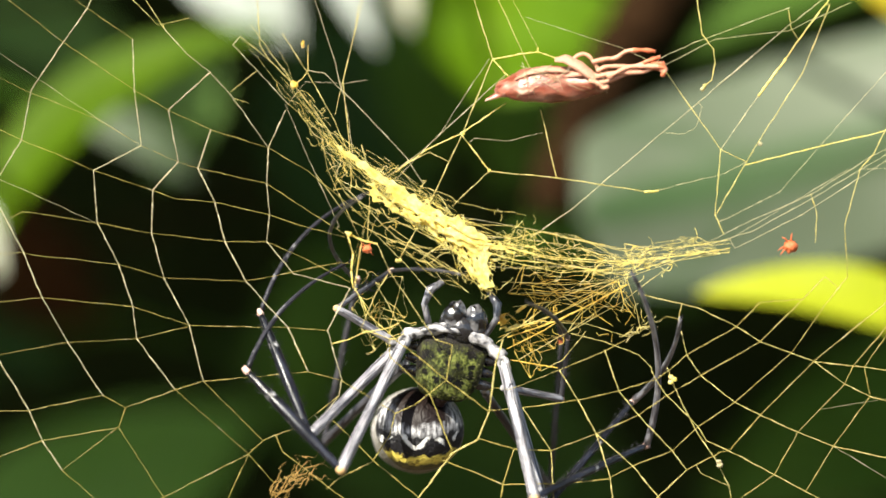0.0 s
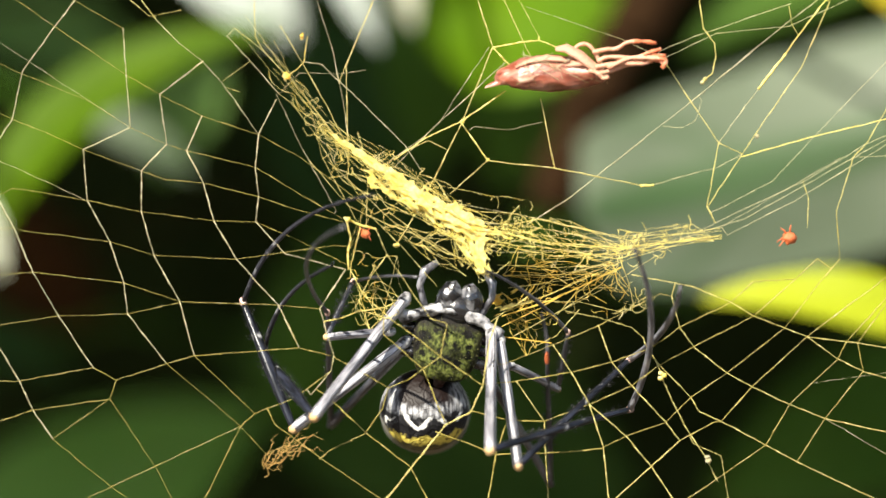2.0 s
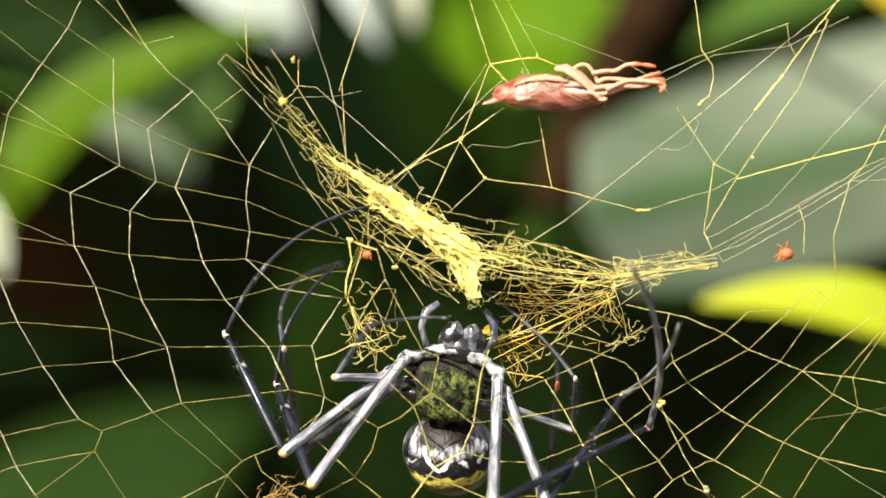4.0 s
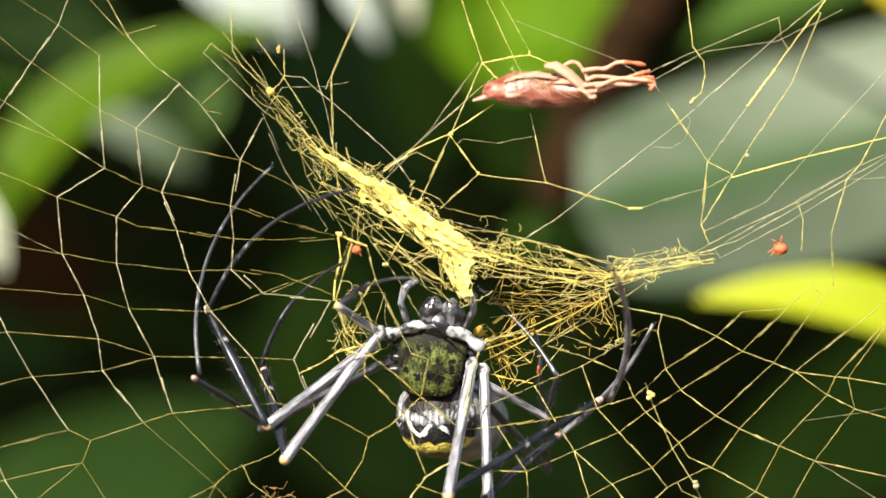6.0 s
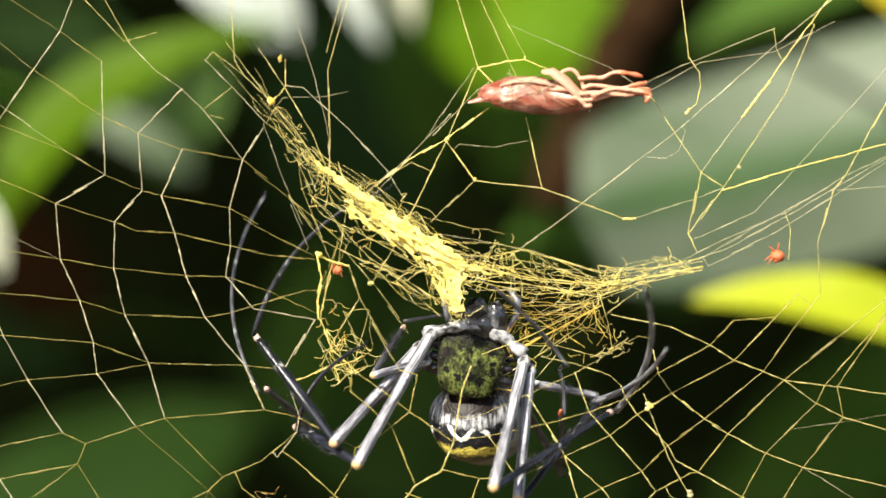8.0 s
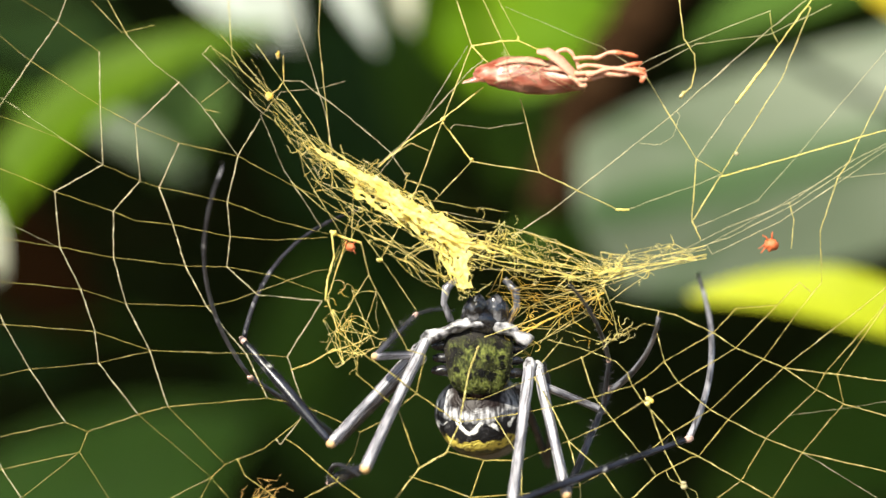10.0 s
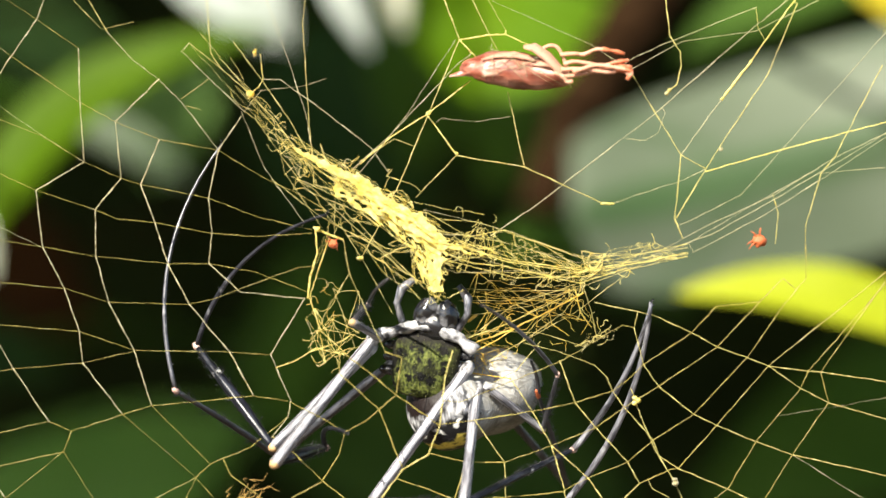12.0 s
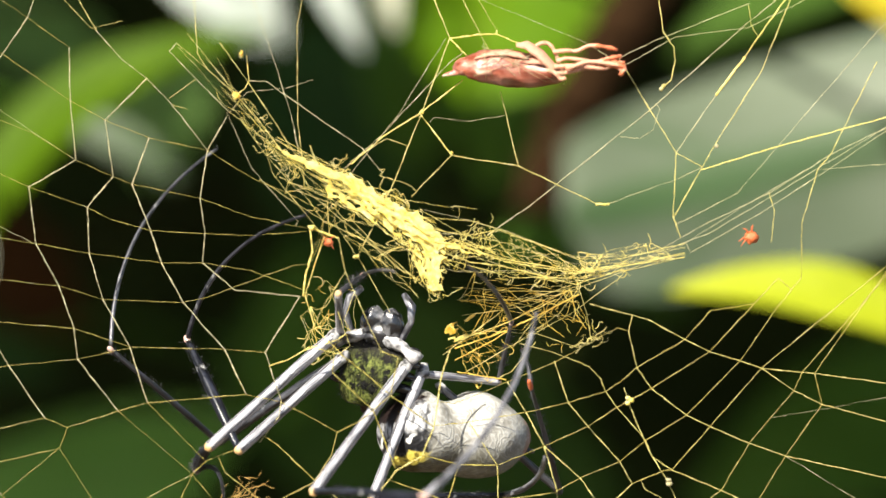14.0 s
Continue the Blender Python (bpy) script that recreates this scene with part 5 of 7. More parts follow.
def lace(name, a, b, spread, count, r, parent, seed=0, y=-1.0, mat=None):
    """A loose net: knots scattered along a to b, each tied to its neighbours by slack threads."""
    rng = random.Random(seed * 7 + 3)
    p, q = on_web(*a, y), on_web(*b, y)
    length = (q - p).length
    knots = [Vector((rng.gauss(0, 0.5) * MM, rng.gauss(0, 0.42) * spread * MM, rng.uniform(-0.04, 1.04) * length)) for _ in range(count)]
    bm = bmesh.new()
    done = set()
    for i, k in enumerate(knots):
        near = sorted(range(count), key=lambda j: Vector((knots[j].x - k.x, 1.6 * (knots[j].y - k.y), 0.62 * (knots[j].z - k.z))).length)[1:9]
        for j in rng.sample(near, 2 if i % 3 else 3):
            if (j, i) in done:
                continue
            done.add((i, j))
            s, d = rng.uniform(0, 99), (knots[j] - k).length
            slack = d * rng.choice((0.03, 0.05, 0.1, 0.25))
            pts = [k.lerp(knots[j], f / 8) + Vector((0.3 * noise.noise(Vector((s, f * 0.27, 0))), 1.4 * noise.noise(Vector((s, f * 0.27, 5))), 1.4 * noise.noise(Vector((s, f * 0.27, 9))))) * slack * min(1, f * (8 - f) / 6) for f in range(9)]
            rr = r * MM * rng.uniform(0.45, 1.25)
            tube(bm, pts, [rr * (1 + 0.5 * noise.noise(Vector((s, f * 0.9, 3))) + 0.5 * (abs(f - 4) == 4)) for f in range(9)], 4, cap=False)
    ob = tagged(part(name, bm, mat or SILK_RICH, parent), kind="stuff")
    ob.matrix_basis = between(p, q)
    THREADS.append((ob, p, q, "", (q - p).length))
    return ob


def clump(name, a, size, mat, parent, seed=0, y=-1.2, own=""):
    """A knot of glued silk: a lumpy core with stubs."""
    p = on_web(*a, y)
    bm = bmesh.new()
    rng = random.Random(seed)
    for k in range(5):
        blob(bm, [rng.gauss(0, 0.35) * size * MM for _ in range(3)], [size * MM * rng.uniform(0.35, 0.7) for _ in range(3)], seed=seed + k, rough=0.45, u=10, v=8)
    ob = part(name, bm, mat, parent)
    ob.matrix_basis = Matrix.Translation(p)
    THREADS.append((ob, p, p + Vector((0, 0, 0.004)), own, 0.004))
    return ob


def curls(name, a, b, spread, count, r, parent, seed=0, y=-1.0, mat=None, long=(1.0, 4.6)):
    """Short crinkled ends of silk sticking to the threads along a to b."""
    rng = random.Random(seed * 13 + 5)
    p, q = on_web(*a, y), on_web(*b, y)
    length = (q - p).length
    bm = bmesh.new()
    for k in range(count):
        at = Vector((rng.gauss(0, 0.4), rng.gauss(0, 0.4) * spread, rng.random() * length / MM)) * MM
        head, bend = rng.choice((0, math.pi)) + rng.gauss(0, 0.8), rng.uniform(-0.22, 0.22)
        pts = []
        for f in range(int(rng.uniform(*long) / 0.28) + 3):
            pts.append(at.copy())
            head += bend + rng.gauss(0, 0.35)
            if rng.random() < 0.1:
                bend = rng.uniform(-0.7, 0.7)
            at = at + Vector((0.3 * rng.gauss(0, 0.5), math.sin(head), math.cos(head))) * 0.28 * MM
        rr = r * MM * rng.uniform(0.7, 1.5)
        tube(bm, pts, [rr * (1.0 + 0.4 * noise.noise(Vector((k, f, 0)))) for f in range(len(pts))], 4, cap=False)
    ob = tagged(part(name, bm, mat or SILK_RICH, parent), kind="stuff")
    ob.matrix_basis = between(p, q)
    THREADS.append((ob, p, q, "", length))
    return ob


silk_band = tagged(empty("silk_band"), "thick matted band of curly golden yellow silk across the hub", "silk band")
mat_sheet("silk_mat", (-18.9, 18.4), (-6.4, 8.9), 2.2, 1, taper=(0.35, 1.25), hole=0.06, parent=silk_band)
mat_sheet("silk_mat", (-9.9, 11.1), (1.6, 3.6), 3.4, 2, hole=0.04, parent=silk_band)
mat_sheet("silk_mat", (-0.9, 5.6), (7.8, -0.4), 4.6, 3, hole=0.02, parent=silk_band)
mat_sheet("silk_mat", (5.1, 2.1), (7.8, -7.1), 4.0, 4, taper=(1.25, 0.8), parent=silk_band)
mat_sheet("silk_mat", (1.4, 1.8), (5.4, -5.4), 2.4, 17, hole=0.42, taper=(1.2, 0.5), y=-0.5, parent=silk_band)
mat_sheet("silk_mat", (-13.9, 11.1), (0.6, 1.6), 3.4, 5, hole=0.34, y=-0.6, parent=silk_band)
mat_sheet("silk_mat", (-7.4, 7.6), (6.6, 0.6), 3.0, 8, hole=0.36, y=-1.9, parent=silk_band)
mat_sheet("silk_mat", (6.6, 0.6), (15.1, -0.8), 3.4, 6, hole=0.48, taper=(1.2, 0.4), parent=silk_band)
# curls and loops along the edges of the core
for seed, (a, b, count, wide) in enumerate((
        ((-19.9, 19.6), (-9.4, 10.6), 6, 1.8), ((-12.4, 12.6), (-1.4, 5.6), 8, 3.0), ((-4.4, 7.1), (6.6, 1.1), 8, 3.4), ((3.1, 3.6), (7.8, -7.1), 6, 2.0))):
    tangle("silk_mat", a, b, count, wide, 0.046, 1.4, taper=(0.7, 1.1), loops=0.9, parent=silk_band, seed=seed + 1)
    tangle("silk_mat", a, b, count - 2, wide * 0.8, 0.061, 0.9, y=-1.8, loops=0.6, parent=silk_band, seed=seed + 31)
    curls("silk_fringe", a, b, wide * 1.4, 6, 0.040, silk_band, seed + 1)
lace("silk_lace", (-18.4, 17.6), (-6.4, 8.6), 3.6, 18, 0.041, silk_band, 11)
lace("silk_lace", (-9.9, 10.6), (3.6, 2.1), 5.0, 30, 0.043, silk_band, 12)
lace("silk_lace", (-3.9, 6.6), (8.6, -0.9), 5.4, 30, 0.043, silk_band, 13)
lace("silk_lace", (-16.9, 14.1), (1.6, 2.6), 6.5, 18, 0.038, silk_band, 5)
lace("silk_lace", (3.1, 1.6), (7.4, -7.9), 4.6, 18, 0.043, silk_band, 14)
curls("silk_fringe", (3.6, 0.6), (7.4, -7.9), 3.6, 10, 0.044, silk_band, 22)
lace("silk_lace", (-9.4, 1.1), (6.6, -5.9), 6.0, 14, 0.038, silk_band, 7)
# taut fine threads along the band and out to its far end, crossing one another between its upper and its lower edge
tangle("taut_silk", (-19.4, 19.1), (7.6, 0.6), 9, 3.8, 0.042, 0.3, taper=(0.35, 1.3), y=-1.6, parent=silk_band, seed=51, loops=0.1)
UPPER_EDGE = ((3.0, 6.4), (11.5, 4.8), (19.7, 2.8), (32.9, -0.2), (38.3, 0.8), (50.4, 1.9))
LOWER_EDGE = ((5.0, -2.0), (12.0, -3.6), (22.0, -4.6), (31.9, -5.0), (41.7, -2.4), (50.6, -1.2))
rng = random.Random(404)
for k in range(13):
    g = k / 12
    row = []
    for up, low in zip(UPPER_EDGE, LOWER_EDGE):
        h = min(1, max(0, g + rng.gauss(0, 0.10)))
        slide = rng.uniform(-2.4, 2.4) * (up not in (UPPER_EDGE[0], UPPER_EDGE[-1]))
        row.append((up[0] + (low[0] - up[0]) * h + slide, up[1] + (low[1] - up[1]) * h - 0.12 * slide))
    strand("support_thread", rng.choice((0.07, 0.08, 0.1, 0.12, 0.17)), *(row if k % 3 else row[:5]), mat=SILK_RICH if k % 4 else SILK_PALE, y=rng.uniform(-1.6, 0.6))
for k in range(15):
    x = rng.uniform(9, 43)
    lean = rng.uniform(-3, 3)
    top, low = (float(np.interp(x, *zip(*edge))) for edge in (UPPER_EDGE, LOWER_EDGE))
    h0, h1 = sorted((rng.random(), rng.random()))
    strand("support_thread", 0.075, (x, top + (low - top) * h0), (x + lean, top + (low - top) * min(1, h1 + 0.25)), mat=SILK_RICH, y=-0.6)
lace("silk_lace", (6.6, 0.1), (22.6, -1.6), 6.0, 26, 0.045, silk_band, 1)
lace("silk_lace", (19.6, -1.1), (34.6, -2.9), 4.6, 16, 0.043, silk_band, 2)
lace("silk_lace", (31.6, -2.5), (48.1, 0.3), 3.4, 20, 0.043, silk_band, 3)
curls("silk_fringe", (6.6, 3.6), (22.6, 1.2), 3.4, 15, 0.044, silk_band, 11)
curls("silk_fringe", (6.6, -0.4), (24.6, -2.9), 5.0, 15, 0.040, silk_band, 12)
curls("silk_fringe", (22.6, -1.6), (36.6, -3.1), 4.0, 12, 0.044, silk_band, 13)
curls("silk_fringe", (31.6, -1.4), (47.6, 0.9), 3.4, 13, 0.044, silk_band, 14)
# the orange net that hangs behind the band
for k in range(3):
    a = (rng.uniform(9, 17), rng.uniform(-20, -5))
    c = (rng.uniform(28, 36), rng.uniform(-9.5, -4.8))
    f = rng.uniform(0.35, 0.65)
    mid = (a[0] + (c[0] - a[0]) * f, a[1] + (c[1] - a[1]) * f + rng.gauss(0, 0.8))
    strand("support_thread", rng.choice((0.07, 0.09, 0.12, 0.16)), a, mid, c, mat=SILK_ORANGE if k % 3 else SILK_RICH, y=rng.uniform(4, 9))
for k in range(6):
    a = (rng.uniform(14, 33), rng.uniform(-9, -6))
    strand("support_thread", 0.075, a, (a[0] + rng.uniform(-3, 3), a[1] - rng.uniform(2, 4)), (a[0] + rng.uniform(-5, 5), a[1] - rng.uniform(5, 8)), mat=SILK_ORANGE, y=7)
lace("silk_lace", (12.1, -7.9), (34.1, -8.4), 8.5, 13, 0.043, silk_band, 4, y=7, mat=SILK_ORANGE)
curls("silk_fringe", (12.6, -14.9), (33.6, -6.9), 3.4, 13, 0.040, silk_band, 15, y=7, mat=SILK_ORANGE)
curls("silk_fringe", (30.6, -5.9), (37.1, -14.9), 1.6, 11, 0.048, silk_band, 16, y=6)
curls("silk_fringe", (14.6, -9.9), (31.6, -15.4), 6.0, 9, 0.036, silk_band, 17, y=8, mat=SILK_ORANGE)
mat_sheet("silk_mat", (9.4, -13.8), (15.4, -9.9), 2.2, 9, hole=0.40, y=10, taper=(1.3, 0.2), mat=SILK_ORANGE, parent=silk_band)
mat_sheet("silk_mat", (9.6, -14.9), (17.1, -13.2), 1.3, 14, hole=0.25, y=10, taper=(1.2, 0.4), parent=silk_band)
lace("silk_lace", (9.6, -12.9), (18.6, -19.9), 4.6, 14, 0.049, silk_band, 8, y=10, mat=SILK_ORANGE)
# curls beside the head and under the left clump
lace("silk_lace", (-13.9, -8.4), (-7.4, -18.4), 7.0, 13, 0.045, silk_band, 6, y=8)
curls("silk_fringe", (-15.4, -12.9), (-9.4, -16.9), 3.0, 13, 0.044, silk_band, 18, y=9)
curls("silk_fringe", (-14.9, -4.9), (-11.4, -12.9), 2.4, 7, 0.040, silk_band, 19, y=8, mat=SILK_ORANGE)
tangle("loose_silk", (-12.9, 6.1), (-15.9, -2.9), 3, 2.0, 0.042, 1.0, parent=silk_band, seed=66, loops=0.6)
tangle("loose_silk", (-32.9, 36.6), (-18.4, 18.1), 5, 3.0, 0.042, 0.35, mat=SILK, taper=(1.0, 0.6), parent=silk_band, seed=8, loops=0.2)
tangle("loose_silk", (-27.9, 29.6), (-18.4, 17.6), 4, 1.6, 0.043, 0.8, mat=SILK_RICH, parent=silk_band, seed=68, loops=0.7)
curls("silk_fringe", (-26.4, 29.6), (-17.4, 15.6), 2.6, 13, 0.044, silk_band, 20)
curls("silk_fringe", (-19.4, 14.1), (-8.4, 4.1), 4.0, 11, 0.040, silk_band, 21)
clump("silk_knot", (-26.4, 29.1), 0.8, SILK_ORANGE, silk_band, 21)
clump("silk_knot", (-24.6, 35.9), 0.5, SILK_ORANGE, silk_band, 22)
clump("silk_knot", (-7.9, -2.1), 0.56, SILK_RICH, silk_band, 23)
clump("silk_knot", (-16.6, 2.6), 0.60, SILK_RICH, silk_band, 24)
clump("silk_knot", (8.1, 13.8), 0.38, SILK_RICH, silk_band, 25)
clump("silk_knot", (3.4, 20.3), 0.45, SILK_RICH, silk_band, 26)
clump("silk_knot", (40.6, -22.9), 0.68, SILK_RICH, silk_band, 27, own="dangle")
clump("silk_knot", (48.6, -38.1), 0.75, SILK_PALE, silk_band, 28, own="dangle")
clump("silk_knot", (56.1, 18.6), 0.52, SILK_PALE, silk_band, 29)
clump("silk_knot", (46.1, 28.6), 0.52, SILK, silk_band, 30)


# ---- caught and hanging things ----
FREIGHT = []


def hang(ob, a, b, own=""):
    """Lets a thing ride on the web between two of its points."""
    FREIGHT.append((ob, on_web(*a), on_web(*b), own, math.dist(a, b) * MM))


def dried_prey():
    m = between(on_web(21.6, 29.3, -1.5), on_web(30.6, 30.9, -1.5))
    root = empty("dried_insect", m)
    tagged(root, "dry reddish brown insect husk wrapped in silk", "insect")
    hang(root, (8.2, 26.5), (38.8, 31.9))

    def at(x, zz, y=0):
        return m.inverted() @ on_web(x, zz, y - 1.5)

    # body: a spindle with a pointed tail, thick in its first half
    pts = [(7.4, 26.3), (9.6, 27.1), (10.9, 28.1), (13.6, 28.7), (17.6, 29.1), (21.6, 29.1), (25.6, 29.3), (28.6, 29.1)]
    wide = [0.25, 0.6, 1.9, 3.0, 3.6, 3.3, 2.5, 1.2]
    bm = bmesh.new()
    fine, rad = [], []
    for i in range(43):
        f = i / 42 * 7
        k = min(6, int(f))
        g = f - k
        x, z = pts[k][0] * (1 - g) + pts[k + 1][0] * g, pts[k][1] * (1 - g) + pts[k + 1][1] * g
        fine.append(at(x, z))
        rad.append((wide[k] * (1 - g) + wide[k + 1] * g) * MM)
    tube(bm, fine, rad, 20, 0.85)
    for w in bm.verts:
        w.co += w.co.normalized() * MM * (0.75 * noise.noise(Vector((w.co.x * 900, w.co.y * 900, w.co.z * 170))) + 0.30 * noise.noise(w.co * 1300))
    part("body", bm, HUSK, root)
    for row, wide in (
            (((19.6, 33.2), (21.4, 33.4), (23.8, 32.2), (26.2, 30.3), (28.2, 28.9)), (0.5, 1.1, 1.3, 1.1, 0.5)),
            (((19.4, 30.0), (21.6, 30.6), (24.4, 30.9), (26.8, 30.4), (28.2, 30.2)), (0.25, 0.7, 0.75, 0.6, 0.3)),
            (((12.6, 29.8), (15.2, 31.0), (18.2, 31.6), (20.6, 31.4), (22.2, 30.9)), (0.2, 0.55, 0.8, 0.6, 0.2))):
        bm = bmesh.new()
        tube(bm, [at(x, z, -2.3 - 0.15 * i) for i, (x, z) in enumerate(row)], [w * MM for w in wide], 10, 0.45)
        part("wing_case", bm, HUSK_PALE, root, "pale crumpled wing case")
    legs = (
        ((22.4, 32.6), (23.6, 34.0), (25.2, 34.2), (26.4, 32.9), (27.6, 31.0)),
        ((26.2, 32.9), (28.7, 33.3), (30.4, 33.5), (32.3, 34.5), (34.8, 34.9), (37.4, 34.5)),
        ((27.0, 31.2), (29.0, 32.1), (33.5, 32.2), (36.0, 33.0), (38.1, 33.6)),
        ((27.0, 29.2), (29.3, 29.8), (33.5, 31.4), (36.5, 32.2), (38.8, 32.5)),
        ((26.6, 30.4), (30.1, 30.9), (34.9, 31.0), (37.2, 31.6), (38.4, 31.0)),
        ((28.6, 30.0), (32.6, 31.7), (35.6, 31.9), (38.6, 31.6), (38.2, 30.2)),
        ((25.6, 29.6), (27.0, 29.0), (28.0, 28.2), (28.9, 28.4)))
    for k, row in enumerate(legs):
        bm = bmesh.new()
        row = [Vector((p[0] + 0.5 * noise.noise(Vector((p[0], k, 1))), p[1] + 0.5 * noise.noise(Vector((p[1], k, 6))), 0)) for p in row]
        curve = []
        full = [row[0] * 2 - row[1]] + row + [row[-1] * 2 - row[-2]]
        for a, b, c, d in zip(full, full[1:], full[2:], full[3:]):
            curve += [0.5 * (2 * b + (c - a) * f + (2 * a - 5 * b + 4 * c - d) * f * f + (3 * b - a - 3 * c + d) * f ** 3) for f in (0, 0.25, 0.5, 0.75)]
        curve.append(row[-1])
        tube(bm, [at(p.x, p.y, -1.5 - 0.5 * k + 0.4 * noise.noise(p)) for p in curve], [(0.40 - 0.006 * i + 0.12 * noise.noise(Vector((i * 0.6, k * 5.0, 2)))) * MM for i in range(len(curve))], 8)
        part("leg", bm, HUSK_LEG, root)
        if row[-1].x > 36:
            bm = bmesh.new()
            end = curve[-7:]
            tube(bm, [at(p.x, p.y, -1.6 - 0.5 * k) for p in end], [(0.34 + 0.10 * math.sin(i * 1.7 + k)) * MM for i in range(len(end))], 8)
            part("foot", bm, HUSK_FOOT, root, "dark red crumpled foot")
    bm = bmesh.new()
    rng = random.Random(4)
    for k in range(14):
        x0, x1 = rng.uniform(12, 30), rng.uniform(12, 30)
        lo, hi = rng.uniform(26, 28.5), rng.uniform(30.5, 33)
        tube(bm, [at(x0 + (x1 - x0) * f / 6, lo + (hi - lo) * f / 6, -3.6 + 0.12 * (f - 3) ** 2) for f in range(7)], 0.05 * MM, 4)
    part("silk_wrapping", bm, SILK_PALE, root, "pale threads wound round the husk")
    bm = bmesh.new()
    blob(bm, at(38.1, 32.3, -2), (0.9 * MM, 0.6 * MM, 0.8 * MM), rough=0.5)
    part("foot", bm, HUSK_LEG, root)


dried_prey()


def speck(name, label, category, p, size, mat, seed, own=""):
    root = empty(name, Matrix.Translation(on_web(*p, -0.6)))
    tagged(root, label, category)
    bm = bmesh.new()
    blob(bm, (0, 0, 0), (size * MM, size * 0.8 * MM, size * 0.85 * MM), seed=seed, rough=0.35)
    part("body", bm, mat, root)
    rng = random.Random(seed)
    for k in range(4):
        bm = bmesh.new()
        a = rng.uniform(0, 6.28)
        e = Vector((math.cos(a), -0.3, math.sin(a))) * size * 1.9 * MM
        tube(bm, [Vector(), e * 0.6 + Vector((0, 0, 0.3 * size * MM)), e], [0.16 * size * MM, 0.12 * size * MM, 0.05 * size * MM], 6)
        part("leg", bm, mat, root)
    hang(root, p, (p[0], p[1] + 4), own)


def scraps(label, p, size, mat, seed, count=9):
    """A curled dry shred caught in the threads."""
    root = empty("dry_shred", Matrix.Translation(on_web(*p, -0.5)))
    tagged(root, label, "plant scrap")
    rng = random.Random(seed)
    for k in range(count):
        bm = bmesh.new()
        s = rng.uniform(0, 99)
        start = (Vector((0.75, 0, 0.65)) * rng.uniform(-1.3, 0.8) + Vector((rng.gauss(0, 0.22), rng.uniform(-0.2, 0.2), rng.gauss(0, 0.22)))) * size * MM
        ang = rng.gauss(0.6, 0.5)
        way = Vector((math.cos(ang), 0, math.sin(ang))) * size * MM * rng.uniform(0.6, 1.5)
        pts = [start + way * (i / 8) + Vector((noise.noise(Vector((s, i * 0.5, 0))), noise.noise(Vector((s, i * 0.5, 4))) * 0.5, noise.noise(Vector((s, i * 0.5, 8))))) * size * 0.45 * MM for i in range(9)]
        tube(bm, pts, [0.06 * MM * (1.3 - i / 9) for i in range(9)], 5)
        part("fibre", bm, mat, root)
    hang(root, p, (p[0], p[1] + 4))


speck("mite", "tiny orange red mite sitting on the web", "mite", (61.4, 0.4), 1.25, SPECK, 3, "mite")
speck("mite", "tiny red mite beside the yellow silk clump", "mite", (-13.4, 0.0), 0.8, SPECK, 9)
scraps("curled dry golden brown plant shred caught in the threads", (-26.9, -40.7), 3.9, SCRAP, 5, 20)
scraps("curled dry orange plant shred caught beside the silk", (33.6, -14.9), 2.8, SILK, 8, 7)


# ---- the spider ----
spider = tagged(empty("spider", Matrix.Translation(on_web(*(1.1, -20.9), 7))), "large black orb weaver spider with silvery sheen on its legs", "spider")
BODY = {}
BELLY = {}
STANCE = {}


def body_at(t, centre, lean, turn):
    BODY[t] = (centre, lean, turn)


def belly_at(t, front, turn, rise):
    BELLY[t] = (front, turn, rise)


def stance(leg, t, hip, knee, heel, claw):
    STANCE.setdefault(leg, {})[t] = (hip, knee, heel, claw)


body_at(0, (1.1, -20.9), 12, 0)
body_at(0.5, (1.3, -22.0), 12, 0)
body_at(1, (-0.4, -24.4), 12, 0)
body_at(1.5, (-0.0, -21.2), 12, 0)
body_at(2, (0.3, -17.8), 10, 0)
body_at(2.5, (1.1, -21.0), 8, 0)
body_at(3, (3.7, -24.0), 4, 0)
body_at(3.5, (2.2, -25.7), 5, 0)
body_at(4, (0.6, -25.0), 9, 0)
body_at(6.5, (-2.6, -20.8), 6, -8)
body_at(7, (-0.0, -21.1), 12, -6)
body_at(9.5, (6.3, -20.0), 4, 3)
body_at(10, (6.4, -19.8), 2, 3)
body_at(10.5, (-0.1, -20.3), 6, -10)
body_at(11, (-0.1, -20.4), 7, -14)
body_at(11.5, (0.2, -19.3), 5, -18)
body_at(12, (-1.9, -20.0), 8, -14)
body_at(12.5, (-1.6, -20.4), 9, -8)
body_at(13, (-9.6, -21.9), 12, -22)
body_at(13.5, (-9.1, -21.1), 12, -24)
body_at(14, (-10.3, -21.3), 8, -25)
belly_at(0, (-3.7, -32.1), -4, 0)
belly_at(0.5, (-3.5, -32.6), -4, 0)
belly_at(1, (-5.1, -34.6), -4, 0)
belly_at(1.5, (-4.3, -32.2), -4, 0)
belly_at(2, (-3.6, -29.0), 0, 0)
belly_at(2.5, (-0.7, -30.3), 0, 0)
belly_at(3, (2.1, -34.9), 2, 0)
belly_at(3.5, (1.4, -36.2), 2, 0)
belly_at(4, (-0.1, -36.5), 3, 0)
belly_at(6.5, (-3.8, -30.2), 24, 0)
belly_at(7, (-1.0, -32.2), 16, 0)
belly_at(9.5, (6.1, -28.5), 4, 0)
belly_at(10, (5.8, -29.5), 6, 0)
belly_at(10.5, (1.3, -29.7), 26, 4)
belly_at(11, (-2.8, -28.6), 44, 24)
belly_at(11.5, (-2.2, -28.0), 46, 30)
belly_at(12, (-2.8, -30.3), 47, 20)
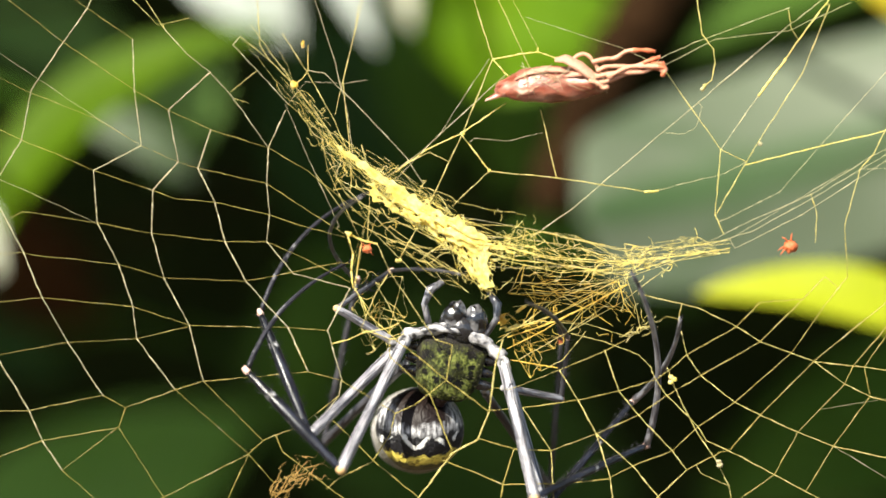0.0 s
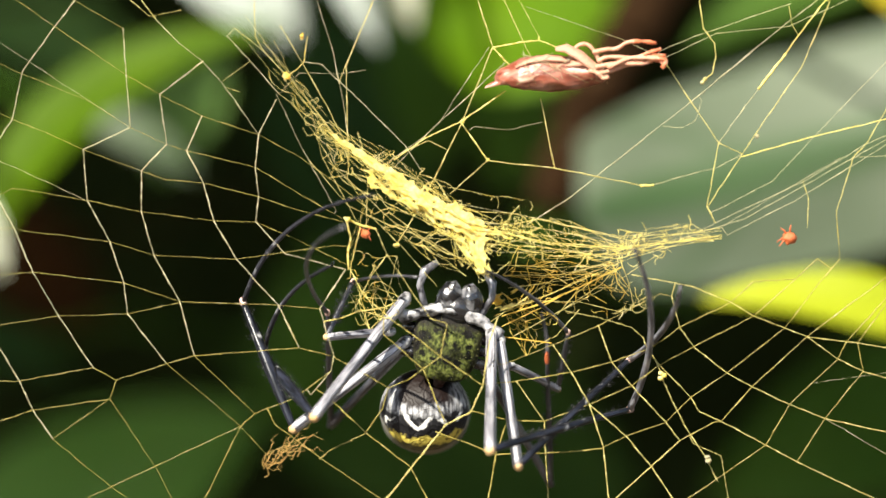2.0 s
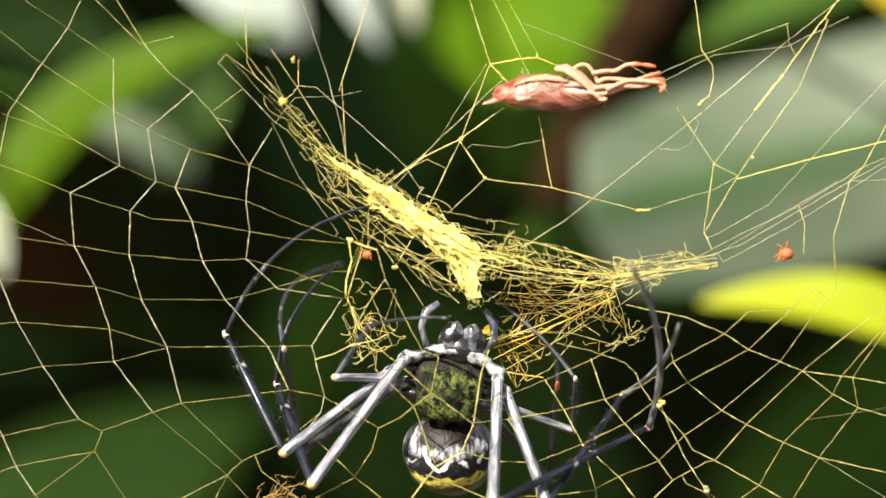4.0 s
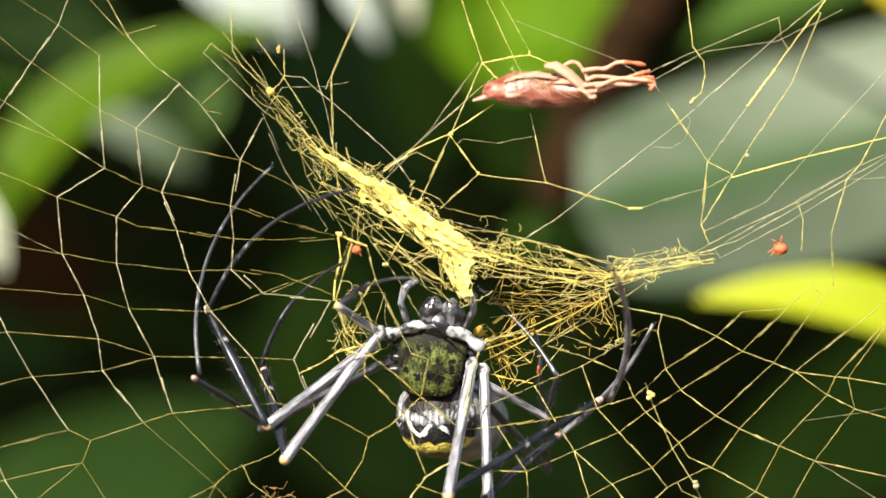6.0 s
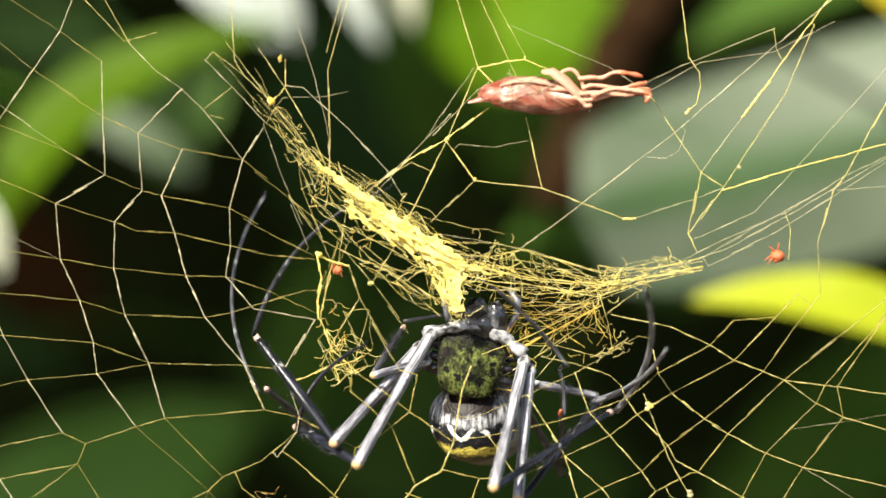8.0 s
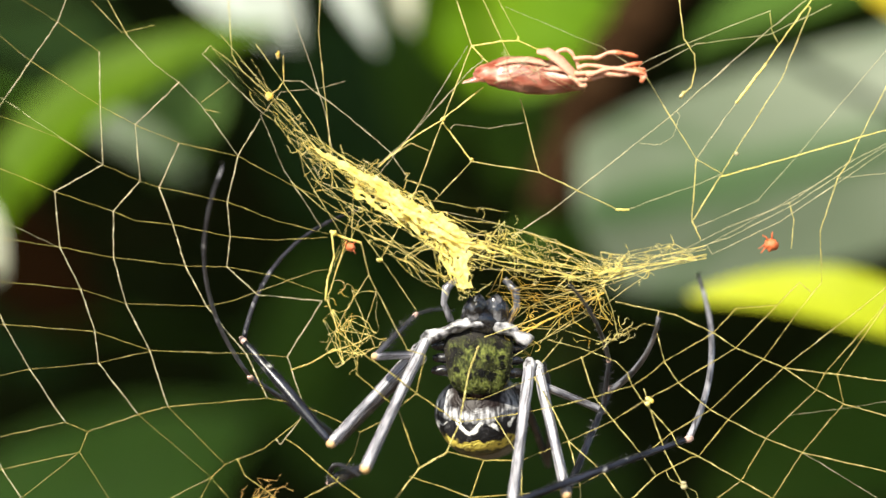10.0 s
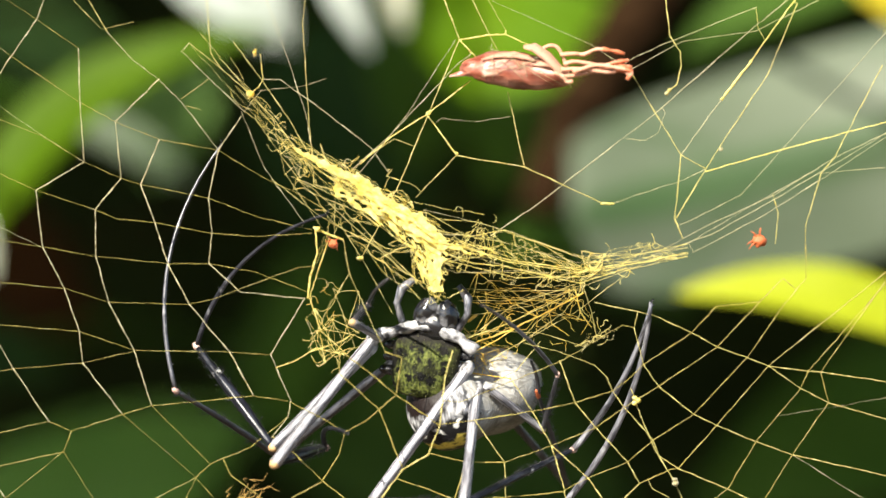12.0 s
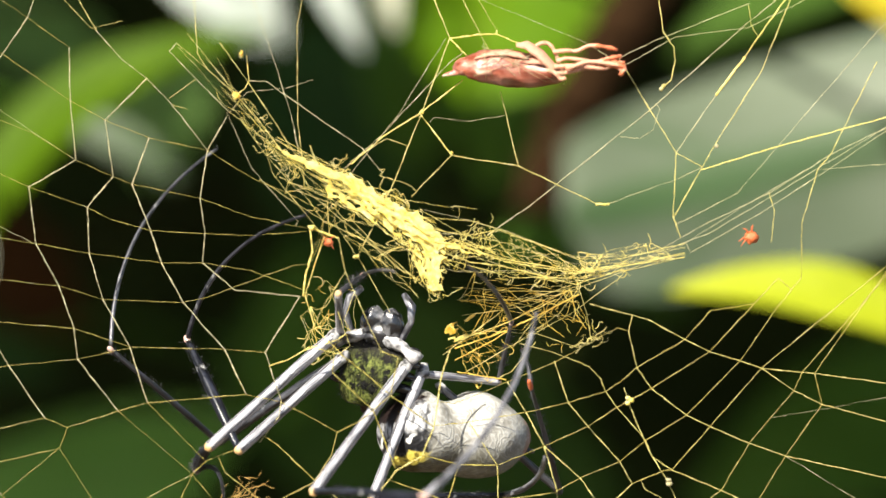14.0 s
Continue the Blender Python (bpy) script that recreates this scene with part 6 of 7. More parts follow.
belly_at(12.5, (-1.4, -32.7), 46, 4)
belly_at(13, (-9.3, -32.9), 58, 4)
belly_at(13.5, (-5.9, -31.9), 60, 0)
belly_at(14, (-8.6, -31.5), 66, 0)
stance("left_first", 0, (-6.9, -16.4), (-17.6, -38.1), (-34.4, -21.4), (-16.9, -2.4))
stance("left_first", 0.5, (-6.8, -17.3), (-18.0, -38.5), (-34.0, -21.0), (-16.3, -0.9))
stance("left_first", 1, (-8.6, -19.7), (-20.2, -40.6), (-35.9, -22.3), (-18.1, -0.6))
stance("left_first", 1.5, (-7.0, -15.9), (-19.4, -36.5), (-33.5, -22.9), (-18.0, -2.4))
stance("left_first", 2, (-7.2, -9.5), (-22.6, -29.5), (-32.7, -19.8), (-19.5, -3.2))
stance("left_first", 2.5, (-5.7, -15.1), (-20.2, -36.1), (-30.7, -21.3), (-18.7, -3.9))
stance("left_first", 3, (-4.8, -17.4), (-15.4, -38.9), (-29.3, -22.9), (-18.8, -5.9))
stance("left_first", 3.5, (-7.3, -20.4), (-19.3, -43.0), (-29.0, -25.2), (-18.8, -4.1))
stance("left_first", 4, (-7.4, -19.8), (-23.3, -41.2), (-30.4, -24.7), (-18.9, -3.2))
stance("left_first", 6.5, (-12.2, -15.8), (-27.6, -37.3), (-33.1, -22.8), (-17.1, -3.8))
stance("left_first", 7, (-5.9, -15.7), (-21.0, -37.7), (-31.2, -24.7), (-17.5, -3.6))
stance("left_first", 9.5, (-3.3, -15.5), (-12.8, -38.5), (-21.8, -40.6), (-16.8, -35.0))
stance("left_first", 10, (-2.9, -15.9), (-13.4, -37.9), (-20.5, -42.3), (-14.4, -38.8))
stance("left_first", 10.5, (-9.0, -15.5), (-22.5, -38.5), (-25.6, -42.5), (-20.5, -41.5))
stance("left_first", 11, (-8.7, -14.3), (-22.6, -37.3), (-26.6, -41.4), (-20.7, -39.4))
stance("left_first", 11.5, (-10.5, -13.8), (-26.1, -35.5), (-20.5, -35.9), (-16.0, -32.1))
stance("left_first", 12, (-11.0, -15.5), (-28.0, -37.1), (-20.0, -36.0), (-15.0, -31.6))
stance("left_first", 12.5, (-9.4, -15.4), (-22.1, -36.9), (-20.6, -41.9), (-12.6, -31.4))
stance("left_first", 13, (-15.1, -16.9), (-36.6, -36.4), (-41.0, -41.4), (-34.0, -43.4))
stance("left_first", 13.5, (-13.9, -16.5), (-32.4, -36.0), (-39.9, -42.5), (-34.0, -43.5))
stance("left_first", 14, (-16.8, -14.8), (-38.6, -34.3), (-42.8, -40.3), (-35.8, -43.3))
stance("left_second", 0, (-8.9, -18.4), (-23.1, -32.4), (-32.4, -11.4), (-9.4, 11.6))
stance("left_second", 0.5, (-8.8, -18.5), (-23.9, -32.7), (-33.5, -11.5), (-9.9, 10.6))
stance("left_second", 1, (-10.6, -20.1), (-26.7, -34.6), (-37.2, -13.3), (-12.6, 9.4))
stance("left_second", 1.5, (-9.4, -18.5), (-23.5, -32.5), (-36.0, -11.9), (-11.5, 9.0))
stance("left_second", 2, (-7.2, -17.2), (-26.7, -32.2), (-36.2, -10.0), (-12.7, 8.8))
stance("left_second", 2.5, (-9.2, -19.8), (-24.7, -32.4), (-37.2, -13.6), (-12.7, 7.9))
stance("left_second", 3, (-6.3, -19.8), (-21.6, -35.8), (-34.6, -17.1), (-12.8, 7.7))
stance("left_second", 3.5, (-9.0, -22.1), (-25.0, -34.6), (-37.3, -16.2), (-13.0, 6.8))
stance("left_second", 4, (-9.9, -22.2), (-28.4, -36.0), (-39.4, -15.7), (-13.3, 7.3))
stance("left_second", 6.5, (-12.7, -17.7), (-30.2, -31.6), (-41.7, -11.7), (-15.7, 9.5))
stance("left_second", 7, (-8.5, -18.6), (-24.4, -34.5), (-37.0, -16.1), (-14.5, 8.3))
stance("left_second", 9.5, (-4.7, -17.5), (-18.3, -34.5), (-35.5, -16.8), (-15.6, 7.2))
stance("left_second", 10, (-4.4, -17.9), (-19.5, -33.9), (-35.5, -16.3), (-16.0, 7.1))
stance("left_second", 10.5, (-11.5, -19.5), (-27.0, -33.4), (-42.1, -16.0), (-20.6, 7.0))
stance("left_second", 11, (-10.2, -16.3), (-24.6, -32.8), (-41.0, -16.4), (-18.1, 7.7))
stance("left_second", 11.5, (-11.0, -15.0), (-25.5, -33.5), (-41.8, -16.3), (-18.6, 6.4))
stance("left_second", 12, (-11.5, -17.5), (-28.5, -34.5), (-43.0, -17.2), (-19.0, 6.5))
stance("left_second", 12.5, (-11.0, -22.4), (-25.4, -35.0), (-42.1, -18.2), (-19.6, 7.1))
stance("left_second", 13, (-14.6, -19.4), (-34.9, -33.9), (-45.3, -15.4), (-21.5, 6.6))
stance("left_second", 13.5, (-12.5, -19.5), (-31.9, -34.5), (-42.9, -16.7), (-21.5, 5.9))
stance("left_second", 14, (-15.3, -18.8), (-33.3, -34.8), (-43.6, -15.8), (-21.4, 6.5))
stance("left_third", 0, (-9.2, -16.4), (-18.9, -10.6), (-9.4, -3.9), (3.1, -4.4))
stance("left_third", 0.5, (-8.4, -17.7), (-18.2, -14.0), (-12.3, -5.4), (2.6, -4.4))
stance("left_third", 1, (-9.6, -20.4), (-19.9, -18.9), (-17.6, -8.2), (0.3, -5.1))
stance("left_third", 1.5, (-9.5, -17.2), (-19.9, -14.9), (-14.0, -5.8), (3.6, -4.4))
stance("left_third", 2, (-9.7, -15.2), (-21.0, -16.1), (-16.6, -6.3), (-4.8, -5.3))
stance("left_third", 2.5, (-8.2, -16.4), (-18.2, -13.6), (-10.6, -5.1), (0.8, -5.0))
stance("left_third", 3, (-7.4, -20.4), (-16.8, -17.9), (-10.3, -8.9), (0.6, -9.4))
stance("left_third", 3.5, (-8.5, -21.6), (-15.5, -17.2), (-9.5, -8.6), (-0.4, -10.3))
stance("left_third", 4, (-9.7, -23.4), (-19.6, -23.0), (-13.7, -14.0), (0.2, -12.3))
stance("left_third", 6.5, (-12.6, -14.8), (-18.2, -10.0), (-13.1, -6.8), (-5.1, -5.2))
stance("left_third", 7, (-8.0, -21.2), (-16.0, -21.6), (-10.5, -12.7), (-1.5, -12.1))
stance("left_third", 9.5, (-3.3, -19.0), (-14.2, -21.5), (-9.9, -15.7), (-2.3, -14.8))
stance("left_third", 10, (-4.4, -18.9), (-12.0, -18.9), (-5.0, -11.8), (1.6, -11.4))
stance("left_third", 10.5, (-10.0, -16.7), (-14.6, -15.9), (-7.1, -9.0), (-2.0, -5.2))
stance("left_third", 11, (-6.6, -13.3), (-14.4, -16.6), (-7.6, -15.3), (-4.4, -12.9))
stance("left_third", 11.5, (-10.5, -13.9), (-15.5, -12.7), (-12.0, -9.0), (-4.6, -4.2))
stance("left_third", 12, (-10.0, -15.5), (-14.5, -12.5), (-12.0, -9.6), (-8.0, -4.7))
stance("left_third", 12.5, (-8.1, -14.4), (-11.6, -11.5), (-7.6, -8.4), (-3.6, -10.0))
stance("left_third", 13, (-13.6, -15.4), (-11.1, -11.4), (-8.1, -8.4), (-5.1, -6.9))
stance("left_third", 13.5, (-11.5, -14.7), (-9.4, -11.5), (-7.0, -7.0), (-2.4, -4.6))
stance("left_third", 14, (-15.8, -14.3), (-15.8, -7.3), (-11.8, -4.1), (-5.8, -3.3))
stance("left_fourth", 0, (-6.9, -20.9), (-22.4, -36.4), (-15.9, -5.9), (-13.4, 9.1))
stance("left_fourth", 0.5, (-6.5, -20.8), (-21.6, -36.9), (-16.4, -8.4), (-13.2, 6.9))
stance("left_fourth", 1, (-8.1, -22.1), (-22.7, -39.0), (-19.5, -12.4), (-15.2, 3.9))
stance("left_fourth", 1.5, (-6.9, -20.9), (-21.0, -38.0), (-19.4, -13.9), (-14.4, 2.1))
stance("left_fourth", 2, (-6.2, -17.2), (-21.4, -33.5), (-21.0, -11.9), (-15.9, 3.5))
stance("left_fourth", 2.5, (-4.9, -19.7), (-21.3, -36.3), (-22.0, -15.9), (-16.9, -0.1))
stance("left_fourth", 3, (-5.4, -21.9), (-23.4, -38.9), (-24.8, -19.9), (-19.3, -3.8))
stance("left_fourth", 3.5, (-6.0, -24.2), (-24.6, -39.7), (-26.5, -20.1), (-19.4, -4.5))
stance("left_fourth", 4, (-7.4, -24.2), (-26.9, -38.2), (-28.8, -18.2), (-19.9, -3.2))
stance("left_fourth", 6.5, (-9.6, -20.7), (-34.1, -33.8), (-44.3, -24.5), (-39.6, 15.2))
stance("left_fourth", 7, (-5.9, -20.7), (-28.5, -34.6), (-36.6, -23.9), (-36.5, 11.3))
stance("left_fourth", 9.5, (-4.2, -19.1), (-19.7, -36.0), (-34.3, -25.0), (-36.8, 15.0))
stance("left_fourth", 10, (-3.9, -19.9), (-19.4, -35.8), (-34.4, -23.0), (-37.2, 14.1))
stance("left_fourth", 10.5, (-6.6, -20.4), (-23.6, -37.9), (-42.7, -22.7), (-37.1, 17.6))
stance("left_fourth", 11, (-7.7, -17.3), (-23.1, -36.8), (-43.7, -22.8), (-37.9, 18.2))
stance("left_fourth", 11.5, (-7.0, -20.1), (-27.0, -36.6), (-46.0, -21.9), (-39.1, 17.9))
stance("left_fourth", 12, (-8.1, -20.5), (-29.0, -38.0), (-45.8, -24.7), (-38.5, 19.4))
stance("left_fourth", 12.5, (-8.6, -18.4), (-24.1, -36.9), (-40.1, -21.7), (-38.1, 20.4))
stance("left_fourth", 13, (-14.1, -19.4), (-38.6, -35.9), (-46.1, -27.9), (-40.1, 14.6))
stance("left_fourth", 13.5, (-12.9, -20.5), (-35.9, -35.5), (-44.9, -26.0), (-39.9, 15.5))
stance("left_fourth", 14, (-15.8, -19.3), (-38.8, -35.0), (-56.3, -17.3), (-39.3, 19.2))
stance("right_first", 0, (10.8, -20.4), (15.8, -42.9), (37.1, -35.9), (32.6, -3.9))
stance("right_first", 0.5, (10.8, -20.9), (16.7, -42.7), (38.3, -34.9), (33.5, -3.2))
stance("right_first", 1, (9.1, -22.6), (15.9, -44.1), (37.9, -35.1), (32.9, -3.1))
stance("right_first", 1.5, (10.0, -20.4), (15.3, -42.5), (37.0, -34.5), (33.0, -3.9))
stance("right_first", 2, (8.4, -15.5), (7.8, -34.8), (33.3, -29.3), (32.1, -0.3))
stance("right_first", 2.5, (11.1, -18.4), (13.3, -40.4), (39.3, -31.3), (32.8, -1.8))
stance("right_first", 3, (12.7, -20.9), (14.3, -41.4), (37.2, -32.8), (32.5, -2.9))
stance("right_first", 3.5, (10.4, -22.4), (12.5, -42.2), (35.1, -33.1), (32.2, -3.7))
stance("right_first", 4, (9.3, -23.5), (8.1, -44.3), (36.2, -32.2), (31.1, -3.2))
stance("right_first", 6.5, (4.6, -21.3), (-0.1, -42.8), (25.9, -27.3), (23.6, -3.8))
stance("right_first", 7, (9.5, -21.2), (2.1, -39.6), (25.0, -26.1), (23.5, -3.7))
stance("right_first", 9.5, (15.7, -20.0), (13.2, -44.5), (40.8, -36.5), (46.0, -7.0))
stance("right_first", 10, (15.5, -20.8), (12.0, -43.9), (43.6, -33.8), (48.1, -4.9))
stance("right_first", 10.5, (8.2, -21.6), (4.4, -42.5), (33.9, -32.9), (45.9, -6.9))
stance("right_first", 11, (8.5, -21.4), (1.9, -43.9), (23.4, -44.3), (37.8, -9.9))
stance("right_first", 11.5, (8.0, -21.2), (1.5, -43.6), (22.5, -44.0), (34.0, -13.1))
stance("right_first", 12, (5.8, -21.0), (-11.0, -44.1), (23.0, -46.0), (38.0, -9.0))
stance("right_first", 12.5, (7.6, -18.9), (-5.4, -41.6), (24.4, -45.9), (37.9, -7.3))
stance("right_first", 13, (-0.9, -23.6), (-14.6, -43.3), (20.4, -45.9), (37.2, -10.1))
stance("right_first", 13.5, (0.3, -21.5), (-14.9, -44.0), (2.0, -36.5), (16.6, -9.5))
stance("right_first", 14, (-4.0, -20.3), (-19.8, -41.5), (-0.8, -39.8), (18.5, -10.3))
stance("right_second", 0, (11.1, -21.4), (18.1, -45.9), (35.1, -27.9), (41.6, -12.1))
stance("right_second", 0.5, (11.4, -21.7), (19.8, -44.8), (36.5, -26.5), (41.2, -11.7))
stance("right_second", 1, (9.9, -23.1), (19.9, -45.2), (36.4, -26.1), (39.4, -12.1))
stance("right_second", 1.5, (10.8, -21.4), (20.0, -43.5), (36.5, -26.0), (39.7, -11.0))
stance("right_second", 2, (9.8, -16.7), (12.8, -38.2), (33.3, -20.2), (40.3, -6.7))
stance("right_second", 2.5, (12.3, -19.8), (18.3, -42.3), (37.3, -21.8), (40.8, -9.8))
stance("right_second", 3, (14.2, -21.4), (19.1, -43.8), (35.6, -23.8), (39.6, -11.8))
stance("right_second", 3.5, (12.5, -24.1), (16.6, -44.2), (35.1, -22.7), (40.0, -13.7))
stance("right_second", 4, (10.6, -25.8), (17.6, -44.7), (32.1, -26.7), (40.1, -13.2))
stance("right_second", 6.5, (6.8, -22.3), (5.9, -44.8), (19.9, -35.8), (37.6, -15.7))
stance("right_second", 7, (10.8, -22.6), (7.0, -43.7), (21.6, -28.6), (36.8, -15.9))
stance("right_second", 9.5, (16.9, -21.5), (18.1, -44.2), (31.8, -26.0), (36.9, -13.0))
stance("right_second", 10, (17.0, -21.3), (21.5, -42.8), (30.6, -25.9), (37.5, -11.9))
stance("right_second", 10.5, (10.3, -22.5), (12.4, -42.3), (21.9, -32.4), (33.9, -12.1))
stance("right_second", 11, (9.6, -21.9), (6.9, -44.4), (23.4, -29.8), (34.9, -13.5))
stance("right_second", 11.5, (9.2, -24.0), (6.5, -44.1), (25.1, -34.0), (37.2, -11.1))
stance("right_second", 12, (7.5, -24.5), (5.0, -43.7), (25.0, -36.0), (38.5, -10.0))
stance("right_second", 12.5, (9.6, -21.9), (4.4, -41.9), (29.4, -24.4), (37.8, -7.9))
stance("right_second", 13, (2.2, -23.8), (0.1, -44.3), (22.9, -33.4), (37.2, -10.9))
stance("right_second", 13.5, (1.8, -22.3), (-4.4, -44.0), (14.0, -45.5), (20.1, -35.5))
stance("right_second", 14, (-1.0, -21.1), (-9.8, -43.3), (14.1, -44.3), (20.2, -35.3))
stance("right_third", 0, (11.1, -24.9), (21.6, -27.4), (22.6, -16.1), (14.6, -9.4))
stance("right_third", 0.5, (11.8, -25.6), (21.6, -29.1), (23.8, -18.4), (11.8, -8.4))
stance("right_third", 1, (10.9, -27.7), (19.9, -32.1), (23.4, -21.8), (7.4, -8.2))
stance("right_third", 1.5, (10.6, -24.9), (19.4, -33.4), (22.5, -24.1), (11.6, -11.9))
stance("right_third", 2, (11.8, -21.3), (20.7, -26.0), (22.3, -15.5), (7.3, -4.2))
stance("right_third", 2.5, (14.3, -26.8), (20.8, -32.4), (23.0, -22.8), (10.8, -10.3))
stance("right_third", 3, (14.5, -27.8), (21.9, -35.9), (24.2, -25.4), (12.6, -16.4))
stance("right_third", 3.5, (14.1, -30.2), (21.6, -38.1), (24.5, -29.1), (11.1, -17.4))
stance("right_third", 4, (10.2, -28.3), (23.0, -33.2), (23.1, -23.5), (7.1, -8.2))
stance("right_third", 6.5, (7.4, -24.8), (18.3, -31.2), (19.9, -23.8), (6.4, -8.3))
stance("right_third", 7, (12.0, -25.7), (23.8, -24.6), (21.5, -14.1), (6.5, -6.7))
stance("right_third", 9.5, (17.3, -22.0), (26.5, -30.2), (22.4, -34.8), (19.7, -26.0))
stance("right_third", 10, (17.6, -24.4), (29.1, -29.4), (29.7, -19.9), (21.6, -5.9))
stance("right_third", 10.5, (11.4, -26.0), (20.9, -33.5), (24.6, -24.5), (13.9, -9.2))
stance("right_third", 11, (10.4, -25.4), (18.8, -35.0), (23.3, -28.9), (14.5, -14.4))
stance("right_third", 11.5, (10.5, -25.0), (16.5, -34.5), (22.6, -27.5), (13.0, -12.8))
stance("right_third", 12, (9.5, -24.5), (19.5, -32.5), (22.0, -22.2), (8.0, -9.3))
stance("right_third", 12.5, (9.9, -22.6), (19.2, -32.4), (22.4, -22.2), (5.4, -9.9))
stance("right_third", 13, (2.5, -25.4), (11.1, -35.3), (16.9, -24.9), (8.9, -9.9))
stance("right_third", 13.5, (4.0, -23.0), (15.5, -31.5), (18.6, -20.7), (5.6, -7.0))
stance("right_third", 14, (-0.6, -21.8), (12.7, -23.5), (14.9, -12.6), (6.7, -2.3))
stance("right_fourth", 0, (7.6, -25.9), (20.1, -44.9), (21.9, -16.7), (20.1, -11.9))
stance("right_fourth", 0.5, (7.8, -25.8), (20.4, -44.8), (21.2, -20.7), (19.6, -14.8))
stance("right_fourth", 1, (6.2, -27.1), (19.1, -46.2), (18.7, -25.9), (17.5, -18.8))
stance("right_fourth", 1.5, (7.0, -26.0), (20.0, -45.0), (18.5, -29.0), (17.5, -21.0))
stance("right_fourth", 2, (7.2, -22.3), (19.8, -44.3), (18.5, -20.3), (17.4, -12.2))
stance("right_fourth", 2.5, (8.8, -24.8), (21.8, -43.9), (19.8, -24.9), (18.3, -17.9))
stance("right_fourth", 3, (9.6, -28.9), (24.7, -39.9), (20.6, -25.0), (19.1, -17.9))
stance("right_fourth", 3.5, (8.8, -30.2), (22.7, -43.2), (20.7, -26.3), (19.4, -19.2))
stance("right_fourth", 4, (7.1, -29.2), (19.6, -44.3), (20.2, -25.2), (19.1, -18.2))
stance("right_fourth", 6.5, (5.4, -25.8), (19.9, -42.8), (16.9, -24.0), (15.8, -16.8))
stance("right_fourth", 7, (8.5, -25.7), (20.0, -42.6), (18.6, -27.7), (17.5, -20.6))
stance("right_fourth", 9.5, (13.3, -25.0), (22.2, -43.0), (19.7, -30.1), (18.8, -24.0))
stance("right_fourth", 10, (13.6, -24.9), (20.0, -40.9), (19.0, -27.1), (18.1, -20.9))
stance("right_fourth", 10.5, (10.8, -24.1), (19.1, -39.9), (17.7, -24.3), (16.8, -18.2))
stance("right_fourth", 11, (9.4, -25.3), (19.4, -41.4), (17.8, -23.6), (16.9, -17.3))
stance("right_fourth", 11.5, (8.9, -25.7), (21.2, -42.5), (17.4, -24.5), (16.2, -18.3))
stance("right_fourth", 12, (10.0, -26.3), (24.7, -43.7), (18.5, -25.8), (17.1, -19.6))
stance("right_fourth", 12.5, (9.4, -25.4), (26.4, -43.4), (17.9, -25.4), (16.4, -19.4))
stance("right_fourth", 13, (2.9, -26.4), (22.5, -43.8), (17.6, -25.4), (16.4, -19.3))
stance("right_fourth", 13.5, (3.0, -25.5), (23.0, -44.5), (18.0, -24.5), (16.8, -18.5))
stance("right_fourth", 14, (2.2, -24.3), (24.1, -43.8), (18.0, -23.5), (16.6, -17.3))


def calc(nt, op, *values):
    """One arithmetic node."""
    n = nt.nodes.new("ShaderNodeMath")
    n.operation = op
    for sock, val in zip(n.inputs, values):
        if isinstance(val, (int, float)):
            sock.default_value = val
        else:
            nt.links.new(val, sock)
    return n.outputs[0]


def step(nt, source, a, c, top=1.0):
    """0 below a, top above c."""
    n = nt.nodes.new("ShaderNodeMapRange")
    nt.links.new(source, n.inputs[0])
    for k, v in zip((1, 2, 3, 4), (a, c, 0.0, top)):
        n.inputs[k].default_value = v
    return n.outputs[0]


def carapace_material():
    """Olive fur with black spots, black towards the head."""
    m, nt, b = material("speckled_carapace", 0.65, 0.0, 0.12)
    co = nt.nodes.new("ShaderNodeTexCoord")
    sep = nt.nodes.new("ShaderNodeSeparateXYZ")
    nt.links.new(co.outputs["Object"], sep.inputs[0])
    vor = add(nt, "ShaderNodeTexVoronoi", Scale=430.0, Randomness=0.9)
    nt.links.new(mix(nt, 0.0022, co.outputs["Object"], noise_of(nt, 800.0, 3.0)), vor.inputs["Vector"])
    spots = ramp(nt, vor.outputs["Distance"], (0.31, (0.03, 0.03, 0.02)), (0.42, (1, 1, 1)))
    stretch = nt.nodes.new("ShaderNodeMapping")
    stretch.inputs["Scale"].default_value = (1, 1, 0.7)
    nt.links.new(co.outputs["Object"], stretch.inputs["Vector"])
    hair = add(nt, "ShaderNodeTexNoise", Scale=2300.0, Detail=5.0)
    nt.links.new(stretch.outputs[0], hair.inputs["Vector"])
    fur = ramp(nt, hair.outputs["Fac"], (0.36, (0.016, 0.024, 0.004)), (0.66, (0.150, 0.170, 0.040)))
    blot = ramp(nt, noise_of(nt, 330.0, 4.0), (0.40, (0.12, 0.12, 0.10)), (0.56, (1, 1, 1)))
    fur = mix(nt, 1.0, mix(nt, 1.0, fur, blot, "MULTIPLY"), spots, "MULTIPLY")
    front = step(nt, calc(nt, "MULTIPLY_ADD", noise_of(nt, 420.0, 3.0), 0.004, sep.outputs[2]), 0.0036, 0.0058)
    sides = step(nt, calc(nt, "MULTIPLY_ADD", noise_of(nt, 420.0, 3.0), 0.003, calc(nt, "ABSOLUTE", sep.outputs[0])), 0.0060, 0.0078)
    dark = calc(nt, "MAXIMUM", front, sides)
    nt.links.new(mix(nt, dark, fur, (0.018, 0.016, 0.014)), b.inputs["Base Color"])
    relief(nt, b, hair.outputs["Fac"], 0.6, 0.0003)
    return m


